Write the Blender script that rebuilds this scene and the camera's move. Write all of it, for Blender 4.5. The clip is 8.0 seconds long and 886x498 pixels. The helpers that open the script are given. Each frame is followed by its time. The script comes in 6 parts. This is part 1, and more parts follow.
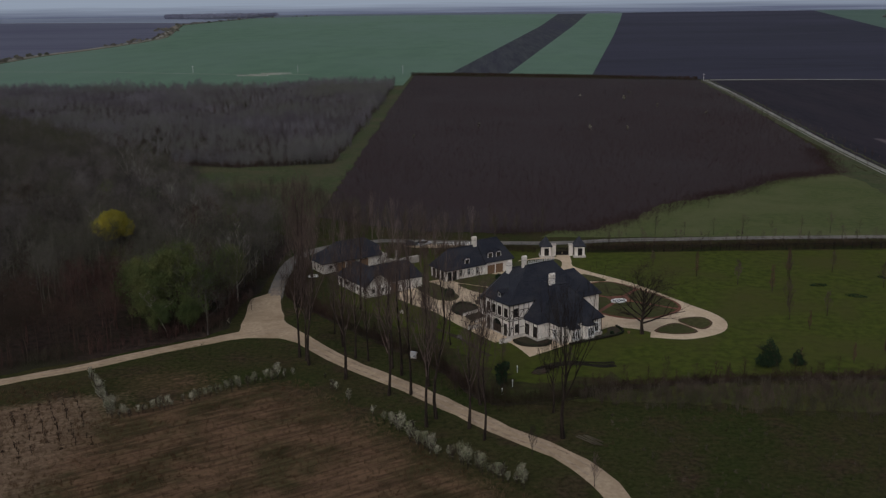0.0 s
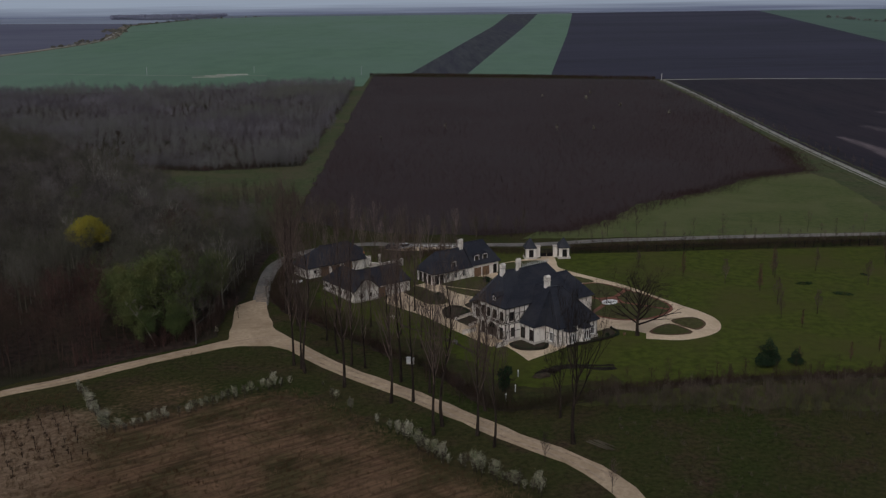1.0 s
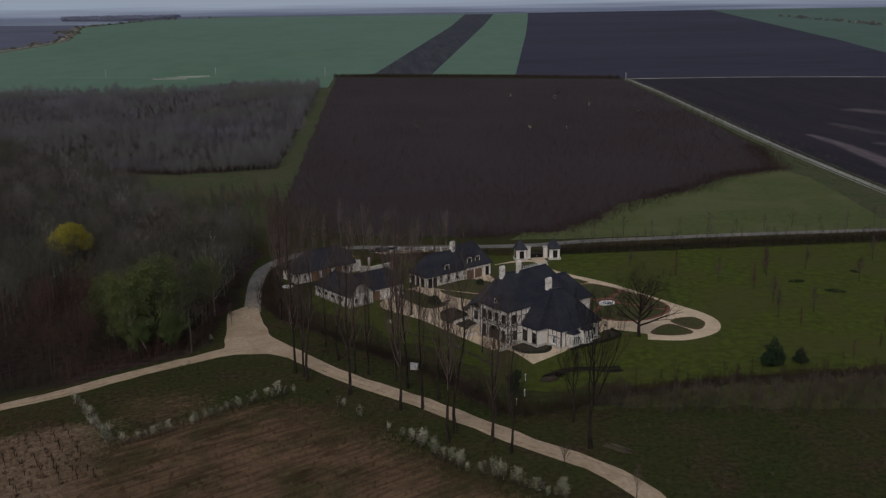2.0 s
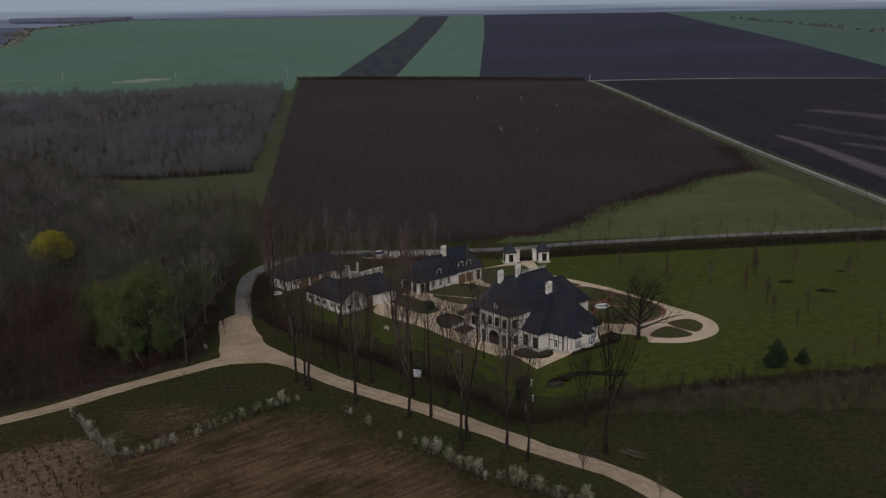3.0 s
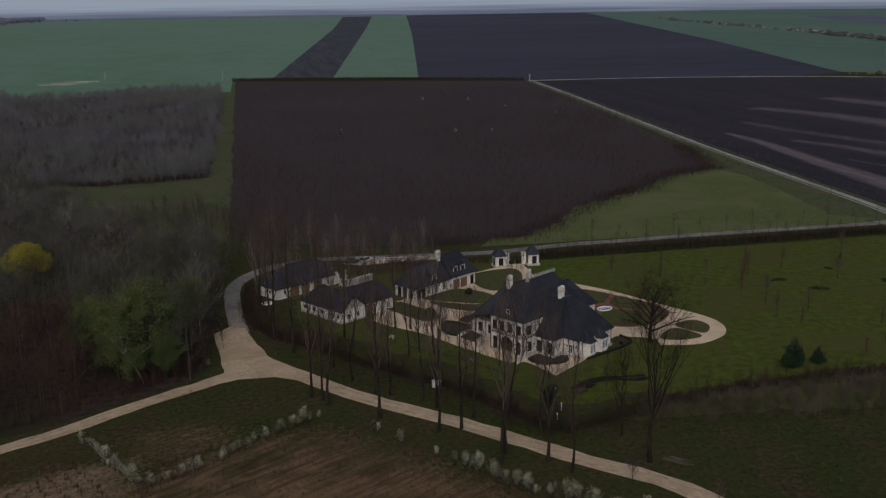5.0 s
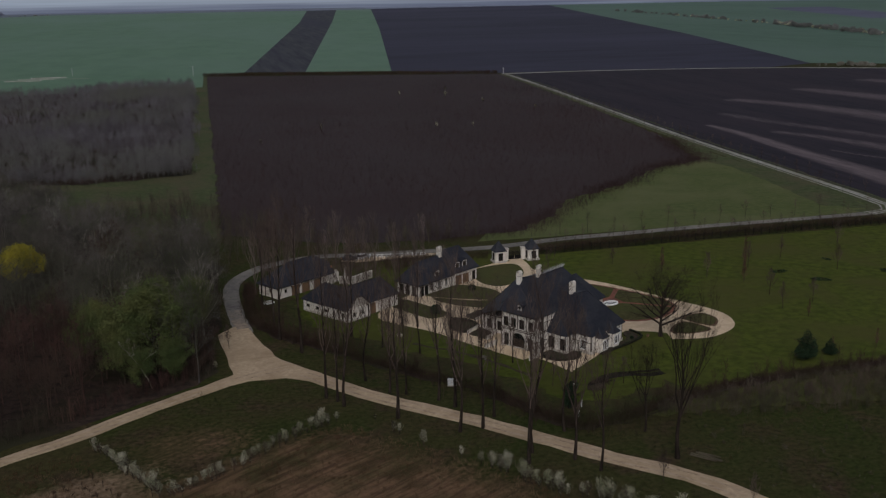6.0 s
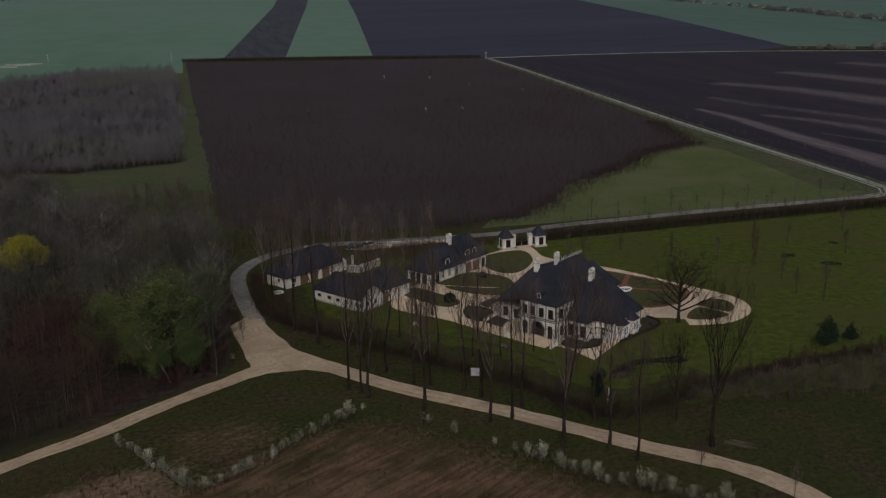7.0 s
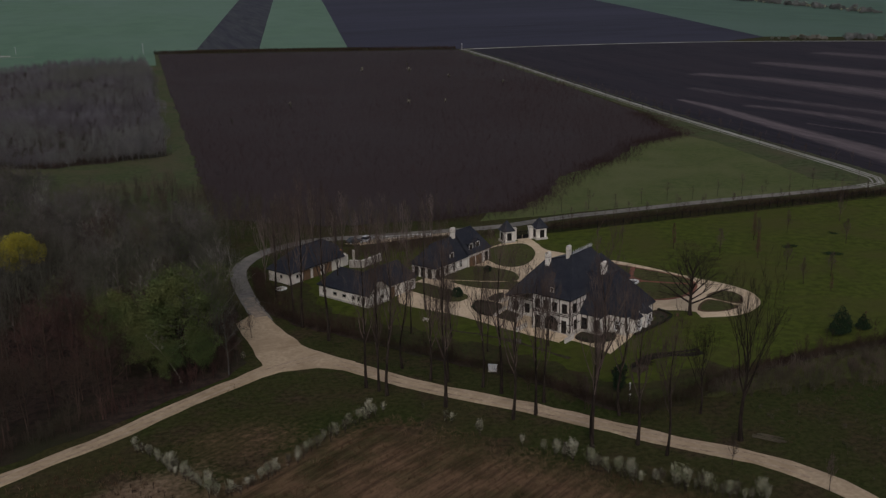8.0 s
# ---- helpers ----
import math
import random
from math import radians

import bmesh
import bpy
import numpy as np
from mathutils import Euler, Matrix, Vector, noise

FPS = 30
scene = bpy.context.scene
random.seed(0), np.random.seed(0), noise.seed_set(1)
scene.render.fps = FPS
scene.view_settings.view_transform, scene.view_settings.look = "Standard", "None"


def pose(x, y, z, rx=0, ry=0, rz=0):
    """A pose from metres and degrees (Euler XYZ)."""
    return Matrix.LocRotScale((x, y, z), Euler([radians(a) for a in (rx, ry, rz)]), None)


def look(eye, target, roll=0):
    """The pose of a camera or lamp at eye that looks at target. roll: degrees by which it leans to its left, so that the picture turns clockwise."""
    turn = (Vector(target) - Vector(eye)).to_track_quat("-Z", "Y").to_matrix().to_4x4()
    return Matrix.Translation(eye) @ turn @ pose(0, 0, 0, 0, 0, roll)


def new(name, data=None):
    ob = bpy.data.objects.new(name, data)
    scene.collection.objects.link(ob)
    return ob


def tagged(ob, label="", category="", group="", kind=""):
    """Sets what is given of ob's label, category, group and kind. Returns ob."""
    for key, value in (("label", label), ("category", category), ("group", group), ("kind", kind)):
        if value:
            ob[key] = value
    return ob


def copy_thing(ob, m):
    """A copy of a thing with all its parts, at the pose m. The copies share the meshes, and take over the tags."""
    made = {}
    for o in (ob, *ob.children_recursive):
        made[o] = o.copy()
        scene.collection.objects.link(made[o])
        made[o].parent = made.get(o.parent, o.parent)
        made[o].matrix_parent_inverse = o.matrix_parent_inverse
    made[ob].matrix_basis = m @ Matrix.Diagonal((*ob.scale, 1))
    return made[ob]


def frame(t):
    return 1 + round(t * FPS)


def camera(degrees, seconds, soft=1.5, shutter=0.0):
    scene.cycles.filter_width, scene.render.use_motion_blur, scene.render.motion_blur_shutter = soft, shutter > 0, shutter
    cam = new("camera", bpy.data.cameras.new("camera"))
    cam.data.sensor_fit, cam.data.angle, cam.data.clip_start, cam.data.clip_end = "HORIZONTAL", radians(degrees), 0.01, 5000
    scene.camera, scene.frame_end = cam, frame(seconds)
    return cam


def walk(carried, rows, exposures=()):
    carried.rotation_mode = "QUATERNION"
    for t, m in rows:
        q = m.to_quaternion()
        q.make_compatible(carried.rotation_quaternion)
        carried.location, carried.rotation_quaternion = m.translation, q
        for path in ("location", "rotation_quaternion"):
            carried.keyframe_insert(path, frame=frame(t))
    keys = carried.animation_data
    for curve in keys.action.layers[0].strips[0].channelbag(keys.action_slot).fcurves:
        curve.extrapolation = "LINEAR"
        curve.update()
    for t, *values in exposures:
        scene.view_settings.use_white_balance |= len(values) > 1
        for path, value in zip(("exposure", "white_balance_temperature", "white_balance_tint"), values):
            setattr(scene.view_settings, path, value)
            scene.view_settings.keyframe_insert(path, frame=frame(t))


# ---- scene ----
cam = camera(48.4, 8.0, soft=1.3)
PATH = [
    (0, (-7.303, 2.778, 65.219), (-7.375, 4.716, 64.727), -0.7),
    (0.5, (-11.485, 4.152, 65.218), (-11.506, 6.091, 64.726), -0.7),
    (1, (-15.642, 5.555, 65.219), (-15.616, 7.493, 64.727), -0.7),
    (1.5, (-19.752, 7.021, 65.225), (-19.683, 8.958, 64.732), -0.8),
    (3, (-31.895, 11.684, 65.274), (-31.694, 13.613, 64.784), -0.8),
    (3.5, (-35.879, 13.352, 65.286), (-35.634, 15.276, 64.797), -0.8),
    (4, (-39.801, 15.141, 65.298), (-39.517, 17.06, 64.809), -0.9),
    (4.5, (-43.663, 17.047, 65.31), (-43.344, 18.96, 64.821), -0.8),
    (6, (-55.068, 23.14, 65.376), (-54.646, 25.029, 64.871), -1.0),
    (6.5, (-58.784, 25.276, 65.388), (-58.337, 27.155, 64.867), -1.1),
    (7, (-62.423, 27.497, 65.403), (-61.952, 29.365, 64.868), -1.1),
    (7.5, (-66.005, 29.771, 65.418), (-65.505, 31.63, 64.873), -1.1),
    (8, (-69.562, 32.066, 65.432), (-69.029, 33.913, 64.879), -1.1),
]
walk(cam, [(t, look(eye, target, roll)) for t, eye, target, roll in PATH], exposures=[(0.0, -0.96, 6230, 13), (4.0, -0.99, 6260, 13), (6.0, -1.0, 6290, 13), (8.0, -1.05, 6400, 14)])

# ---- light: overcast, low contrast ----
world = bpy.data.worlds.new("overcast_sky")
scene.world = world
world.use_nodes = True
wn = world.node_tree.nodes
sky = wn.new("ShaderNodeTexSky")
sky.sky_type, sky.sun_disc = "NISHITA", False
sky.sun_elevation, sky.sun_rotation = radians(42), radians(197)
sky.air_density, sky.dust_density = 1.0, 3.0
grey = wn.new("ShaderNodeHueSaturation")
grey.inputs["Saturation"].default_value = 0.45
world.node_tree.links.new(sky.outputs[0], grey.inputs["Color"])
world.node_tree.links.new(grey.outputs[0], wn["Background"].inputs["Color"])
wn["Background"].inputs["Strength"].default_value = 0.15
sun = new("sun", bpy.data.lights.new("sun", "SUN"))
sun.data.energy, sun.data.angle, sun.data.color = 1.2, radians(14), (1.0, 0.95, 0.88)
sun.matrix_world = look((-60, -200, 190), (0, 0, 0))


# ---- materials ----
def mat(name, a, b, scale=0.5, rough=0.9, bump=0.0, c=None, big=0.03, spec=0.08, metal=0.0, vary=0.0, stretch=(1, 1, 1), bump_scale=3.0):
    """Two colours mixed by fine noise, a third by broad noise, and bump."""
    m = bpy.data.materials.new(name)
    m.use_nodes = True
    n, l = m.node_tree.nodes, m.node_tree.links
    bsdf = n["Principled BSDF"]
    geo = n.new("ShaderNodeNewGeometry")
    mp = n.new("ShaderNodeMapping")
    mp.inputs["Scale"].default_value = stretch
    l.new(geo.outputs["Position"], mp.inputs["Vector"])

    def noise_at(s, detail=6.0, distort=0.0):
        t = n.new("ShaderNodeTexNoise")
        t.inputs["Scale"].default_value, t.inputs["Detail"].default_value, t.inputs["Roughness"].default_value = s, detail, 0.62
        t.inputs["Distortion"].default_value = distort
        l.new(mp.outputs[0], t.inputs["Vector"])
        return t

    def ramp(src, lo, hi):
        r = n.new("ShaderNodeMapRange")
        r.inputs["From Min"].default_value, r.inputs["From Max"].default_value = lo, hi
        l.new(src, r.inputs["Value"])
        return r.outputs[0]

    def mix(f, x, y):
        k = n.new("ShaderNodeMix")
        k.data_type = "RGBA"
        l.new(f, k.inputs[0])
        for src, sock in ((x, k.inputs[6]), (y, k.inputs[7])):
            if isinstance(src, tuple):
                sock.default_value = (*src, 1)
            else:
                l.new(src, sock)
        return k.outputs[2]

    col = mix(ramp(noise_at(scale).outputs["Fac"], 0.39, 0.61), a, b)
    if c:
        col = mix(ramp(noise_at(big, 5, 0.4).outputs["Fac"], 0.42, 0.66), col, c)
    if vary:
        info = n.new("ShaderNodeObjectInfo")
        hsv = n.new("ShaderNodeHueSaturation")
        r = n.new("ShaderNodeMapRange")
        r.inputs["To Min"].default_value, r.inputs["To Max"].default_value = 1 - vary, 1 + vary
        l.new(info.outputs["Random"], r.inputs["Value"])
        l.new(r.outputs[0], hsv.inputs["Value"])
        l.new(col, hsv.inputs["Color"])
        col = hsv.outputs[0]
    l.new(col, bsdf.inputs["Base Color"])
    bsdf.inputs["Roughness"].default_value = rough
    bsdf.inputs["Metallic"].default_value = metal
    bsdf.inputs["Specular IOR Level"].default_value = spec
    if bump:
        bp = n.new("ShaderNodeBump")
        bp.inputs["Strength"].default_value, bp.inputs["Distance"].default_value = bump, 0.3
        l.new(noise_at(bump_scale).outputs["Fac"], bp.inputs["Height"])
        l.new(bp.outputs[0], bsdf.inputs["Normal"])
    return m


M = {
    "lawn": mat("lawn_grass", (0.042, 0.056, 0.010), (0.072, 0.088, 0.015), 0.5, c=(0.064, 0.066, 0.018), big=0.06, bump=0.3, spec=0.05),
    "ride": mat("ride_grass", (0.042, 0.055, 0.022), (0.072, 0.088, 0.037), 0.5, c=(0.082, 0.075, 0.042), big=0.05, bump=0.5),
    "olive": mat("dull_lawn", (0.050, 0.050, 0.018), (0.082, 0.076, 0.030), 1.2, c=(0.060, 0.068, 0.022), big=0.2, bump=0.5),
    "meadow": mat("meadow_grass", (0.066, 0.084, 0.027), (0.088, 0.106, 0.037), 0.5, c=(0.104, 0.113, 0.048), big=0.04, bump=0.5),
    # wheat colour lifted a little towards blue for haze in the distance
    "crop": mat("winter_wheat", (0.066, 0.138, 0.075), (0.087, 0.168, 0.096), 0.03, rough=0.68, c=(0.104, 0.178, 0.124), big=0.0022, stretch=(1, 0.35, 1), spec=0.32),
    # blue of distant haze is mixed into this soil colour
    "soil_far": mat("haze_blued_soil", (0.0185, 0.0180, 0.033), (0.028, 0.0265, 0.046), 0.03, c=(0.042, 0.041, 0.066), big=0.0022, stretch=(0.35, 1, 1), spec=0.2),
    "crop_dark": mat("dark_winter_wheat", (0.044, 0.092, 0.058), (0.060, 0.118, 0.074), 0.03, rough=0.7, c=(0.070, 0.125, 0.088), big=0.0022, stretch=(1, 0.35, 1), spec=0.3),
    "harrow": mat("harrowed_stubble", (0.022, 0.021, 0.034), (0.050, 0.056, 0.056), 0.12, c=(0.030, 0.029, 0.045), big=0.006, stretch=(1, 0.05, 1), spec=0.2),
    # next three: far ground painted paler and bluer to stand for haze
    "soil_pale": mat("haze_paled_soil", (0.068, 0.070, 0.112), (0.090, 0.093, 0.140), 0.01, c=(0.11, 0.115, 0.160), big=0.003, stretch=(0.3, 1, 1), spec=0.25),
    "plain_far": mat("haze_paled_plain", (0.155, 0.17, 0.24), (0.215, 0.245, 0.32), 0.004, c=(0.25, 0.30, 0.35), big=0.0012, stretch=(0.25, 1, 1), spec=0.25),
    "plain_mid": mat("haze_paled_fields", (0.105, 0.114, 0.170), (0.142, 0.154, 0.212), 0.004, c=(0.15, 0.18, 0.20), big=0.0015, stretch=(0.25, 1, 1), spec=0.25),
    "brown": mat("bare_undergrowth", (0.024, 0.0135, 0.0135), (0.034, 0.020, 0.019), 0.9, c=(0.036, 0.026, 0.026), big=0.007, bump=0.5, spec=0.25),
    "litter": mat("leaf_litter", (0.026, 0.019, 0.016), (0.054, 0.037, 0.029), 0.6, c=(0.030, 0.029, 0.016), big=0.05, bump=0.6),
    "dirt": mat("dirt_road", (0.37, 0.283, 0.188), (0.47, 0.365, 0.248), 1.4, c=(0.31, 0.232, 0.150), big=0.16, bump=0.1),
    "rut": mat("trodden_dirt", (0.24, 0.178, 0.122), (0.35, 0.27, 0.19), 1.2, c=(0.42, 0.33, 0.24), big=0.35, bump=0.3),
    "spill": mat("dusty_asphalt", (0.19, 0.165, 0.138), (0.31, 0.25, 0.19), 0.9, c=(0.16, 0.148, 0.135), big=0.3, bump=0.2),
    "asphalt": mat("old_asphalt", (0.11, 0.103, 0.097), (0.165, 0.154, 0.142), 0.7, c=(0.21, 0.195, 0.172), big=0.08, bump=0.1),
    "lane": mat("pale_lane", (0.27, 0.262, 0.245), (0.38, 0.37, 0.345), 0.3, c=(0.21, 0.21, 0.175), big=0.05),
    "dry_verge": mat("dry_verge_grass", (0.17, 0.145, 0.11), (0.25, 0.215, 0.165), 0.1, c=(0.11, 0.115, 0.075), big=0.02),
    "gravel": mat("cream_gravel", (0.55, 0.430, 0.295), (0.68, 0.545, 0.385), 2.0, c=(0.49, 0.380, 0.258), big=0.2, bump=0.15),
    "redpath": mat("red_brick_path", (0.165, 0.068, 0.048), (0.235, 0.100, 0.070), 2.0, c=(0.14, 0.072, 0.054), big=0.4),
    "rim": mat("russet_bed", (0.085, 0.052, 0.034), (0.140, 0.080, 0.054), 1.5, c=(0.070, 0.060, 0.030), big=0.4, bump=0.4),
    "bed": mat("bed_soil", (0.035, 0.026, 0.02), (0.065, 0.048, 0.036), 1.5, c=(0.045, 0.05, 0.025), big=0.5, bump=0.8),
    "plaster": mat("white_plaster", (0.69, 0.645, 0.58), (0.77, 0.73, 0.665), 0.6, c=(0.58, 0.53, 0.465), big=0.25, bump=0.05),
    "stone": mat("pale_stone", (0.45, 0.41, 0.36), (0.56, 0.52, 0.46), 2.0, c=(0.38, 0.345, 0.30), big=0.5, bump=0.2),
    "slate": mat("blue_grey_slate", (0.010, 0.0115, 0.018), (0.021, 0.023, 0.033), 2.2, rough=0.6, c=(0.030, 0.031, 0.038), big=0.22, bump=0.25, spec=0.28, stretch=(1, 1, 2.5)),
    "timber": mat("dark_timber", (0.030, 0.022, 0.017), (0.055, 0.042, 0.032), 3.0, rough=0.8),
    "wood": mat("brown_door_wood", (0.14, 0.085, 0.05), (0.20, 0.125, 0.075), 3.0, rough=0.7, stretch=(4, 4, 0.6)),
    "brick": mat("orange_brick", (0.27, 0.11, 0.06), (0.36, 0.16, 0.09), 3.0, c=(0.22, 0.10, 0.07), big=0.6),
    "glass": mat("dark_window_glass", (0.012, 0.013, 0.015), (0.02, 0.021, 0.024), 1.0, rough=0.08, spec=0.6),
    "iron": mat("black_iron", (0.012, 0.012, 0.013), (0.022, 0.021, 0.02), 4.0, rough=0.5, metal=0.6),
    "lead": mat("pale_lead", (0.42, 0.43, 0.44), (0.55, 0.55, 0.55), 3.0, rough=0.5),
    "bark": mat("grey_brown_bark", (0.028, 0.020, 0.016), (0.055, 0.042, 0.034), 1.5, vary=0.25, stretch=(3, 3, 0.5)),
    "twig": mat("reddish_twigs", (0.062, 0.045, 0.038), (0.118, 0.088, 0.075), 0.3, vary=0.25),
    "pale_twig": mat("pale_reddish_stems", (0.11, 0.084, 0.074), (0.19, 0.15, 0.135), 0.3, vary=0.25),
    "vine": mat("dark_vine_bark", (0.022, 0.015, 0.011), (0.045, 0.030, 0.022), 1.5),
    "poplar": mat("poplar_bark", (0.017, 0.013, 0.010), (0.042, 0.032, 0.026), 1.2, vary=0.3, stretch=(3, 3, 0.4)),
    "forest": mat("forest_bark", (0.048, 0.042, 0.040), (0.168, 0.151, 0.143), 0.10, c=(0.080, 0.080, 0.052), big=0.03),
    "forest_red": mat("reddish_forest_bark", (0.030, 0.018, 0.016), (0.104, 0.058, 0.049), 0.16, c=(0.058, 0.051, 0.036), big=0.05),
    "brush": mat("brown_brush", (0.052, 0.040, 0.032), (0.115, 0.090, 0.072), 0.2, c=(0.080, 0.080, 0.046), big=0.05),
    "young": mat("young_wood_bark", (0.098, 0.090, 0.102), (0.196, 0.181, 0.202), 0.045, c=(0.146, 0.148, 0.126), big=0.014, spec=0.2),
    "stem": mat("dark_stems", (0.042, 0.023, 0.022), (0.060, 0.036, 0.034), 0.04, c=(0.050, 0.038, 0.036), big=0.012, spec=0.15),
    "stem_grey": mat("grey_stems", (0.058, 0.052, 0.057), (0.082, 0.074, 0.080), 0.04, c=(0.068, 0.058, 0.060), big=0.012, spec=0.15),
    "birch": mat("pale_bark", (0.20, 0.186, 0.158), (0.31, 0.29, 0.255), 1.0, c=(0.12, 0.11, 0.095), big=0.4),
    "leaf_green": mat("fresh_leaves", (0.056, 0.080, 0.029), (0.094, 0.120, 0.043), 0.22, rough=0.85, c=(0.128, 0.134, 0.050), big=0.10),
    "leaf_yellow": mat("yellow_leaves", (0.24, 0.21, 0.025), (0.33, 0.29, 0.04), 0.5, rough=0.6, c=(0.16, 0.15, 0.03), big=0.2),
    "leaf_dark": mat("evergreen_leaves", (0.013, 0.026, 0.013), (0.025, 0.045, 0.023), 0.5, rough=0.85, spec=0.1),
    "leaf_red": mat("russet_leaves", (0.080, 0.046, 0.036), (0.125, 0.072, 0.054), 0.5, rough=0.8),
    "hedge": mat("bare_hedge", (0.034, 0.021, 0.017), (0.072, 0.046, 0.036), 0.3, c=(0.048, 0.038, 0.022), big=0.06),
    "scrub": mat("grey_scrub", (0.070, 0.054, 0.042), (0.132, 0.106, 0.084), 0.3, c=(0.060, 0.062, 0.034), big=0.06),
    "blossom": mat("white_blossom", (0.36, 0.35, 0.25), (0.62, 0.60, 0.47), 0.8, rough=0.7, c=(0.19, 0.21, 0.10), big=0.3),
    "white": mat("white_paint", (0.72, 0.72, 0.70), (0.8, 0.8, 0.78), 2.0, rough=0.5),
    "carpaint": mat("dark_car_paint", (0.02, 0.021, 0.024), (0.03, 0.031, 0.035), 2.0, rough=0.25, spec=0.5),
    "silver": mat("silver_car_paint", (0.5, 0.5, 0.51), (0.58, 0.58, 0.59), 2.0, rough=0.25, spec=0.5),
    "rubber": mat("black_rubber", (0.012, 0.012, 0.012), (0.02, 0.02, 0.02), 3.0, rough=0.8),
    "water": mat("dark_water", (0.012, 0.014, 0.012), (0.02, 0.022, 0.018), 0.5, rough=0.1, spec=0.5),
    # tree colour paled to blue-grey in place of haze
    "haze_wood": mat("haze_paled_woods", (0.214, 0.223, 0.315), (0.237, 0.247, 0.331), 0.01, c=(0.21, 0.225, 0.27), big=0.002),
}


def ground_material():
    """Grass with broad dry, russet areas given by the sheet's own attributes."""
    m = bpy.data.materials.new("rough_grassland")
    m.use_nodes = True
    n, l = m.node_tree.nodes, m.node_tree.links
    geo = n.new("ShaderNodeNewGeometry")

    def tex(s, lo, hi, detail=7.0):
        t, r = n.new("ShaderNodeTexNoise"), n.new("ShaderNodeMapRange")
        t.inputs["Scale"].default_value, t.inputs["Detail"].default_value, t.inputs["Roughness"].default_value = s, detail, 0.65
        l.new(geo.outputs["Position"], t.inputs["Vector"])
        r.inputs["From Min"].default_value, r.inputs["From Max"].default_value = lo, hi
        l.new(t.outputs["Fac"], r.inputs["Value"])
        return r.outputs[0], t.outputs["Fac"]

    def mix(f, x, y):
        k = n.new("ShaderNodeMix")
        k.data_type = "RGBA"
        l.new(f, k.inputs[0])
        for src, sock in ((x, k.inputs[6]), (y, k.inputs[7])):
            if isinstance(src, tuple):
                sock.default_value = (*src, 1)
            else:
                l.new(src, sock)
        return k.outputs[2]

    fine, raw = tex(1.1, 0.38, 0.62)
    broad, _ = tex(0.05, 0.4, 0.62)
    bare, _ = tex(0.11, 0.50, 0.66)
    green = mix(broad, mix(fine, (0.021, 0.028, 0.008), (0.042, 0.049, 0.0155)), mix(fine, (0.033, 0.030, 0.0125), (0.055, 0.050, 0.021)))
    green = mix(bare, green, mix(fine, (0.030, 0.021, 0.013), (0.072, 0.051, 0.031)))
    turn = n.new("ShaderNodeMapping")
    turn.vector_type = "TEXTURE"
    turn.inputs["Rotation"].default_value = (0, 0, radians(34))
    turn.inputs["Scale"].default_value = (9.0, 1.0, 1.0)
    l.new(geo.outputs["Position"], turn.inputs["Vector"])
    rows, rr = n.new("ShaderNodeTexNoise"), n.new("ShaderNodeMapRange")
    rows.inputs["Scale"].default_value, rows.inputs["Detail"].default_value, rows.inputs["Roughness"].default_value = 0.9, 6, 0.7
    l.new(turn.outputs[0], rows.inputs["Vector"])
    rr.inputs["From Min"].default_value, rr.inputs["From Max"].default_value = 0.40, 0.60
    l.new(rows.outputs["Fac"], rr.inputs["Value"])
    dry_fine, _ = tex(1.6, 0.36, 0.64)
    dry_broad, _ = tex(0.10, 0.44, 0.60)
    streak = mix(rr.outputs[0], (0.052, 0.033, 0.020), (0.205, 0.127, 0.074))
    speckle = mix(dry_fine, (0.075, 0.046, 0.028), (0.160, 0.099, 0.060))
    half = n.new("ShaderNodeValue")
    half.outputs[0].default_value = 0.4
    dry = mix(dry_broad, mix(half.outputs[0], streak, speckle), mix(rr.outputs[0], (0.040, 0.032, 0.015), (0.082, 0.066, 0.032)))
    pale = mix(rr.outputs[0], mix(dry_fine, (0.100, 0.066, 0.041), (0.185, 0.128, 0.082)), mix(dry_fine, (0.150, 0.105, 0.068), (0.225, 0.165, 0.108)))
    col = green
    for name, other in (("dry", dry), ("pale", pale)):
        at = n.new("ShaderNodeAttribute")
        at.attribute_name = name
        add = n.new("ShaderNodeMath")
        add.operation = "MULTIPLY_ADD"
        l.new(raw, add.inputs[0])
        add.inputs[1].default_value = 1.1
        l.new(at.outputs["Fac"], add.inputs[2])
        r = n.new("ShaderNodeMapRange")
        r.inputs["From Min"].default_value, r.inputs["From Max"].default_value = 0.75, 1.25
        l.new(add.outputs[0], r.inputs["Value"])
        col = mix(r.outputs[0], col, other)
    bsdf = n["Principled BSDF"]
    l.new(col, bsdf.inputs["Base Color"])
    bsdf.inputs["Roughness"].default_value = 0.95
    bsdf.inputs["Specular IOR Level"].default_value = 0.04
    bp = n.new("ShaderNodeBump")
    bp.inputs["Strength"].default_value, bp.inputs["Distance"].default_value = 0.4, 0.35
    l.new(raw, bp.inputs["Height"])
    l.new(bp.outputs[0], bsdf.inputs["Normal"])
    return m


# ---- mesh helpers ----
def part(name, bm, material, parent=None, label=""):
    """Links a bmesh as one mesh object under a thing or a part."""
    me = bpy.data.meshes.new(name)
    bm.to_mesh(me)
    bm.free()
    return part_mesh(name, me, material, parent, label)


def part_mesh(name, me, material, parent=None, label=""):
    if not me.materials:
        me.materials.append(M[material] if isinstance(material, str) else material)
    ob = new(name, me)
    ob.parent = parent
    return tagged(ob, label)


def thing(name, m, label, category, group="", kind=""):
    ob = new(name)
    ob.matrix_basis = m
    return tagged(ob, label, category, group, kind)


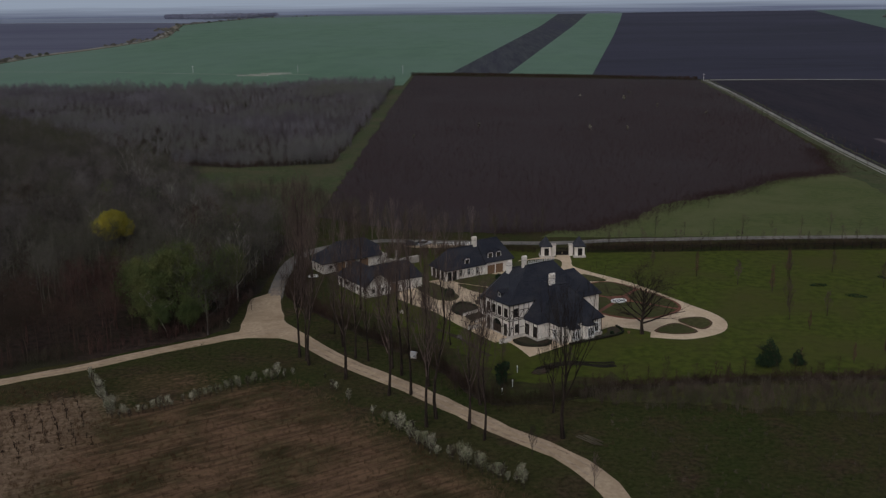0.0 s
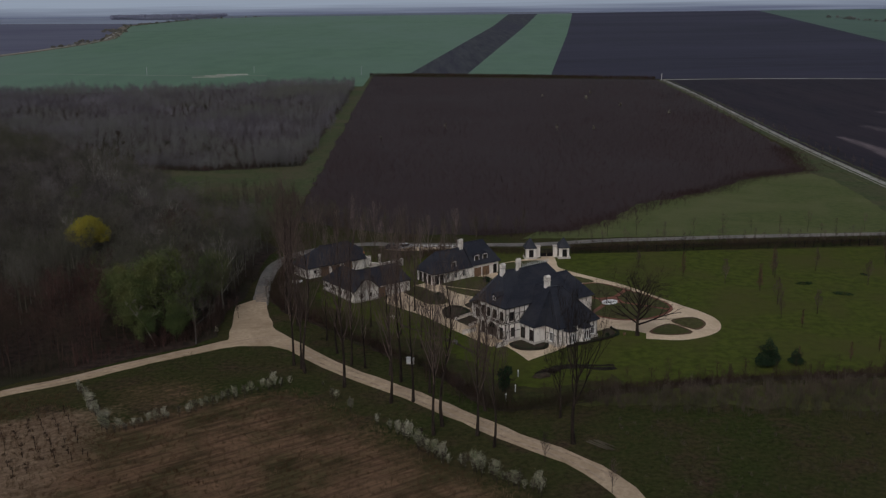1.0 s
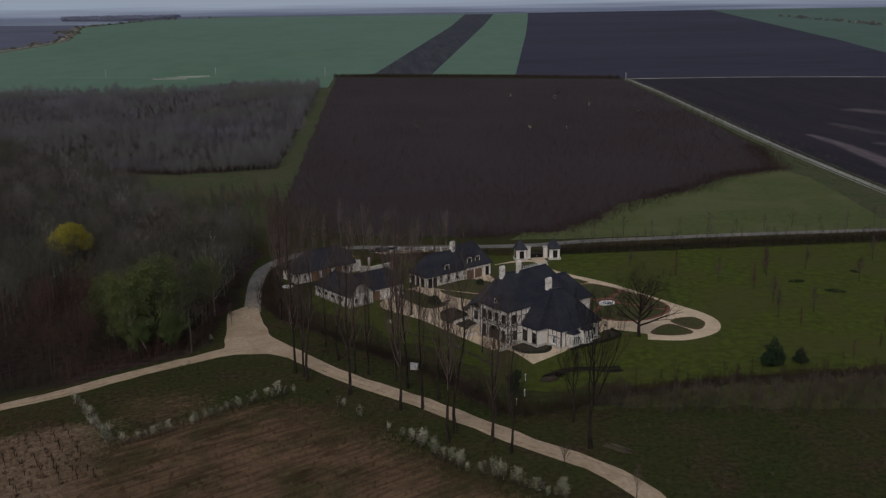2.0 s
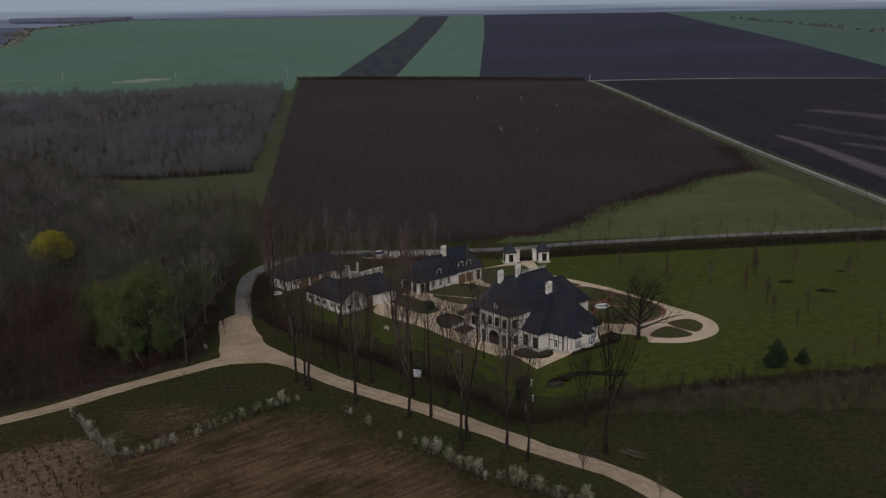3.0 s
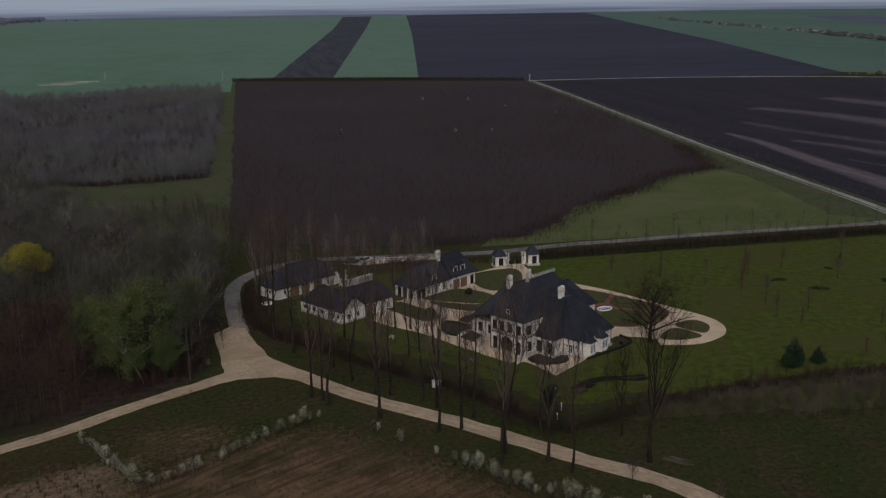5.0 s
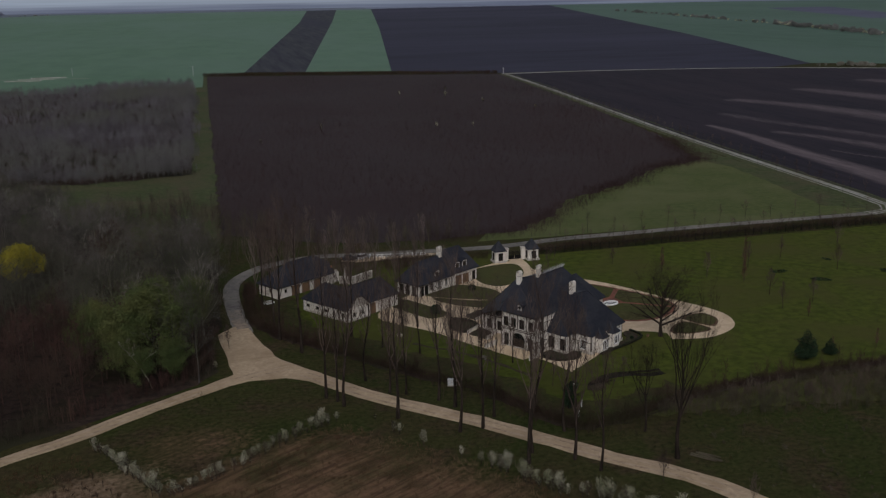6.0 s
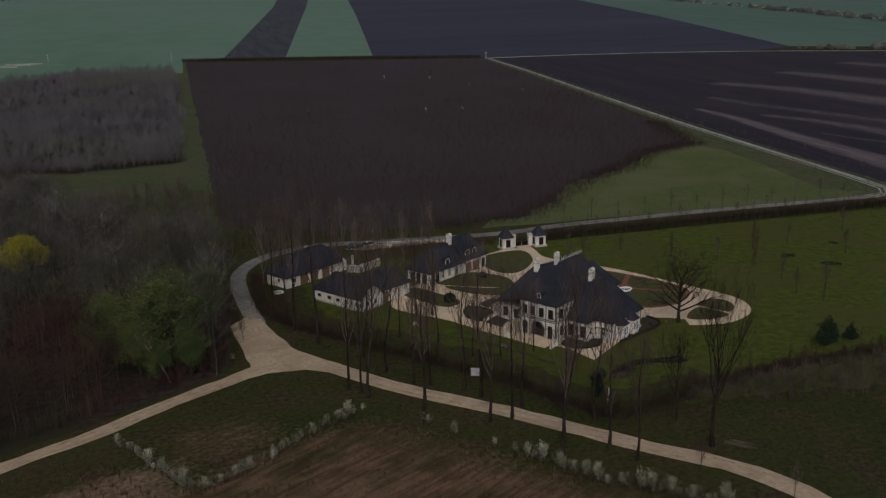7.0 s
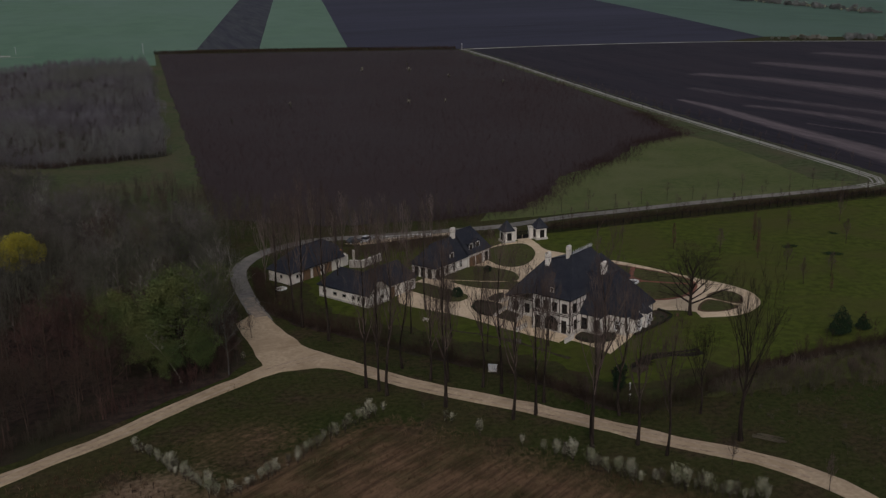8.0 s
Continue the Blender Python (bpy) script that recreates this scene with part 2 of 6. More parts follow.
def box(bm, x0, x1, y0, y1, z0, z1, bevel=0.0):
    vs = [bm.verts.new((x, y, z)) for z in (z0, z1) for x, y in ((x0, y0), (x1, y0), (x1, y1), (x0, y1))]
    fs = [bm.faces.new([vs[i] for i in f]) for f in ((3, 2, 1, 0), (4, 5, 6, 7), (0, 1, 5, 4), (1, 2, 6, 5), (2, 3, 7, 6), (3, 0, 4, 7))]
    if bevel:
        bmesh.ops.bevel(bm, geom=list({e for f in fs for e in f.edges}), offset=bevel, segments=1, affect="EDGES")
    return bm


def boxes(*specs, bevel=0.0):
    bm = bmesh.new()
    for s in specs:
        box(bm, *s, bevel=bevel)
    return bm


def prism(outline, z0, z1):
    """A flat outline raised from z0 to z1."""
    bm = bmesh.new()
    f = bm.faces.new([bm.verts.new((x, y, z0)) for x, y in outline])
    if f.normal.z > 0 or f.calc_area() and sum((b[0] - a[0]) * (b[1] + a[1]) for a, b in zip(outline, outline[1:] + outline[:1])) < 0:
        pass
    r = bmesh.ops.extrude_face_region(bm, geom=[f])
    bmesh.ops.translate(bm, vec=(0, 0, z1 - z0), verts=[v for v in r["geom"] if isinstance(v, bmesh.types.BMVert)])
    bmesh.ops.recalc_face_normals(bm, faces=bm.faces)
    return bm


def smooth_line(pts, step=3.0, closed=False):
    """Points along a Catmull-Rom curve through pts."""
    P = [Vector(p) for p in pts]
    n = len(P)
    out = []
    for i in range(n if closed else n - 1):
        a, b, c, d = (P[(i + k) % n] if closed else P[min(max(i + k, 0), n - 1)] for k in (-1, 0, 1, 2))
        steps = max(1, int((c - b).length / step))
        for k in range(steps):
            t = k / steps
            out.append(0.5 * (2 * b + (c - a) * t + (2 * a - 5 * b + 4 * c - d) * t * t + (3 * b - a - 3 * c + d) * t ** 3))
    if not closed:
        out.append(P[-1])
    return out


def strip(name, pts, width, material, z, label, category="road", rough=0.0, step=3.0, thick=0.12, kind="structure"):
    """A road along a curve, with a camber and slightly ragged edges."""
    line = smooth_line(pts, step)
    bm = bmesh.new()
    rows = []
    for i, p in enumerate(line):
        d = (line[min(i + 1, len(line) - 1)] - line[max(i - 1, 0)]).normalized()
        s = Vector((d.y, -d.x))
        row = []
        for k, dz in ((-1, -thick), (-0.97, 0), (-0.45, -0.015), (0, 0.03), (0.45, -0.015), (0.97, 0), (1, -thick)):
            w = width / 2 * k
            if abs(k) > 0.9:
                w += k * rough * noise.noise((p.x * 0.35, p.y * 0.35, k * 7))
            q = p + s * w
            row.append(bm.verts.new((q.x, q.y, z + dz)))
        rows.append(row)
    for r0, r1 in zip(rows, rows[1:]):
        for k in range(6):
            bm.faces.new((r0[k], r0[k + 1], r1[k + 1], r1[k]))
    bmesh.ops.recalc_face_normals(bm, faces=bm.faces)
    return tagged(part(name, bm, material), label, category, kind=kind)


def ragged(outline, amp, step=3.0):
    """The outline cut into short pieces, each shifted a little."""
    out = []
    for a, b in zip(outline, outline[1:] + outline[:1]):
        a, b = Vector(a), Vector(b)
        n = max(1, int((b - a).length / step))
        for k in range(n):
            p = a.lerp(b, k / n)
            out.append((p.x + amp * noise.noise((p.x * 0.21, p.y * 0.21, 1)), p.y + amp * noise.noise((p.x * 0.21, p.y * 0.21, 9))))
    return out


def sheet(name, outline, material, z, label, category, smooth=0.0, z0=None, kind="structure"):
    pts = [tuple(p) for p in smooth_line(outline, smooth, True)] if smooth else outline
    return tagged(part(name, prism(pts, z - 0.15 if z0 is None else z0, z), material), label, category, kind=kind)


def np_mesh(name, V, F):
    """A mesh from arrays of points and quads."""
    me = bpy.data.meshes.new(name)
    me.vertices.add(len(V))
    me.vertices.foreach_set("co", np.asarray(V, np.float32).ravel())
    me.loops.add(F.size)
    me.loops.foreach_set("vertex_index", np.asarray(F, np.int32).ravel())
    me.polygons.add(len(F))
    me.polygons.foreach_set("loop_start", np.arange(0, F.size, 4, dtype=np.int32))
    me.polygons.foreach_set("loop_total", np.full(len(F), 4, np.int32))
    me.update(calc_edges=True)
    me.validate()
    return me


class Shape:
    """Collects tubes and leaves as points and quads."""

    def __init__(self):
        self.V, self.F, self.n = [], [], 0

    def tube(self, pts, radii, sides=4):
        pts = np.asarray(pts, float)
        d = pts[-1] - pts[0]
        d /= np.linalg.norm(d) + 1e-9
        side = np.cross(d, (0.31, 0.87, 0.38))
        side /= np.linalg.norm(side)
        up = np.cross(d, side)
        ang = np.arange(sides) * 2 * np.pi / sides
        ring = np.cos(ang)[:, None] * side + np.sin(ang)[:, None] * up
        V = (pts[:, None, :] + np.asarray(radii)[:, None, None] * ring[None]).reshape(-1, 3)
        k = np.arange(sides)
        F = np.concatenate([np.stack([i * sides + k, i * sides + (k + 1) % sides, (i + 1) * sides + (k + 1) % sides, (i + 1) * sides + k], 1) for i in range(len(pts) - 1)])
        self.add(V, F)

    def add(self, V, F):
        self.V.append(V)
        self.F.append(F + self.n)
        self.n += len(V)

    def leaves(self, centres, size, rng):
        """Small bent leaves or petals at the centres, turned at random."""
        n = len(centres)
        a = rng.normal(size=(n, 3))
        a /= np.linalg.norm(a, axis=1)[:, None]
        b = np.cross(a, rng.normal(size=(n, 3)))
        b /= np.linalg.norm(b, axis=1)[:, None]
        s = size * rng.uniform(0.6, 1.4, (n, 1))
        V = np.stack([centres - a * s, centres + b * s * 0.6, centres + a * s, centres - b * s * 0.6], 1).reshape(-1, 3)
        self.add(V, np.arange(4 * n).reshape(-1, 4))

    def arrays(self):
        return np.concatenate(self.V), np.concatenate(self.F)

    def mesh(self, name):
        return np_mesh(name, *self.arrays())


def grow(sh, rng, base, way, length, radius, level, kids, upright, sides, spread, minr=0.012):
    """A limb with its branches, in ever finer steps."""
    segs = 4 if level > 1 else 3 if level else 2
    pts, rad, p, d = [np.array(base)], [radius], np.array(base, float), np.array(way, float)
    for i in range(segs):
        d = d + rng.normal(size=3) * 0.10 + np.array((0, 0, upright * 0.12))
        d /= np.linalg.norm(d)
        p = p + d * length / segs
        pts.append(p.copy())
        rad.append(max(minr, radius * (1 - 0.75 * (i + 1) / segs)))
    sh.tube(pts, rad, sides if level > 1 else 3)
    if level == 0:
        return
    for k in range(kids[level - 1]):
        t = rng.uniform(0.3, 1.0)
        i = min(int(t * segs), segs - 1)
        at = pts[i] + (pts[i + 1] - pts[i]) * (t * segs - i)
        dd = pts[i + 1] - pts[i]
        dd /= np.linalg.norm(dd)
        side = np.cross(dd, rng.normal(size=3))
        side /= np.linalg.norm(side) + 1e-9
        w = dd * (1 - spread) + side * spread + np.array((0, 0, upright * 0.3))
        w /= np.linalg.norm(w)
        grow(sh, rng, at, w, length * rng.uniform(0.42, 0.68), max(minr, radius * (1 - 0.75 * t) * 0.6), level - 1, kids, upright, sides, spread, minr)


def tree_shapes(seed, height, trunk_r, crown_from, limbs, limb_len, kids, upright, spread, lean=0.0, minr=0.012, fork=0.92, level=2, fan=0.0):
    """Trunk and crown of a leafless tree, as two shapes."""
    rng = np.random.default_rng(seed)
    trunk, crown = Shape(), Shape()
    n = 8
    off = np.array([rng.normal() * 0.009, rng.normal() * 0.009]) * height
    pts = [np.array((lean * height * (i / n) ** 1.3 + off[0] * math.sin(i * 0.9), off[1] * math.sin(i * 0.7 + 1), height * fork * i / n)) for i in range(n + 1)]
    rad = [trunk_r * (1.35 if i == 0 else 1) * (1 - 0.85 * i / n) for i in range(n + 1)]
    pts[0][2] = -0.3
    trunk.tube(pts, rad, 7)
    for k in range(limbs):
        t = crown_from + (1 - crown_from) * ((k + rng.uniform(0, 0.8)) / limbs)
        t = min(t, 0.99)
        i = int(t * n)
        at = pts[i] + (pts[i + 1] - pts[i]) * (t * n - i)
        ang = k * 2.4 + rng.uniform(-0.5, 0.5)
        w = np.array((math.cos(ang) * spread * 1.6, math.sin(ang) * spread * 1.6, upright * (1 + fan * (t - crown_from) / (1 - crown_from))))
        w /= np.linalg.norm(w)
        grow(crown, rng, at, w, height * limb_len * (1.15 - 0.7 * (t - crown_from) / (1 - crown_from)) * rng.uniform(0.75, 1.15), trunk_r * (1 - 0.8 * t) * (0.8 if fan else 0.55), level, kids, upright, 4, spread, minr)
    return trunk, crown


def bare_tree(name, seed, label, bark="bark", twig="twig", category="tree", group="", **kw):
    """A leafless tree: trunk and crown of limbs and twigs."""
    trunk, crown = tree_shapes(seed, **kw)
    ob = thing(name, Matrix(), label, category, group)
    part_mesh("trunk", trunk.mesh("trunk"), bark, ob)
    part_mesh("crown", crown.mesh("crown"), twig, ob)
    return ob


def blob_points(rng, blobs, n, hollow=0.55):
    """Points spread in a cluster of uneven ellipsoids, denser to their outside."""
    vol = np.array([b[3] * b[4] * b[5] for b in blobs])
    pick = rng.choice(len(blobs), n, p=vol / vol.sum())
    B = np.array(blobs)[pick]
    d = rng.normal(size=(n, 3))
    d /= np.linalg.norm(d, axis=1)[:, None]
    r = (hollow + (1 - hollow) * rng.uniform(size=(n, 1)) ** 0.6) * (1 + 0.18 * np.sin(d[:, :1] * 7 + B[:, :1]) * np.cos(d[:, 1:2] * 6 + B[:, 1:2]))
    return B[:, :3] + d * r * B[:, 3:6]


def leafy_tree(name, seed, label, blobs, leaves, size, leaf, trunk_r, height, bark="bark", limbs=9, category="tree"):
    rng = np.random.default_rng(seed)
    ob = thing(name, Matrix(), label, category)
    trunk, crown = tree_shapes(seed, height=height, trunk_r=trunk_r, crown_from=0.25, limbs=limbs, limb_len=0.42, kids=(4, 4), upright=0.7, spread=0.6)
    part_mesh("trunk", trunk.mesh("trunk"), bark, ob)
    part_mesh("branchwork", crown.mesh("branchwork"), bark, ob)
    sh = Shape()
    sh.leaves(blob_points(rng, blobs, leaves), size, rng)
    part_mesh("crown", sh.mesh("crown"), leaf, ob)
    return ob


def scatter(V, F, places, turns, scales):
    """Many placed copies of a shape as one pair of arrays."""
    c, s = np.cos(turns), np.sin(turns)
    X = (V[None, :, 0] * c[:, None] - V[None, :, 1] * s[:, None]) * scales[:, None] + places[:, None, 0]
    Y = (V[None, :, 0] * s[:, None] + V[None, :, 1] * c[:, None]) * scales[:, None] + places[:, None, 1]
    Z = V[None, :, 2] * scales[:, None] + places[:, None, 2]
    W = np.stack([X, Y, Z], -1).reshape(-1, 3)
    G = (F[None] + (np.arange(len(places)) * len(V))[:, None, None]).reshape(-1, 4)
    return W, G


def inside(poly, x, y):
    """Which of the points x, y lie inside the outline."""
    r = np.zeros(len(x), bool)
    for (x0, y0), (x1, y1) in zip(poly, poly[1:] + poly[:1]):
        c = (y0 > y) != (y1 > y)
        r ^= c & (x < (x1 - x0) * (y - y0) / (y1 - y0 + 1e-12) + x0)
    return r


def fill(poly, spacing, rng, jitter=0.8):
    """Jittered places on a grid inside an outline."""
    P = np.array(poly)
    gx, gy = np.meshgrid(np.arange(P[:, 0].min(), P[:, 0].max(), spacing), np.arange(P[:, 1].min(), P[:, 1].max(), spacing))
    x = gx.ravel() + rng.uniform(-jitter, jitter, gx.size) * spacing / 2
    y = gy.ravel() + rng.uniform(-jitter, jitter, gx.size) * spacing / 2
    k = inside(poly, x, y)
    return np.stack([x[k], y[k], np.zeros(k.sum())], 1)


def stuff(name, shapes, places, scale, rng, material, label, category, group="", sizes=None):
    """Countless plants of a few shapes, as one object; sizes scales each place on top of the random scale."""
    Vs, Fs, n = [], [], 0
    which = rng.integers(0, len(shapes), len(places))
    for i, (V, F) in enumerate(shapes):
        P = places[which == i]
        if not len(P):
            continue
        W, G = scatter(V, F, P, rng.uniform(0, 6.28, len(P)), rng.uniform(*scale, len(P)) * (1.0 if sizes is None else sizes[which == i]))
        Vs.append(W), Fs.append(G + n)
        n += len(W)
    return tagged(part_mesh(name, np_mesh(name, np.concatenate(Vs), np.concatenate(Fs)), material), label, category, group, "stuff")


def twig_bank(sh, rng, line, width, height, per_m, r=0.02, length=(0.6, 1.3), lean=0.45):
    """Twigs that fill a hedge along a line of points."""
    for p, q in zip(line, line[1:]):
        d = Vector(q) - Vector(p)
        s = Vector((d.y, -d.x)).normalized()
        for _ in range(int(d.length * per_m)):
            t, k = rng.uniform(), rng.uniform(-1, 1)
            x, y = p[0] + d.x * t + s.x * k * width / 2, p[1] + d.y * t + s.y * k * width / 2
            ln = rng.uniform(*length)
            z = rng.uniform(-0.1, max(0.1, height * (1 - 0.35 * k * k) - ln * 0.8))
            w = np.array((rng.normal() * lean, rng.normal() * lean, 1.0))
            w /= np.linalg.norm(w)
            a = np.array((x, y, z))
            sh.tube([a, a + w * ln], [r, r * 0.5], 3)


# ---- ground and fields ----
def soft(v, lo, hi):
    return np.clip((v - lo) / (hi - lo), 0, 1)


def build_ground():
    """One sheet to the horizon, fine near the road and coarse far away."""
    xs = np.concatenate([[-4900, -2500, -1200, -600, -300, -180], np.arange(-130, 131, 2.0), [180, 300, 600, 1200, 2500, 4900]])
    ys = np.concatenate([[-800, -300, -100, 0, 60], np.arange(90, 302, 2.0), [340, 400, 500, 700, 1000, 1600, 2600, 4900]])
    gx, gy = np.meshgrid(xs, ys)
    x, y = gx.ravel(), gy.ravel()
    nx, ny = len(xs), len(ys)
    i = (np.arange(ny - 1)[:, None] * nx + np.arange(nx - 1)[None]).ravel()
    me = np_mesh("ground", np.stack([x, y, np.zeros(len(x))], 1), np.stack([i, i + 1, i + nx + 1, i + nx], 1))
    # dry ground in the clearing below the roads, palest towards the old rows of stumps
    row = 168.9 + (x + 40) * 0.62
    row2 = 148.8 - (x + 21.6) * 1.02
    dry = soft(row - y, -4, 6) * soft(row2 - y, -2, 16) * soft(140 - x, 0, 10)
    dry = np.maximum(dry, 0.5 * soft(14 - np.hypot(x + 62, (y - 164) * 1.3), 0, 8))
    pale = soft(-62 - x, 0, 14) * soft(160 + (x + 76) * 0.4 - y, 0, 5)
    for key, val in (("dry", dry * 0.85), ("pale", pale * 0.8)):
        at = me.attributes.new(key, "FLOAT", "POINT")
        at.data.foreach_set("value", np.asarray(val, np.float32))
    tagged(part_mesh("ground", me, ground_material()), "flat grassland with dry russet patches to the horizon", "ground", kind="structure")


build_ground()
DRY_BANDS = [
    ([(178, 463), (178, 425), (173, 375), (171, 336), (169, 305), (167, 285)], 2.5, 9.0, 0.85),
    ([(196, 432), (206, 410), (211, 389), (213, 368), (214, 340)], 4.0, 8.0, 0.55),
    ([(188, 378), (191, 366), (198, 349), (203, 335)], 1.2, 1.8, 0.55),
    ([(207, 500), (212, 465), (222, 437), (234, 394), (240, 360)], 5.0, 6.0, 0.42),
    ([(246, 560), (266, 522), (274, 483), (278, 450), (284, 410)], 8.0, 16.0, 0.62),
    ([(318, 600), (335, 530), (352, 450)], 10.0, 18.0, 0.6),
    ([(395, 640), (420, 560), (440, 480)], 12.0, 20.0, 0.55),
]


def field_material():
    """Dark ploughed soil with pale dry bands given by the sheet's own attribute."""
    m = bpy.data.materials.new("banded_ploughed_soil")
    m.use_nodes = True
    n, l = m.node_tree.nodes, m.node_tree.links
    geo, mp, at = n.new("ShaderNodeNewGeometry"), n.new("ShaderNodeMapping"), n.new("ShaderNodeAttribute")
    mp.inputs["Scale"].default_value = (1, 0.12, 1)
    l.new(geo.outputs["Position"], mp.inputs["Vector"])
    at.attribute_name = "dry"
    facs = []
    for scale, lo, hi in ((0.35, 0.38, 0.62), (0.06, 0.40, 0.64), (0.9, 0.3, 0.7)):
        t, r = n.new("ShaderNodeTexNoise"), n.new("ShaderNodeMapRange")
        t.inputs["Scale"].default_value, t.inputs["Detail"].default_value, t.inputs["Roughness"].default_value = scale, 6, 0.65
        l.new(mp.outputs[0], t.inputs["Vector"])
        r.inputs["From Min"].default_value, r.inputs["From Max"].default_value = lo, hi
        l.new(t.outputs["Fac"], r.inputs["Value"])
        facs.append(r.outputs[0])

    def mix(f, x, y):
        k = n.new("ShaderNodeMix")
        k.data_type = "RGBA"
        l.new(f, k.inputs[0])
        for src, sock in ((x, k.inputs[6]), (y, k.inputs[7])):
            if isinstance(src, tuple):
                sock.default_value = (*src, 1)
            else:
                l.new(src, sock)
        return k.outputs[2]

    wet = mix(facs[1], mix(facs[0], (0.0150, 0.0125, 0.0185), (0.026, 0.022, 0.030)), (0.031, 0.024, 0.031))
    dry = mix(facs[0], (0.094, 0.075, 0.080), (0.150, 0.121, 0.126))
    add, r = n.new("ShaderNodeMath"), n.new("ShaderNodeMapRange")
    add.operation = "MULTIPLY_ADD"
    l.new(facs[2], add.inputs[0])
    add.inputs[1].default_value = 0.35
    l.new(at.outputs["Fac"], add.inputs[2])
    r.inputs["From Min"].default_value, r.inputs["From Max"].default_value = 0.30, 1.05
    l.new(add.outputs[0], r.inputs["Value"])
    bsdf = n["Principled BSDF"]
    l.new(mix(r.outputs[0], wet, dry), bsdf.inputs["Base Color"])
    bsdf.inputs["Roughness"].default_value, bsdf.inputs["Specular IOR Level"].default_value = 0.9, 0.12
    return m


def build_ploughed_field():
    """The dark field beside the lane: its west edge follows the lane, its far edge the cross lane."""
    v, u = np.meshgrid(np.linspace(0, 1, 170), np.linspace(0, 1, 260), indexing="ij")
    y0 = 279 + v * 521
    west = np.interp(y0, (279, 450, 640, 800), (145.5, 151, 164, 176))
    x = west + u ** 1.6 * 720
    y = 279 + v * (np.interp(x, (176, 240, 310, 395, 500, 900), (801, 801, 790, 767, 715, 500)) - 279)
    dry = np.zeros(x.shape)
    for line, w0, w1, strength in DRY_BANDS:
        L = np.array(line, float)
        best, wide = np.full(x.shape, 1e9), np.full(x.shape, w0)
        for k in range(len(L) - 1):
            d = L[k + 1] - L[k]
            t = np.clip(((x - L[k, 0]) * d[0] + (y - L[k, 1]) * d[1]) / (d @ d), 0, 1)
            e = np.hypot(x - L[k, 0] - t * d[0], y - L[k, 1] - t * d[1])
            near = e < best
            best, wide = np.where(near, e, best), np.where(near, w0 + (w1 - w0) * (k + t) / (len(L) - 1), wide)
        dry = np.maximum(dry, strength * np.clip(1.25 - best / wide, 0, 1) ** 0.6)
    ny, nx = x.shape
    i = (np.arange(ny - 1)[:, None] * nx + np.arange(nx - 1)[None]).ravel()
    me = np_mesh("ploughed_field", np.stack([x.ravel(), y.ravel(), np.full(x.size, 0.05)], 1), np.stack([i, i + 1, i + nx + 1, i + nx], 1))
    me.attributes.new("dry", "FLOAT", "POINT").data.foreach_set("value", np.asarray(dry.ravel(), np.float32))
    tagged(part_mesh("ploughed_field", me, field_material()), "dark ploughed field with pale dry bands beside the lane", "field", kind="structure")


build_ploughed_field()
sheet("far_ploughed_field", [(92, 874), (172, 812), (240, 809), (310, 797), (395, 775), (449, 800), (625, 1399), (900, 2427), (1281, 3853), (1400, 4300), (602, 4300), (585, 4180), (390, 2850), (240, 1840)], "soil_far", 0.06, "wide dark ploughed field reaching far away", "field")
sheet("wheat_field", [(-540, 1000), (-560, 820), (-420, 740), (-66, 780), (-66, 890), (-31, 914), (145, 2440), (322, 4180), (-690, 4300), (-880, 3900), (-862, 3100), (-858, 2900), (-738, 2441), (-597, 1900), (-571, 1694), (-560, 1530), (-557, 1400), (-561, 1320), (-559, 1232), (-546, 1130)], "crop", 0.06, "wide green field of young wheat", "field")
sheet("harrowed_strip", [(-31, 914), (20, 894), (223, 2440), (442, 4180), (322, 4180), (145, 2440)], "harrow", 0.05, "dark harrowed strip between green fields", "field")
sheet("wheat_strip", [(20, 894), (92, 872), (240, 1840), (390, 2850), (585, 4180), (442, 4180), (223, 2440)], "crop", 0.06, "green wheat strip between dark fields", "field")
sheet("far_wheat_field", [(449, 803), (500, 770), (900, 600), (2000, 1500), (3500, 3500), (3500, 4300), (1400, 4300), (1281, 3853), (900, 2427), (625, 1399)], "crop_dark", 0.06, "green wheat field behind the dark field", "field")
sheet("grass_ride", ragged([(-67.0, 300), (-57.5, 296), (-58.5, 420), (-59.5, 488), (-61.5, 652), (-63.5, 876), (-73, 872), (-70, 656), (-67, 403), (-136, 401), (-134, 345), (-100, 325)], 1.5), "ride", 0.045, "grassy ride and clearing between the woods", "meadow")
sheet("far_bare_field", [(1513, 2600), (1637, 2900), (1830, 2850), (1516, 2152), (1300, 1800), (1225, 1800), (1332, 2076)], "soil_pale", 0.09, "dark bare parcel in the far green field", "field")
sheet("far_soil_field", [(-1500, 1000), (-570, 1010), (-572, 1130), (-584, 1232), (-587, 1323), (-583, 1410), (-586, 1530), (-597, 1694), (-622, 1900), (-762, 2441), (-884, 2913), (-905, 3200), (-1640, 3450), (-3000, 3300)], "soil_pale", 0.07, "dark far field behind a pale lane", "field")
sheet("far_dark_belt", [(-880, 3930), (-690, 4310), (304, 4190), (600, 4190), (600, 4880), (-1250, 4700)], "plain_mid", 0.05, "belt of far fields in haze-paled colour", "field")
sheet("far_pale_plain", [(-3100, 3330), (-1640, 3470), (-910, 3230), (-885, 3925), (-1255, 4705), (600, 4888), (605, 4320), (4700, 4320), (4700, 4895), (-4700, 4895), (-4700, 3330)], "plain_far", 0.04, "far fields near the horizon in haze-paled colour", "field")
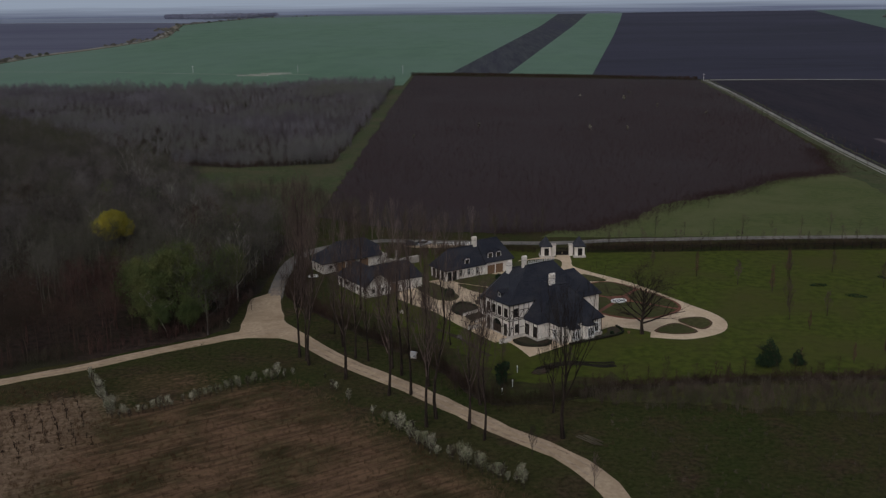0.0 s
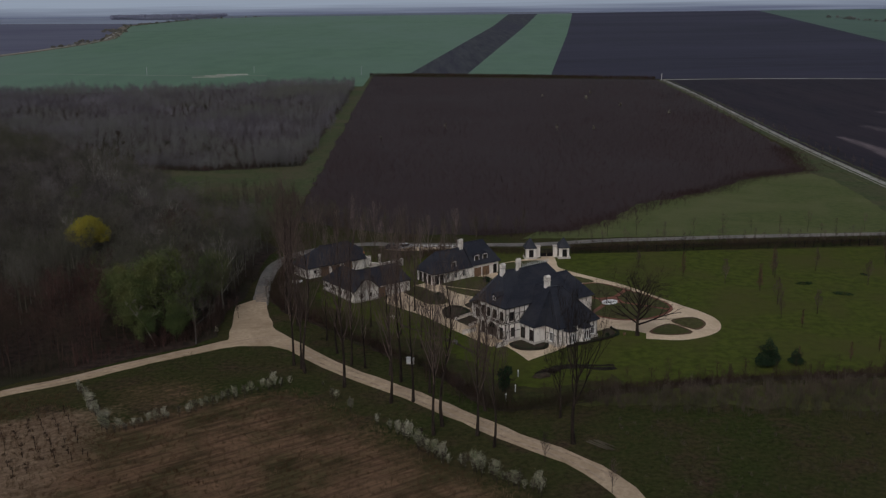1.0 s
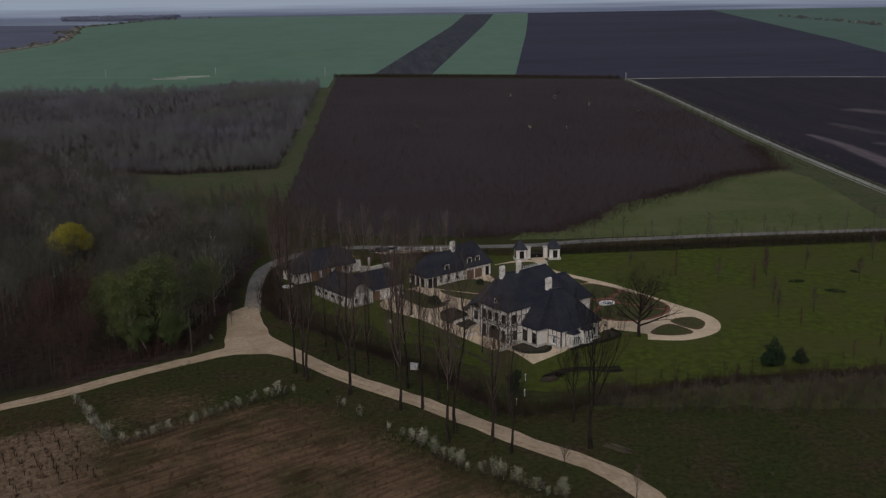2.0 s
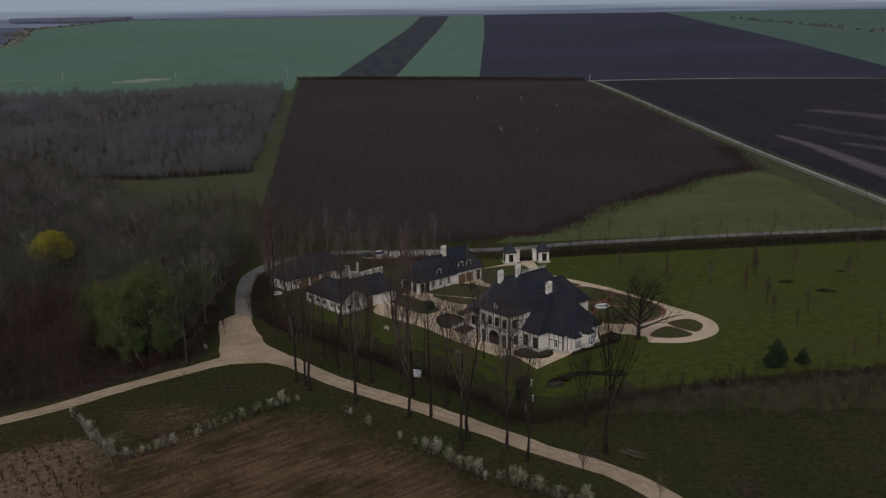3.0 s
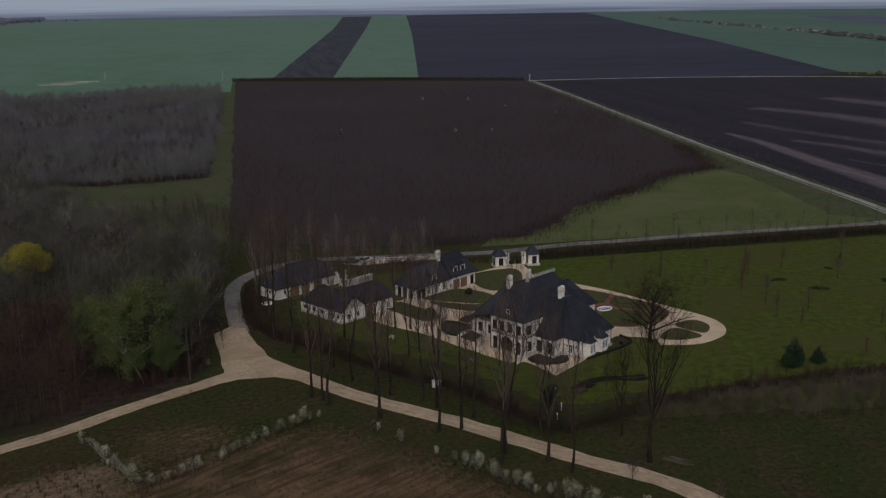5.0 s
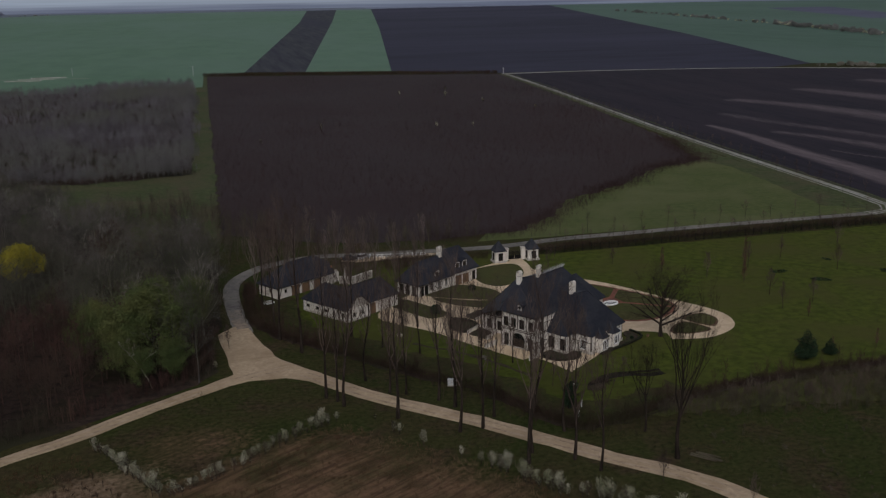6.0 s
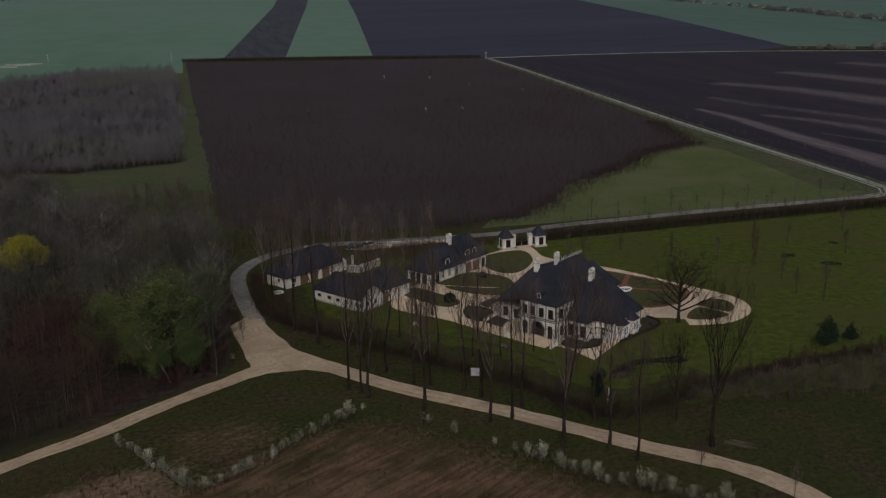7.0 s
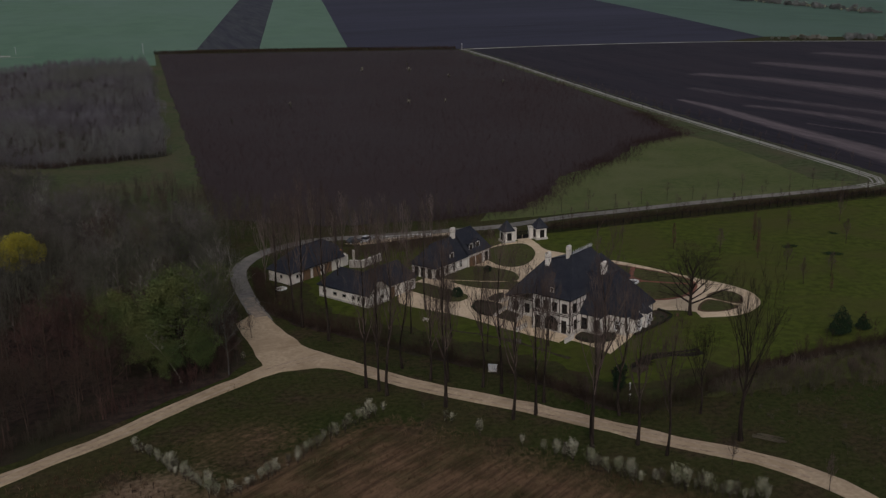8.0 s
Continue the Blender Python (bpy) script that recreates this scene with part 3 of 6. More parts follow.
sheet("meadow", ragged([(10, 272.5), (60, 272.8), (128, 274.4), (136, 278), (138.5, 300), (139.6, 360), (139, 376), (108, 372), (40, 320)], 0.8), "meadow", 0.03, "light green meadow beside the road", "meadow")
sheet("lane_margin", ragged([(143, 430), (139.3, 370), (138.8, 330), (137.5, 290), (134, 279), (123, 285), (127, 315), (130.5, 350), (128, 372), (134, 404)], 1.6, 2.0), "ride", 0.055, "dark rough grass margin beside the lane", "meadow")
sheet("lawn", ragged([(22, 255), (130, 258.5), (135, 168), (50, 168), (29, 166), (10, 160.4), (-2.5, 156.5), (-8, 161.5), (-12.8, 169.5), (-22, 181.6), (-30, 191), (-42.3, 206.4), (-49.8, 221), (-49.5, 243), (-46, 256), (-30, 260), (5, 260)], 1.2), "lawn", 0.05, "mown green lawn round the manor", "lawn")
BROWN = [(-63, 878), (170, 803), (155, 600), (140, 432), (133, 404), (127, 374), (114, 368), (102, 362), (82, 339), (66, 327), (53, 318), (39, 296), (24, 281), (-3, 278), (-30, 282), (-57, 300), (-58.5, 420), (-61.5, 652)]
sheet("plantation_floor", ragged(BROWN, 2.2, 2.0), "brown", 0.04, "brown floor of the bare plantation", "ground")
FOREST = [(-97, 166.2), (-83.2, 173.6), (-69.2, 184.0), (-62.6, 188.4), (-58.6, 194), (-59.6, 206), (-60, 214), (-57.6, 219), (-58, 236), (-58.6, 252), (-57, 266), (-66, 280), (-86, 300), (-97, 322), (-119, 365), (-142, 388), (-190, 452), (-265, 520), (-340, 590), (-340, 172)]
sheet("forest_floor", ragged(FOREST, 1.2), "litter", 0.04, "brown leaf litter under the bare wood", "ground")
YOUNG = [(-75, 812), (-70, 656), (-67, 404), (-104, 394), (-124, 398), (-142, 400), (-190, 462), (-265, 530), (-345, 600), (-430, 730), (-320, 762), (-250, 752), (-190, 764), (-128, 796)]
sheet("young_wood_floor", ragged(YOUNG, 3.0, 5), "litter", 0.06, "brown floor of the young wood", "ground")

# ---- roads ----
LEFT_ROAD = [(-150, 132.4), (-117.3, 147.4), (-93.3, 163.6), (-80.3, 171.7), (-66.1, 182.5), (-55, 189.2), (-48, 192)]
FRONT_ROAD = [(-53, 206), (-47.5, 193.5), (-43.8, 188.8), (-39, 182.6), (-31.8, 174), (-21.4, 164), (-12, 154), (-3.4, 144.5), (4.6, 136.8), (8.8, 130.5), (11.2, 123.6), (12, 112), (11, 90)]
GREY_ROAD = [(-53.3, 214), (-54.2, 221), (-55.4, 237), (-55, 249), (-51.3, 258), (-45, 264.5), (-34, 269), (-21.5, 267.8), (0, 266.2), (15, 266), (32, 269), (50, 270), (76, 271.4), (103, 271.8), (122, 272.2), (133, 273)]
FAR_LANE = [(129, 272.4), (137, 274.5), (141, 281), (142.5, 300), (144.5, 354), (149, 447), (159.5, 590), (167.5, 700), (172.6, 801)]
strip("dirt_road", LEFT_ROAD, 3.3, "dirt", 0.07, "pale dirt road along the wood", rough=0.5)
strip("dirt_road", FRONT_ROAD, 3.7, "dirt", 0.08, "pale dirt road below the row of poplars", rough=0.5)
sheet("dirt_apron", ragged([(-58.8, 214.2), (-55.6, 218.2), (-52.6, 219), (-50.6, 207), (-48.2, 199), (-44.8, 193.4), (-40.8, 188), (-42, 184.7), (-47.3, 187.6), (-55, 187.8), (-60, 184.8), (-61.6, 187.2), (-56.2, 191.4), (-57, 201)], 0.5, 1.5), "dirt", 0.095, "pale trampled dirt at the road junction", "road")
for k in (-0.85, 0.8):
    strip("wheel_track", [(x + 0.5 * k, y - 0.85 * k) for x, y in LEFT_ROAD] + [(-46, 192.5 - 0.85 * k)], 0.55, "rut", 0.105, "darker wheel track in the dirt road", rough=0.18, step=1.5)
    strip("wheel_track", [(x + 0.75 * k, y + 0.7 * k) for x, y in FRONT_ROAD[2:-3]], 0.5, "rut", 0.112, "darker wheel track in the dirt road", rough=0.18, step=1.5)
strip("road_dust", [(-53.6, 216.5), (-54.2, 221), (-54.9, 229)], 2.6, "spill", 0.13, "dust carried onto the grey road", rough=0.6, step=1.2)
strip("asphalt_road", GREY_ROAD, 3.6, "asphalt", 0.06, "narrow grey road round the estate", rough=0.15)
strip("lane_verge", FAR_LANE, 11, "ride", 0.056, "rough green verge beside the straight lane", "verge", rough=1.6, step=6)
strip("lane", [(x + 0.4, y) for x, y in FAR_LANE], 4.0, "lane", 0.075, "pale straight lane between the fields", rough=0.3, step=12)
strip("lane", [(171, 805), (240, 803), (310, 792), (395, 768), (492, 718), (700, 600)], 5, "lane", 0.08, "pale far cross lane between ploughed fields", step=30)
strip("lane", [(-160, 907), (-215, 914), (-277, 930), (-362, 960), (-457, 976), (-530, 990)], 3.2, "lane", 0.08, "far pale track beside the wheat", step=30)
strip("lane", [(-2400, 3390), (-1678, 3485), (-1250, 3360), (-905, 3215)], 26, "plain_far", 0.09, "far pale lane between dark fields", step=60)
strip("dry_verge", [(-556, 1000), (-560, 1130), (-573, 1232), (-575, 1323), (-571, 1410), (-574, 1530), (-585, 1694), (-611, 1900), (-752, 2441), (-873, 2913), (-880, 3200)], 22, "dry_verge", 0.09, "strip of dry grass beside a far lane", "verge", rough=2.5, step=25)
strip("lane", [(-556, 985), (-563, 1130), (-577, 1232), (-579, 1323), (-575, 1410), (-578, 1530), (-589, 1694), (-615, 1900), (-757, 2441)], 5, "lane", 0.12, "far pale lane beside a dark field", step=60)
sheet("parking_pad", [(-28, 263.2), (-24.5, 260.8), (-1, 262.2), (-0.5, 264), (-24, 265.2)], "gravel", 0.09, "pale gravel strip beside the grey road", "pavement")

# ---- gravel drive and garden ----
LOOP = [tuple(p) for p in smooth_line([(16.4, 246), (16.2, 242), (19.5, 236.8), (29.2, 225.6), (38.2, 210.2), (42.2, 203.6), (43.7, 198), (42.2, 192.4), (38.2, 188.8), (33, 187), (26.5, 188.2)], 1.5)]
TERRACE = [tuple(p) for p in smooth_line([(2.2, 177.2), (-1, 184.6), (-5.8, 188.4), (-11, 195), (-16.8, 204.4), (-23.4, 211.6), (-26, 216), (-24, 222.3), (-19.8, 227.5), (-14, 231.4)], 2)]
DRIVE = [(12.8, 255.5), (16.4, 255.5), (16.4, 250)] + LOOP + [(27.2, 191.4), (25, 193), (20, 195), (17, 192.5), (9.6, 183.6)] + TERRACE + [(-4.5, 238), (1, 242), (3, 247), (8, 250), (13, 251)]
sheet("gravel_drive", DRIVE, "gravel", 0.085, "cream gravel drive and terrace round the manor", "drive")
ISLANDS = [
    [(2, 245.5), (12.5, 248.4), (13.2, 240.5), (8.4, 232.6), (3.8, 231), (0.9, 236)],
    [(-13, 229.6), (-6.4, 234.8), (0, 231.6), (3, 226.6), (1.5, 221.5), (-4, 223), (-12, 227)],
    [(-12, 226), (-4, 222), (1.2, 220.6), (0.5, 216), (-5, 217.5), (-9.5, 221)],
    [(-22.4, 224.4), (-19, 227.2), (-15, 222), (-11.6, 215.6), (-13, 213), (-15.9, 212.8), (-20, 219)],
    [(33.9, 198.8), (39, 201), (40.7, 197), (37.6, 192.9)],
    [(27.9, 191.9), (33.1, 197), (36.6, 191.5), (32, 189.9)],
    [(18, 234), (23, 228.8), (18.5, 227.8), (14.5, 230)],
]
for o in ISLANDS[4:6]:
    c = sum((Vector(p) for p in o), Vector((0, 0))) / len(o)
    sheet("island_rim", o, "rim", 0.13, "russet planted rim round a lawn island", "flower bed", smooth=1.0)
    o[:] = [tuple(c + (Vector(p) - c) * 0.84) for p in o]
for o in ISLANDS:
    sheet("lawn_island", o, "olive", 0.16, "green lawn island in the gravel drive", "lawn", smooth=1.0)
GARDEN = [(16.4, 224), (23.4, 227.6), (30.4, 220.4), (35.8, 212), (36, 206), (31.4, 201), (26, 199.4), (21, 201), (16.5, 206), (14.5, 215)]
sheet("red_path", GARDEN, "redpath", 0.14, "red brick paths of the formal garden", "path", smooth=1.0)
RIM = [p - Vector((24, 213.4)) for p in smooth_line(GARDEN, 0.8, True)]
for k in range(4):
    ax, ay = Vector((math.cos(radians(58 + 90 * k)), math.sin(radians(58 + 90 * k)))), Vector((math.cos(radians(148 + 90 * k)), math.sin(radians(148 + 90 * k))))
    edge = [p * (1 - 0.75 / p.length) for p in RIM]
    edge = [p for p in edge if p.dot(ax) > 0.55 and p.dot(ay) > 0.55]
    edge.sort(key=lambda p: math.atan2(p.dot(ay), p.dot(ax)))
    q = [ax * 2.9 + ay * 0.55, ax * (edge[0].dot(ax)) + ay * 0.55] + edge + [ay * (edge[-1].dot(ay)) + ax * 0.55, ay * 2.9 + ax * 0.55, ax * 1.7 + ay * 1.7]
    sheet("garden_lawn", [(24 + p.x, 213.4 + p.y) for p in q], "olive", 0.18, "clipped lawn quarter of the formal garden", "lawn")
for o, lab in (([(-12.9, 207.6), (-11.4, 210.4), (-9.2, 209.6), (-7.5, 206.4), (-9.4, 203.8), (-11.0, 202.0), (-12.8, 204.2)], "dark oval shrub bed in the gravel"), ([(-10.3, 201.2), (-8.6, 202.8), (-7.1, 204.2), (-6.3, 202.2), (-5.6, 200.4), (-6.9, 198.9), (-8.1, 197.6), (-9.2, 199.4)], "dark shrub bed beside the terrace wall"),
               ([(-8.3, 212.0), (-6.2, 214.0), (-4.2, 214.6), (-5.0, 211.6), (-5.2, 210.2), (-7.0, 209.5)], "dark corner bed beside the manor"), ([(-0.6, 186.0), (2.8, 188.6), (6.9, 186.0), (5.6, 182.9), (1.4, 182.8)], "dark curved shrub bed before the manor"),
               ([(10.4, 184.4), (15.4, 186.9), (20.2, 190.0), (21.1, 192.2), (20.2, 194.4), (18.6, 193), (18.0, 190.2), (12, 186)], "dark clipped bed beside the manor wing")):
    sheet("shrub_bed", o, "bed", 0.2, lab, "flower bed", smooth=0.8)

# ---- buildings ----
def roof_shell(corners, facets, thick=0.22):
    """Sloping facets given by named corners, with thickness."""
    bm = bmesh.new()
    vs = {k: bm.verts.new(p) for k, p in corners.items()}
    for f in facets:
        bm.faces.new([vs[k] for k in f.split()])
    bmesh.ops.recalc_face_normals(bm, faces=bm.faces)
    if sum(f.normal.z for f in bm.faces) < 0:
        bmesh.ops.reverse_faces(bm, faces=bm.faces)
    bmesh.ops.solidify(bm, geom=bm.faces[:], thickness=thick)
    return bm


def ridge_cap(parent, p, q, r=0.14):
    sh = Shape()
    sh.tube([p, q], [r, r], 6)
    part_mesh("ridge_cap", sh.mesh("ridge_cap"), "slate", parent)


WINDOWS = {}


def window(parent, x, y, z, turn, w, h, name="window", surround="stone", glass="glass", cross=True):
    """A framed pane on a wall; its outside faces -y before it is turned."""
    key = (w, h, surround, glass, cross)
    if key not in WINDOWS:
        t, hw = 0.11, w / 2
        frame_m = bpy.data.meshes.new("window_frame")
        bm = boxes((-hw - t, -hw, -0.07, 0.05, -t, h + t), (hw, hw + t, -0.07, 0.05, -t, h + t), (-hw, hw, -0.07, 0.05, h, h + t), (-hw - 0.06, hw + 0.06, -0.16, 0.05, -t - 0.06, -0.002))
        bm.to_mesh(frame_m), bm.free()
        pane_m = bpy.data.meshes.new("pane")
        bm = boxes((-hw, hw, -0.012, 0.04, 0, h))
        bm.to_mesh(pane_m), bm.free()
        bar_m = bpy.data.meshes.new("glazing_bar")
        bm = boxes((-0.03, 0.03, -0.035, -0.008, 0.01, h - 0.01), (-hw + 0.01, -0.034, -0.035, -0.008, h * 0.62, h * 0.62 + 0.05), (0.034, hw - 0.01, -0.035, -0.008, h * 0.62, h * 0.62 + 0.05))
        bm.to_mesh(bar_m), bm.free()
        WINDOWS[key] = frame_m, pane_m, bar_m
    frame_m, pane_m, bar_m = WINDOWS[key]
    ob = part_mesh(name, frame_m, surround, parent)
    ob.matrix_basis = pose(x, y, z, 0, 0, turn)
    part_mesh("pane", pane_m, glass, ob)
    if cross:
        part_mesh("glazing_bar", bar_m, "white" if surround != "timber" else "timber", ob)
    return ob


def beam(parent, p, q, n, w=0.15, name="beam", material="timber"):
    """A timber laid on a wall from p to q; n points out of the wall."""
    p, q, n = Vector(p), Vector(q), Vector(n).normalized()
    d = (q - p).normalized()
    s = d.cross(n).normalized() * w / 2
    bm = bmesh.new()
    vs = [bm.verts.new(c + k * s + o * n) for o in (-0.02, 0.05) for c, k in ((p, -1), (p, 1), (q, 1), (q, -1))]
    for f in ((0, 1, 2, 3), (4, 5, 6, 7), (0, 1, 5, 4), (1, 2, 6, 5), (2, 3, 7, 6), (3, 0, 4, 7)):
        bm.faces.new([vs[i] for i in f])
    bmesh.ops.recalc_face_normals(bm, faces=bm.faces)
    return part(name, bm, material, parent)


def chimney(parent, x, y, z0, z1, w=1.1, d=0.8):
    """A plastered stack with a base band, a cornice and two arched openings under its cap."""
    bm = boxes((x - w / 2, x + w / 2, y - d / 2, y + d / 2, z0, z1 - 0.7))
    stack = part("chimney", bm, "plaster", parent, "white plastered chimney with arched top")
    part("cornice", boxes((x - w / 2 - 0.1, x + w / 2 + 0.1, y - d / 2 - 0.1, y + d / 2 + 0.1, z1 - 0.75, z1 - 0.6)), "stone", stack)
    for k in (-1, 0, 1):
        c = k * (w / 2 - 0.1)
        part("pier", boxes((x + c - 0.1, x + c + 0.1, y - d / 2, y + d / 2, z1 - 0.6, z1 - 0.15)), "plaster", stack)
    sh = Shape()
    sh.tube([(x - w / 2 - 0.05, y, z1 - 0.12), (x + w / 2 + 0.05, y, z1 - 0.12)], [d * 0.55] * 2, 8)
    part_mesh("cap", sh.mesh("cap"), "plaster", stack)
    return stack


def dormer(parent, x, y, z, turn, w=1.1, h=1.1, slope=1.3):
    """A small roof window with its own gable, looking to -y before it is turned."""
    e = new("dormer")
    e.parent, e.matrix_basis = parent, pose(x, y, z, 0, 0, turn)
    part("dormer_wall", boxes((-w / 2, w / 2, 0, slope, 0, h)), "slate", e)
    part("dormer_roof", roof_shell({"a": (-w / 2 - 0.2, -0.25, h - 0.05), "b": (w / 2 + 0.2, -0.25, h - 0.05), "c": (0, -0.25, h + 0.65), "d": (-w / 2 - 0.2, slope + 0.6, h - 0.05), "e": (w / 2 + 0.2, slope + 0.6, h - 0.05), "f": (0, slope + 1.1, h + 0.65)}, ["a c f d", "c b e f"], 0.1), "slate", e)
    part("dormer_frame", boxes((-w / 2, -w / 2 + 0.13, -0.05, 0.06, 0.05, h), (w / 2 - 0.13, w / 2, -0.05, 0.06, 0.05, h), (-w / 2 + 0.13, w / 2 - 0.13, -0.05, 0.06, h - 0.12, h), (-w / 2 - 0.05, w / 2 + 0.05, -0.09, 0.06, -0.06, 0.046)), "plaster", e)
    part("dormer_pane", boxes((-w / 2 + 0.13, w / 2 - 0.13, -0.03, 0.05, 0.05, h - 0.12)), "glass", e)
    return e


def build_manor():
    """Two-storey block with half-timbering, steep slate roofs, a low wing and a rear wing."""
    manor = thing("manor_house", pose(-1.4, 186.2, 0, 0, 0, 35), "white half-timbered manor with steep blue-grey slate roofs", "house")
    w0 = 0.45
    part("wall", boxes((w0, 15.2, w0, 8.6, 0, 7.25)), "plaster", manor)
    part("wall", boxes((5.4, 15.8, 8.6, 17.4, 0, 3.6)), "plaster", manor)
    part("wall", boxes((15.2, 25.0, 2.0, 11.0, 0, 5.2)), "plaster", manor)
    part("wall", prism([(4.2, 0.45), (4.2, -3.7), (7.0, -3.7), (7.0, -7.4), (17.4, -7.4), (17.4, 2), (15.2, 2), (15.2, 0.45)], 0, 3.75), "plaster", manor, "white plastered low wing with dark beams")
    part("plinth", boxes((0.33, 0.43, 0.3, 8.6, 0, 0.7), (0.43, 4.2, 0.3, 0.43, 0, 0.7)), "stone", manor)
    part("plinth", prism([(4.06, 0.3), (4.06, -3.84), (6.86, -3.84), (6.86, -7.54), (17.54, -7.54), (17.54, 2), (17.4, 2), (17.4, -7.4), (7.0, -7.4), (7.0, -3.7), (4.2, -3.7), (4.2, 0.3)], 0, 0.6), "stone", manor)
    # roofs
    R = {"e1": (0, 0, 7.2), "e2": (0, 8.6, 7.2), "r1": (7.8, 4.6, 13.1), "r2": (7.9, 10.6, 11.2), "r3": (14.7, 4.8, 13.2), "l1": (5.0, 18.0, 3.4), "l2": (16.2, 18.0, 3.4), "b1": (19.0, 9.5, 7.2), "b2": (19, 0, 7.2)}
    main = part("roof", roof_shell(R, ["e1 e2 r2 r1", "e2 l1 r2", "l1 l2 r2", "l2 b1 r3 r2", "r2 r3 r1", "b1 b2 r3", "e1 r1 r3 b2"]), "slate", manor)
    ridge_cap(main, R["r1"], R["r2"])
    ridge_cap(main, R["r1"], R["r3"])
    ridge_cap(main, R["e1"], R["r1"], 0.1)
    ridge_cap(main, R["e2"], R["r2"], 0.1)
    ridge_cap(main, R["l1"], R["r2"], 0.1)
    W = {"a": (3.8, 0.9, 3.7), "b": (3.8, -4.1, 3.7), "c": (6.6, -4.3, 3.75), "d": (6.6, -7.8, 3.7), "e": (17.8, -7.8, 3.7), "f": (17.8, 2.4, 3.7), "p": (9.4, -2.4, 10.4), "q": (12.0, -2.8, 10.4), "n": (9.6, 2.0, 10.2)}
    wing = part("roof", roof_shell(W, ["a b p n", "b c p", "c d p", "d e q p", "e f q", "p q n", "q f n"]), "slate", manor)
    ridge_cap(wing, W["p"], W["q"])
    ridge_cap(wing, W["d"], W["p"], 0.1)
    ridge_cap(wing, W["e"], W["q"], 0.1)
    B = {"a": (15, 1.5, 5.1), "b": (25.5, 1.5, 5.1), "c": (25.5, 11.5, 5.1), "d": (15, 11.5, 5.1), "p": (14.5, 6.5, 9.8), "q": (22.0, 6.5, 9.8)}
    back = part("roof", roof_shell(B, ["a b q p", "b c q", "c d p q"]), "slate", manor)
    ridge_cap(back, B["p"], B["q"])
    # a small lean-to roof over the bay at the wing's corner
    for x in (9.8, 13.6):
        bay = part("bay", prism([(x - 1.3, -7.4), (x - 0.9, -8.6), (x + 0.9, -8.6), (x + 1.3, -7.4)], 0, 3.0), "plaster", manor)
        part("bay_roof", roof_shell({"a": (x - 1.6, -7.3, 3.0), "b": (x - 1.1, -8.9, 3.0), "c": (x + 1.1, -8.9, 3.0), "d": (x + 1.6, -7.3, 3.0), "p": (x, -7.0, 4.9)}, ["a b p", "b c p", "c d p"], 0.12), "slate", bay)
        for k in (-0.55, 0, 0.55):
            window(manor, x + k, -8.62, 0.9, 0, 0.36, 1.5, surround="white", cross=False)
    # chimneys
    chimney(manor, 9.7, -1.1, 8.0, 12.2, 1.0, 0.8)
    chimney(manor, 7.8, 5.4, 12.0, 14.7, 0.8, 0.7)
    chimney(manor, 7.0, 9.4, 9.6, 12.9, 0.85, 0.8)
    # white crest along the ridge
    crest = part("ridge_crest", boxes((8.2, 15.0, 4.67, 4.73, 13.28, 13.33)), "lead", manor, "pale wrought crest along the ridge")
    for k in range(12):
        x = 8.4 + k * 0.58
        part("crest_spike", boxes((x - 0.035, x + 0.035, 4.67, 4.73, 13.2, 13.95)), "lead", crest)
        sh = Shape()
        sh.tube([(x + 0.29 - 0.2 * math.cos(radians(a)), 4.7, 13.4 + 0.28 * math.sin(radians(a))) for a in range(0, 181, 30)], [0.035] * 7, 4)
        part_mesh("crest_scroll", sh.mesh("crest_scroll"), "lead", crest)
    # upper windows and door front; the front looks to -x
    for y in (1.6, 3.7, 5.6, 7.4):
        window(manor, w0 - 0.01, y, 4.55, -90, 0.85, 1.5, surround="timber")
    for y in (1.7, 7.3):
        window(manor, w0 - 0.01, y, 0.75, -90, 0.8, 2.1, surround="timber")
    window(manor, 2.0, w0 - 0.01, 4.55, 0, 0.85, 1.5, surround="timber")
    window(manor, 2.3, w0 - 0.01, 1.3, 0, 0.8, 1.5, surround="timber")
    # arched doorway
    yc, rr, sp = 4.4, 1.5, 1.95
    bm = bmesh.new()
    ring = [(yc - rr, 0.3), (yc + rr, 0.3)] + [(yc + rr * math.cos(radians(a)), sp + rr * math.sin(radians(a))) for a in range(0, 181, 15)]
    f = bm.faces.new([bm.verts.new((w0 - 0.02, y, z)) for y, z in ring])
    r = bmesh.ops.extrude_face_region(bm, geom=[f])
    bmesh.ops.translate(bm, vec=(0.06, 0, 0), verts=[v for v in r["geom"] if isinstance(v, bmesh.types.BMVert)])
    bmesh.ops.recalc_face_normals(bm, faces=bm.faces)
    door = part("door", bm, "glass", manor, "dark arched double door")
    sh = Shape()
    sh.tube([(w0 - 0.03, yc + (rr + 0.12) * math.cos(radians(a)), sp + (rr + 0.12) * math.sin(radians(a))) for a in range(0, 181, 12)], [0.17] * 16, 5)
    part_mesh("door_arch", sh.mesh("door_arch"), "stone", door)
    for y in (yc - rr - 0.12, yc + rr + 0.12):
        part("door_jamb", boxes((w0 - 0.16, w0 + 0.02, y - 0.15, y + 0.15, 0.3, sp)), "stone", door)
    for y in (yc - 0.66, yc + 0.66):
        part("door_leaf", boxes((w0 - 0.06, w0 - 0.024, y - 0.6, y + 0.6, 0.34, 2.3)), "timber", door)
    # timbering of the front and the side
    F, S = (-1, 0, 0), (0, -1, 0)
    x = w0
    for z in (3.75, 4.05, 7.1):
        beam(manor, (x, 0.45, z), (x, 8.6, z), F)
        beam(manor, (0.45, w0, z), (4.2 if z < 4 else 11, w0, z), S)
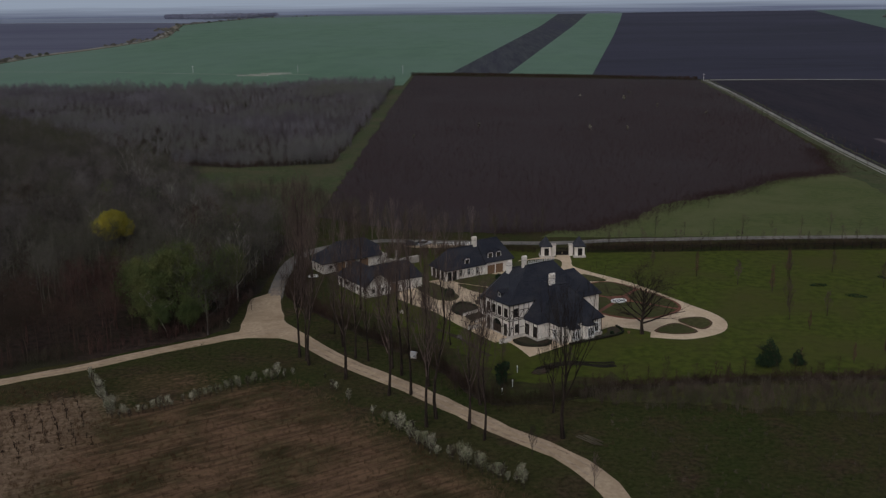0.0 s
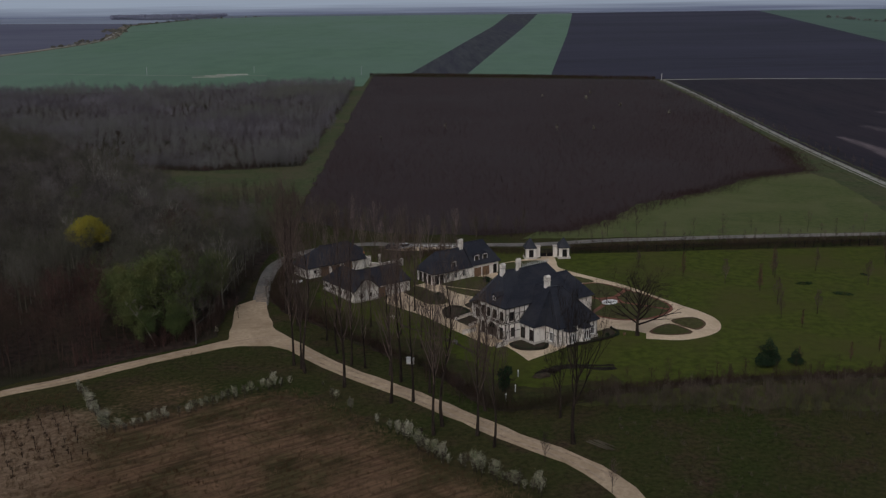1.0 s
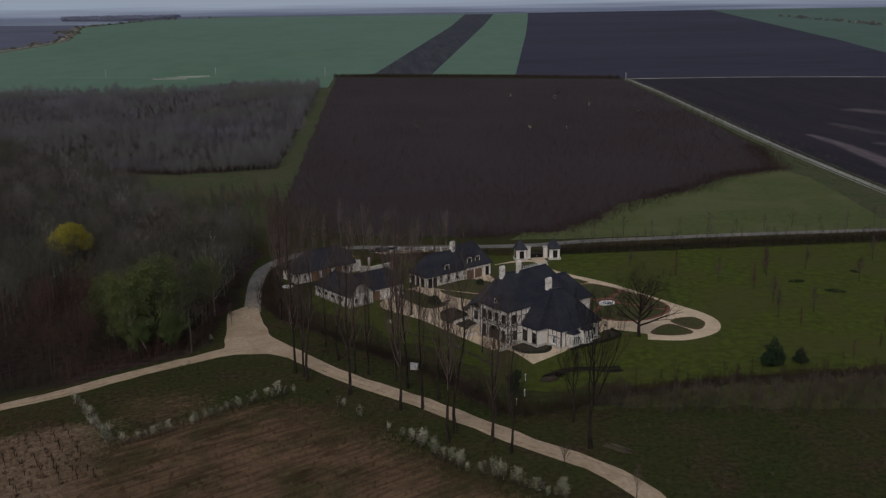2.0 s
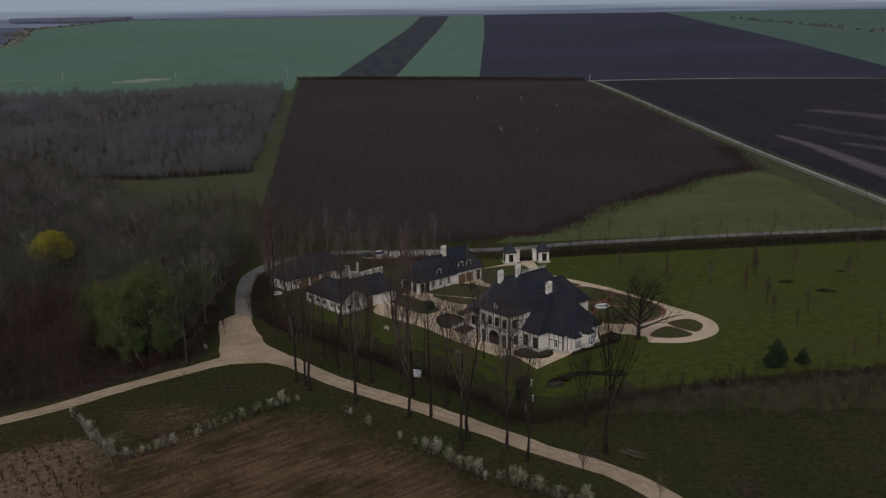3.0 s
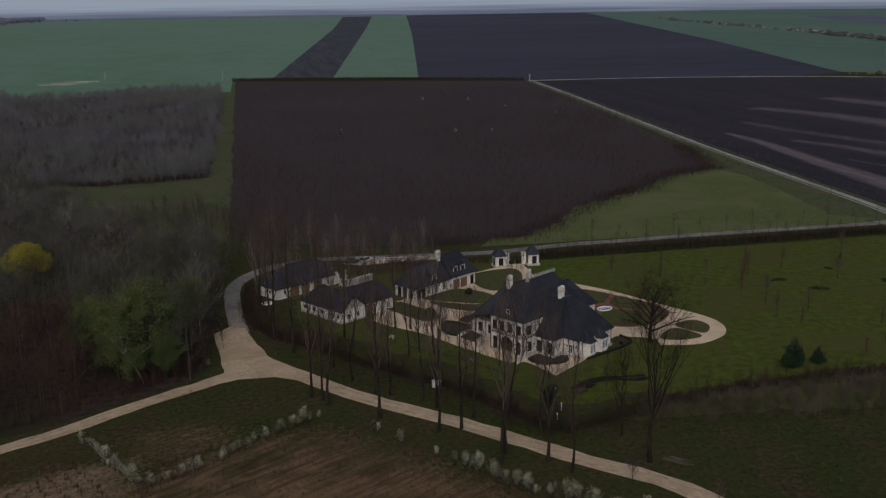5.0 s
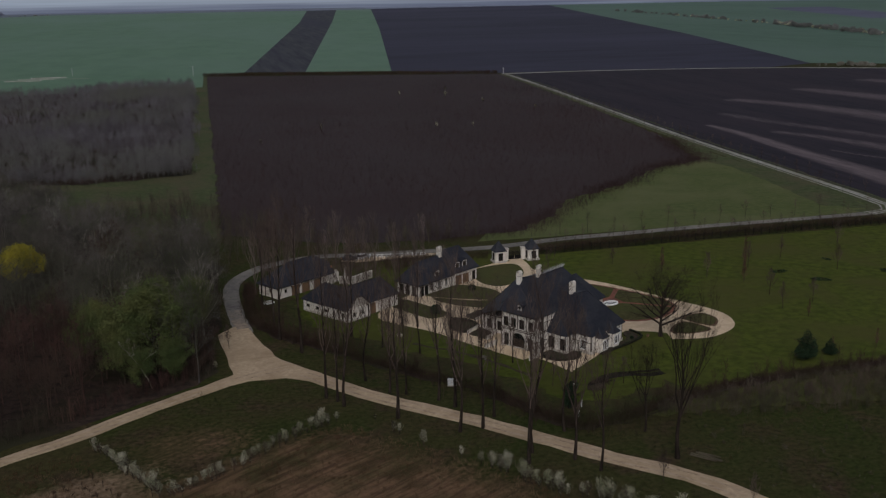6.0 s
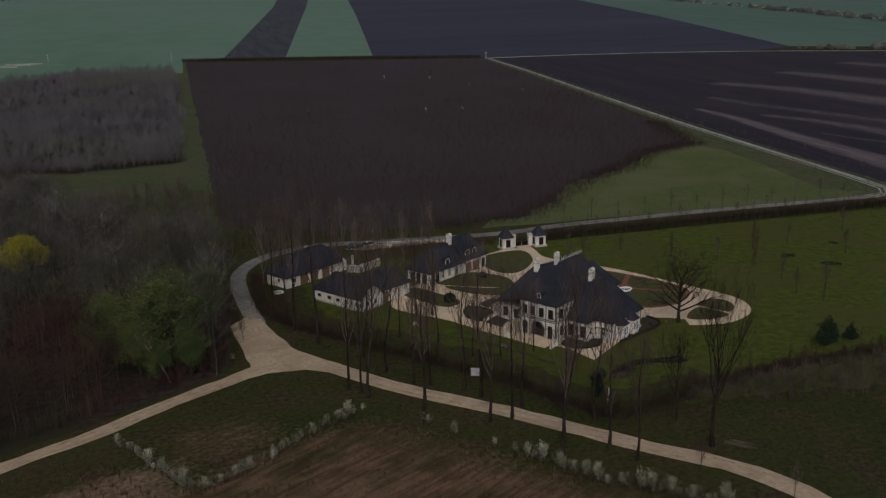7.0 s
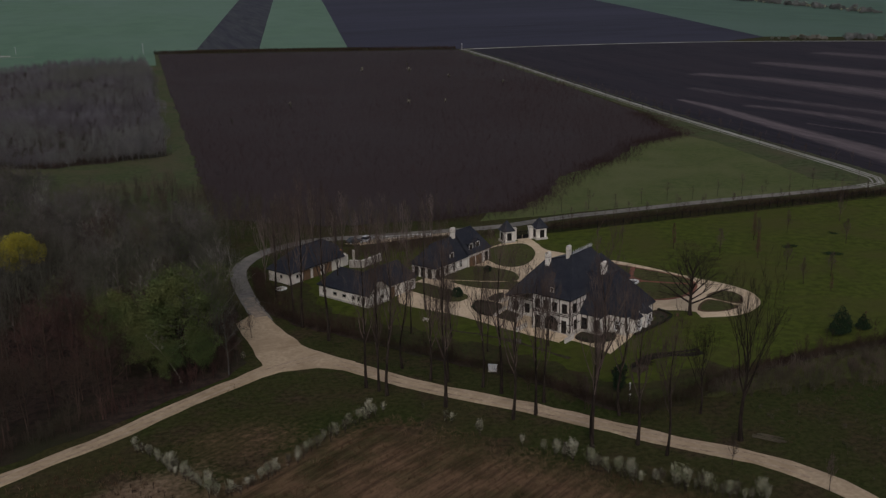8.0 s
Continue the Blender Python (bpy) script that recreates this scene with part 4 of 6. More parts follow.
    for y in (0.55, 2.65, 4.65, 6.5, 8.5):
        beam(manor, (x, y, 4.1), (x, y, 7.1), F)
    for y0, y1 in ((0.7, 2.5), (6.7, 8.3)):
        beam(manor, (x, y0, 4.15), (x, y0 + 0.5, 5.0), F, 0.12)
    for y in (0.55, 8.5, 2.7, 6.4):
        beam(manor, (x, y, 0.7), (x, y, 3.75), F)
    beam(manor, (x, 0.5, 2.3), (x, 2.6, 2.3), F, 0.13)
    beam(manor, (x, 0.7, 0.8), (x, 1.3, 2.2), F, 0.12)
    for xx in (0.55, 1.4, 2.7, 4.0, 5.2, 6.6, 8.2):
        beam(manor, (xx, w0, 4.1), (xx, w0, 7.1), S)
        if xx < 4:
            beam(manor, (xx, w0, 0.7), (xx, w0, 3.75), S)
    for x0, x1 in ((2.8, 3.9), (4.1, 5.1), (5.3, 6.5), (0.6, 1.3)):
        beam(manor, (x0, w0, 4.2), (x1, w0, 5.6), S, 0.12)
        beam(manor, (x0, w0, 5.7), (x1, w0, 5.7), S, 0.12)
    beam(manor, (0.6, w0, 0.8), (1.3, w0, 3.6), S, 0.12)
    beam(manor, (0.5, w0, 2.2), (4.1, w0, 2.2), S, 0.12)
    # low wing front and side
    for y in (0.2, -1.0, -2.4, -3.6):
        beam(manor, (4.2, y, 0.6), (4.2, y, 3.6), F)
    beam(manor, (4.2, 0.4, 3.55), (4.2, -3.7, 3.55), F)
    for y in (-3.9, -5.1, -6.2, -7.3):
        beam(manor, (7.0, y, 0.6), (7.0, y, 3.6), F)
    beam(manor, (7.0, -3.75, 3.5), (7.0, -7.4, 3.5), F)
    beam(manor, (7.0, -3.75, 2.2), (7.0, -7.4, 2.2), F, 0.12)
    for xx in (7.1, 8.2, 11.7, 15.2, 16.3, 17.3):
        beam(manor, (xx, -7.4, 0.6), (xx, -7.4, 3.6), S)
    beam(manor, (7.0, -7.4, 3.5), (17.4, -7.4, 3.5), S)
    window(manor, 4.19, -0.4, 0.9, -90, 0.8, 1.9, surround="timber")
    window(manor, 4.19, -3.0, 0.9, -90, 0.7, 1.9, surround="timber")
    window(manor, 6.99, -5.6, 0.9, -90, 0.8, 1.6, surround="white")
    window(manor, 16.0, -7.41, 1.0, 0, 0.9, 1.7, surround="white")
    for y in (10.5, 13, 15.6):
        window(manor, 5.39, y, 1.0, -90, 0.85, 1.5, surround="timber")
        beam(manor, (5.4, y + 1.2, 0.5), (5.4, y + 1.2, 3.5), F)
    beam(manor, (5.4, 8.7, 3.4), (5.4, 17.4, 3.4), F)
    # eave dormers and the roof lucarnes
    dormer(manor, 1.1, 4.7, 7.75, -90, 0.8, 0.85, 1.2)
    dormer(manor, 2.6, 9.6, 6.5, -90, 0.9, 1.1, 2.0)
    # terrace steps before the door
    for i, (d, z) in enumerate(((2.2, 0.36), (2.8, 0.24), (3.4, 0.12))):
        part("step", boxes((0.45 - d, 0.33, 1.2 - 0.3 * i, 7.6 + 0.3 * i, 0.06, 0.1 + z)), "gravel", manor)
    return manor


def outbuilding(name, origin, label):
    return thing(name, pose(*origin, 0, 0, 0, 35), label, "building", "estate outbuildings")


def build_outbuildings():
    F, S = (-1, 0, 0), (0, -1, 0)
    # angled range with a gable
    a = outbuilding("stable_range", (-32.6, 214.5), "low white angled stable range with slate roof")
    part("wall", boxes((0, 6.4, 0, 13.8, 0, 2.8)), "plaster", a)
    part("wall", boxes((6.4, 15.2, 0.6, 7.0, 0, 2.9)), "plaster", a)
    g = bmesh.new()
    vs = [g.verts.new((x, y, z)) for y in (0.0, 0.3) for x, z in ((0, 2.8), (6.4, 2.8), (3.9, 5.1), (2.5, 5.1))]
    for f in ((0, 1, 2, 3), (7, 6, 5, 4), (0, 1, 5, 4), (1, 2, 6, 5), (2, 3, 7, 6), (3, 0, 4, 7)):
        g.faces.new([vs[i] for i in f])
    bmesh.ops.recalc_face_normals(g, faces=g.faces)
    part("gable", g, "stone", a, "weathered boarded gable")
    R = {"a": (-0.4, -0.4, 2.6), "b": (6.8, -0.4, 2.6), "g": (2.4, -0.4, 5.1), "h": (4.0, -0.4, 5.1), "p": (3.2, 0.9, 6.0), "q": (3.2, 10.6, 6.0), "c": (-0.4, 14.2, 2.6), "d": (6.8, 14.2, 2.6)}
    r = part("roof", roof_shell(R, ["a g p q c", "g h p", "h b d q p", "c q d"]), "slate", a)
    ridge_cap(r, R["p"], R["q"])
    R = {"a": (6.0, 0.2, 2.75), "b": (15.6, 0.2, 2.75), "c": (15.6, 7.4, 2.75), "d": (6.0, 7.4, 2.75), "p": (3.3, 3.8, 6.2), "q": (13.4, 3.8, 6.2)}
    r = part("roof", roof_shell(R, ["a b q p", "b c q", "c d p q"]), "slate", a)
    ridge_cap(r, R["p"], R["q"])
    for y in (1.2, 2.6, 4.0, 6.6, 9.2, 12.2):
        window(a, -0.01, y, 1.1, -90, 0.6 if y < 5 else 1.0, 0.75 if y < 5 else 0.6, cross=False)
    for x in (1.9, 4.3):
        window(a, x, -0.01, 1.0, 0, 0.6, 0.8, cross=False)
    for x in (7.7,):
        part("stable_door", boxes((x - 0.9, x + 0.9, 0.53, 0.62, 0.05, 2.3)), "wood", a, "brown boarded stable door")
    part("plinth", boxes((-0.08, 0.0, 0, 13.8, 0, 0.4), (0, 6.4, -0.08, 0.0, 0, 0.4)), "stone", a)
    # rear left range
    b = outbuilding("barn", (-45.4, 234.6), "white barn with slate roof and brick gable end")
    part("wall", boxes((0, 16.2, 0, 6.6, 0, 2.9)), "plaster", b)
    R = {"a": (-0.5, -0.5, 2.7), "b": (16.6, -0.5, 2.7), "c": (16.6, 7.1, 2.7), "d": (-0.5, 7.1, 2.7), "p": (5.4, 3.3, 6.8), "q": (13.6, 3.3, 6.8), "h": (16.6, 1.9, 4.9), "i": (16.6, 4.7, 4.9)}
    r = part("roof", roof_shell(R, ["a b h q p", "h i q", "i c d p q", "d a p"]), "slate", b)
    ridge_cap(r, R["p"], R["q"])
    part("gable", prism([(16.2, 0), (16.45, 0), (16.45, 6.6), (16.2, 6.6)], 2.2, 2.9), "brick", b, "orange brick gable band")
    part("brick_gable", prism([(16.3, 0.6), (16.68, 0.6), (16.68, 6.0), (16.3, 6.0)], 2.75, 4.1), "brick", b)
    for x in (5.0, 8.0, 11.5):
        part("barn_door", boxes((x - 1.1, x + 1.1, -0.07, 0.02, 0.05, 2.3)), "wood", b, "brown boarded barn door")
    window(b, -0.01, 2.6, 1.2, -90, 0.6, 0.7, cross=False)
    window(b, 2.2, -0.01, 1.2, 0, 0.6, 0.7, cross=False)
    part("porch", boxes((16.65, 18.4, 0.4, 0.8, 0, 2.4), (18.0, 18.4, 0.8, 3.6, 0, 2.4)), "plaster", b)
    # long rear range with garage doors
    c = outbuilding("coach_house", (-15.0, 227.6), "long white coach house with slate roof and garage doors")
    part("wall", boxes((0, 11.4, 0, 6.6, 0, 2.9)), "plaster", c)
    part("wall", boxes((11.4, 19.3, -0.3, 7.0, 0, 3.3)), "plaster", c)
    R = {"a": (-0.5, -0.5, 2.75), "b": (11.4, -0.5, 2.75), "c": (11.4, 7.1, 2.75), "d": (-0.5, 7.1, 2.75), "p": (2.6, 3.3, 7.0), "q": (11.4, 3.3, 7.0)}
    r = part("roof", roof_shell(R, ["a b q p", "c d p q", "d a p"]), "slate", c)
    ridge_cap(r, R["p"], R["q"])
    R = {"a": (11.0, -0.8, 3.1), "b": (19.8, -0.8, 3.1), "c": (19.8, 7.5, 3.1), "d": (11.0, 7.5, 3.1), "p": (11.0, 3.3, 8.0), "q": (17.2, 3.3, 8.0)}
    r = part("roof", roof_shell(R, ["a b q p", "b c q", "c d p q", "d a p"]), "slate", c)
    ridge_cap(r, R["p"], R["q"])
    chimney(c, 10.4, 3.3, 6.0, 8.8, 1.0, 0.8)
    for x in (12.9, 15.4):
        dormer(c, x, 0.05, 3.8, 0, 1.45, 1.5, 2.0)
        part("garage_door", boxes((x - 1.05, x + 1.05, -0.37, -0.28, 0.05, 2.3)), "wood", c, "light brown panelled garage door")
    dormer(c, 6.2, 0.25, 3.3, 0, 1.35, 1.4, 2.0)
    window(c, 18.2, -0.31, 0.3, 0, 0.8, 1.9, surround="timber")
    for x in (4.2, 6.5, 9.0):
        window(c, x, -0.01, 0.9, 0, 0.7, 1.4)
    for x in (1.0, 2.4):
        window(c, x, -0.01, 0.2, 0, 0.9, 2.0, surround="timber", cross=False)
    for y in (1.5, 3.4, 5.2):
        window(c, -0.01, y, 0.3, -90, 0.9, 1.9, surround="timber")
    # courtyard wall between the ranges
    wl = thing("courtyard_wall", Matrix(), "cream courtyard wall with gate posts", "wall")
    for (x0, y0), (x1, y1) in (((-30.7, 243.3), (-28, 242)), ((-28, 242), (-22.6, 246.4))):
        d = Vector((x1 - x0, y1 - y0))
        n = Vector((-d.y, d.x)).normalized() * 0.2
        part("wall", prism([(x0 - n.x, y0 - n.y), (x1 - n.x, y1 - n.y), (x1 + n.x, y1 + n.y), (x0 + n.x, y0 + n.y)], 0, 1.7), "stone", wl)
        part("coping", prism([(x0 - n.x * 1.4, y0 - n.y * 1.4), (x1 - n.x * 1.4, y1 - n.y * 1.4), (x1 + n.x * 1.4, y1 + n.y * 1.4), (x0 + n.x * 1.4, y0 + n.y * 1.4)], 1.704, 1.8), "plaster", wl)
    for x, y in ((-31.0, 247.2), (-28.6, 249.0)):
        part("gate_post", boxes((x - 0.28, x + 0.28, y - 0.28, y + 0.28, 0, 2.4), bevel=0.05), "stone", wl)


def build_gate():
    """Two lodges with pyramid roofs, pillars and an iron gate between."""
    for i, (x, y) in enumerate(((10.1, 251.5), (18.7, 251.6))):
        t = thing("gate_lodge", pose(x, y, 0, 0, 0, 4), "small white gate lodge with pointed slate roof", "gatehouse", "gate lodges")
        part("wall", boxes((-1.3, 1.3, -1.3, 1.3, 0, 3.0), bevel=0.03), "plaster", t)
        part("plinth", boxes((-1.6, 1.6, -1.6, 1.6, 0, 0.55), bevel=0.04), "stone", t)
        part("cornice", boxes((-1.42, 1.42, -1.42, 1.42, 2.8, 3.0)), "stone", t)
        part("roof", roof_shell({"a": (-1.65, -1.65, 2.95), "b": (1.65, -1.65, 2.95), "c": (1.65, 1.65, 2.95), "d": (-1.65, 1.65, 2.95), "p": (0, 0, 5.5)}, ["a b p", "b c p", "c d p", "d a p"], 0.14), "slate", t)
        for turn, (wx, wy) in ((0, (0.1, -1.31)), (-90, (-1.31, 0))):
            window(t, wx, wy, 0.75, turn, 0.95, 1.6, surround="timber")
    gate = thing("entrance_gate", pose(14.45, 252.3, 0, 0, 0, 1), "black iron entrance gate between white pillars", "gate")
    for x in (-2.2, 2.2):
        p = part("pillar", boxes((x - 0.5, x + 0.5, -0.5, 0.5, 0, 2.9), bevel=0.04), "plaster", gate)
        part("pillar_cap", boxes((x - 0.65, x + 0.65, -0.65, 0.65, 2.9, 3.15), bevel=0.05), "stone", p)
    for x0, x1 in ((-3.1, -2.7), (2.7, 3.0)):
        part("wing_wall", boxes((x0, x1, -0.2, 0.2, 0, 1.9)), "plaster", gate)
    for s in (-1, 1):
        leaf = part("gate_leaf", boxes((min(0.03 * s, 1.68 * s), max(0.03 * s, 1.68 * s), -0.04, 0.04, 0.2, 0.32), (min(0.03 * s, 1.68 * s), max(0.03 * s, 1.68 * s), -0.04, 0.04, 2.0, 2.1), (min(0.03 * s, 1.68 * s), max(0.03 * s, 1.68 * s), -0.04, 0.04, 1.1, 1.2)), "iron", gate)
        part("lower_panel", boxes((min(0.05 * s, 1.66 * s), max(0.05 * s, 1.66 * s), -0.02, 0.02, 0.32, 1.1)), "iron", leaf)
        for k in range(12):
            x = s * (0.1 + k * 0.14)
            part("bar", boxes((x - 0.025, x + 0.025, -0.025, 0.025, 0.2, 2.3 - 0.03 * k)), "iron", leaf)


build_manor()
build_outbuildings()
build_gate()

# ---- clipped edging and terrace walls ----
def box_hedge(outline, w, h, label):
    """A low clipped hedge of small dense leaves along an outline."""
    line = [tuple(p) for p in smooth_line(outline, 0.8, False)]
    g = np.random.default_rng(len(line))
    core = Shape()
    pts = []
    for p, q in zip(line, line[1:]):
        d = Vector(q) - Vector(p)
        sd = Vector((d.y, -d.x)).normalized()
        core.tube([(p[0], p[1], h * 0.45), (q[0], q[1], h * 0.45)], [h * 0.4] * 2, 6)
        for _ in range(int(d.length * 90)):
            t, k = g.uniform(), g.uniform(-1, 1)
            pts.append((p[0] + d.x * t + sd.x * k * w / 2, p[1] + d.y * t + sd.y * k * w / 2, g.uniform(0.1, 1) * h))
    ob = thing("box_hedge", pose(0, 0, 0.1), label, "hedge", "clipped box hedges")
    part_mesh("core", core.mesh("core"), "bark", ob)
    sh = Shape()
    sh.leaves(np.array(pts), 0.09, g)
    part_mesh("foliage", sh.mesh("foliage"), "leaf_dark", ob)


box_hedge([(-12.9, 207.6), (-11.4, 210.4), (-9.2, 209.6), (-7.5, 206.4), (-9.4, 203.8), (-11.0, 202.0), (-12.8, 204.2), (-12.9, 207.6)], 0.6, 0.55, "low dark box hedge round the oval bed")
box_hedge([(-0.5, 185.8), (1.5, 182.9), (5.5, 183.0), (6.8, 185.6)], 0.55, 0.5, "low dark box hedge round the curved bed")
box_hedge([(10.2, 183.6), (15.5, 186.4), (20.6, 189.6), (21.6, 192), (20.6, 194.6)], 0.5, 0.5, "low dark box hedge beside the manor wing")
terrace = thing("terrace_wall", pose(-1.4, 186.2, 0, 0, 0, 35), "low pale terrace wall beside the manor door", "wall")
for x0, x1, y0, y1 in ((-2.9, 0.35, 9.6, 9.9), (-2.6, 0.35, -0.6, -0.3)):
    wl = part("wall", boxes((x0, x1, y0, y1, 0, 0.8)), "plaster", terrace)
    part("coping", boxes((x0 - 0.06, x1 + 0.06, y0 - 0.06, y1 + 0.06, 0.804, 0.9)), "stone", wl)


def low_wall(p, q, label):
    """A knee-high plastered wall with a stone coping."""
    a, b = Vector(p), Vector(q)
    n = Vector((a.y - b.y, b.x - a.x)).normalized() * 0.14
    w = thing("garden_wall", Matrix(), label, "wall", "low garden walls")
    part("wall", prism([tuple(a - n), tuple(b - n), tuple(b + n), tuple(a + n)], 0.02, 0.6), "plaster", w)
    n *= 1.35
    part("coping", prism([tuple(a - n), tuple(b - n), tuple(b + n), tuple(a + n)], 0.604, 0.68), "stone", w)


low_wall((-10.6, 201.5), (-7.0, 205.0), "low cream wall between two shrub beds")
low_wall((-6.6, 204.9), (-5.2, 200.6), "low cream wall beside the shrub bed")
low_wall((-5.2, 200.2), (-7.9, 197.1), "low cream wall at the terrace steps")
low_wall((-6.9, 209.0), (-4.6, 210.2), "low cream wall before the corner bed")

# ---- garden furniture, boxes, cars ----
basin = thing("fountain_basin", pose(23.5, 211.4, 0.1, 0, 0, 20), "white stone fountain basin in the garden", "fountain")
sh = Shape()
rim = [(1.75 * math.cos(radians(a)) * min(1, 1.25 - 0.25 * abs(math.sin(radians(a)))), 1.15 * math.sin(radians(a)), 0.3) for a in range(0, 361, 15)]
sh.tube(rim[:13], [0.2] * 13, 6)
sh.tube(rim[12:], [0.2] * 13, 6)
part_mesh("rim", sh.mesh("rim"), "white", basin)
part("bowl", prism([(x * 0.95, y * 0.95) for x, y, z in rim[:-1]], 0, 0.2), "white", basin)
part("water", prism([(x * 0.85, y * 0.85) for x, y, z in rim[:-1]], 0.2, 0.26), "water", basin)
for k in range(5):
    part("jet_stone", boxes((-1.2 + k * 0.55, -0.95 + k * 0.55, -0.12, 0.12, 0.26, 0.5), bevel=0.04), "white", basin)

well = thing("round_slab", pose(-47.6, 232.8, 0.06), "round white concrete well cover on the lawn", "well cover")
ring = [(math.cos(radians(a)), math.sin(radians(a))) for a in range(0, 360, 15)]
part("cover", prism([(1.3 * x, 1.3 * y) for x, y in ring], 0, 0.14), "white", well)
part("lid", prism([(0.8 * x, 0.8 * y) for x, y in ring], 0.14, 0.2), "stone", well)

cab = thing("power_cabinet", pose(-19.6, 176.6, 0, 0, 0, -25) @ Matrix.Diagonal((0.9, 0.9, 0.75, 1)), "pale grey electrical cabinet beside the hedge", "utility box")
part("base", boxes((-0.85, 0.85, -0.3, 0.3, 0, 0.25)), "stone", cab)
part("body", boxes((-0.8, 0.8, -0.28, 0.28, 0.25, 1.6), bevel=0.03), "stone", cab)
part("roof_plate", boxes((-0.88, 0.88, -0.34, 0.34, 1.6, 1.68)), "lead", cab)
for x in (-0.4, 0.4):
    d = part("cabinet_door", boxes((x - 0.36, x + 0.36, -0.31, -0.284, 0.35, 1.5)), "lead", cab)
    part("handle", boxes((x + 0.26, x + 0.3, -0.34, -0.312, 0.85, 1.05)), "iron", d)


# iron fence before the back hedge
fence = thing("estate_fence", Matrix(), "black iron estate fence before the hedge", "fence")
post_m = bpy.data.meshes.new("fence_post")
bm = boxes((-0.06, 0.06, -0.06, 0.06, 0, 1.9), (-0.09, 0.09, -0.09, 0.09, 1.9, 1.98))
bm.to_mesh(post_m), bm.free()
pick = Shape()
for k in range(43):
    x, y = 21.4 + 2.5 * k, 255.2 + 0.05 * 2.5 * k
    part_mesh("fence_post", post_m, "iron", fence).matrix_basis = pose(x, y, 0, 0, 0, 2.9)
    for j in range(1, 12):
        t = j / 12 * 2.5
        pick.tube([(x + t, y + 0.05 * t, 0.1), (x + t, y + 0.05 * t, 1.75)], [0.02, 0.018], 4)
for z in (0.18, 1.55):
    sh = Shape()
    sh.tube([(21.4, 255.2, z), (128.9, 260.575, z)], [0.035, 0.035], 4)
    part_mesh("rail", sh.mesh("rail"), "iron", fence)
tagged(part_mesh("picket", pick.mesh("picket"), "iron", fence), kind="stuff")


def bench(x, y, turn, material, label):
    """A plain slab bench: seat, back and two block legs."""
    b = thing("garden_bench", pose(x, y, 0.05, 0, 0, turn) @ Matrix.Diagonal((0.7, 0.7, 0.7, 1)), label, "bench", "garden benches")
    part("seat", boxes((-0.9, 0.9, -0.25, 0.25, 0.42, 0.52), bevel=0.02), material, b)
    part("backrest", boxes((-0.9, 0.9, 0.2, 0.27, 0.55, 0.95), bevel=0.02), material, b)
    for k in (-0.65, 0.65):
        part("leg", boxes((k - 0.12, k + 0.12, -0.22, 0.22, 0, 0.42)), material, b)


bench(-23.8, 203.6, -50, "stone", "pale stone bench on the lawn")
bench(-11.1, 187.4, -50, "asphalt", "grey stone bench on the lawn")
pot = thing("planter", pose(22.6, 190.4, 0.09) @ Matrix.Diagonal((0.65, 0.65, 0.65, 1)), "brown clay planter beside the oak", "planter")
sh = Shape()
sh.tube([(0, 0, 0), (0, 0, 0.5), (0, 0, 0.75), (0, 0, 0.8)], [0.28, 0.42, 0.5, 0.42], 12)
part_mesh("pot", sh.mesh("pot"), "wood", pot)
part("soil", prism([(0.4 * math.cos(radians(a)), 0.4 * math.sin(radians(a))) for a in range(0, 360, 30)], 0.6, 0.7), "bed", pot)
for x, y in ((-3.4, 158.6), (-1.5, 162.4), (-0.4, 169.2)):
    mp = thing("marker_post", pose(x, y, 0.03), "white marker post beside the hedge", "post", "marker posts")
    part("shaft", boxes((-0.07, 0.07, -0.07, 0.07, 0, 1.1)), "lead", mp)
    part("head", boxes((-0.1, 0.1, -0.1, 0.1, 1.1, 1.35), bevel=0.03), "white", mp)


def car(m, paint, label):
    """A parked car: body, cabin with windows, wheels and lamps."""
    c = thing("car", m, label, "car")
    bm = boxes((-2.1, 2.1, -0.85, 0.85, 0.3, 0.85), bevel=0.12)
    part("body", bm, paint, c)
    bm = bmesh.new()
    vs = [bm.verts.new(p) for p in ((-1.7, -0.78, 0.84), (1.0, -0.78, 0.84), (1.0, 0.78, 0.84), (-1.7, 0.78, 0.84), (-1.3, -0.62, 1.42), (0.3, -0.62, 1.42), (0.3, 0.62, 1.42), (-1.3, 0.62, 1.42))]
    for f in ((3, 2, 1, 0), (4, 5, 6, 7), (0, 1, 5, 4), (1, 2, 6, 5), (2, 3, 7, 6), (3, 0, 4, 7)):
        bm.faces.new([vs[i] for i in f])
    part("cabin_glass", bm, "glass", c)
    part("roof", boxes((-1.32, 0.32, -0.64, 0.64, 1.41, 1.47), bevel=0.02), paint, c)
    for x in (-1.3, 1.35):
        for y in (-0.8, 0.8):
            s = Shape()
            s.tube([(x, y - 0.11, 0.32), (x, y + 0.11, 0.32)], [0.32, 0.32], 14)
            w = part_mesh("wheel", s.mesh("wheel"), "rubber", c)
            k = 1 if y > 0 else -1
            part("rim", boxes((x - 0.18, x + 0.18, min(y + k * 0.09, y + k * 0.12), max(y + k * 0.09, y + k * 0.12), 0.14, 0.5), bevel=0.03), "lead", w)
    for y in (-0.6, 0.6):
        part("headlight", boxes((2.06, 2.12, y - 0.18, y + 0.18, 0.6, 0.75)), "white", c)
        part("tail_light", boxes((-2.12, -2.06, y - 0.18, y + 0.18, 0.6, 0.75)), "brick", c)


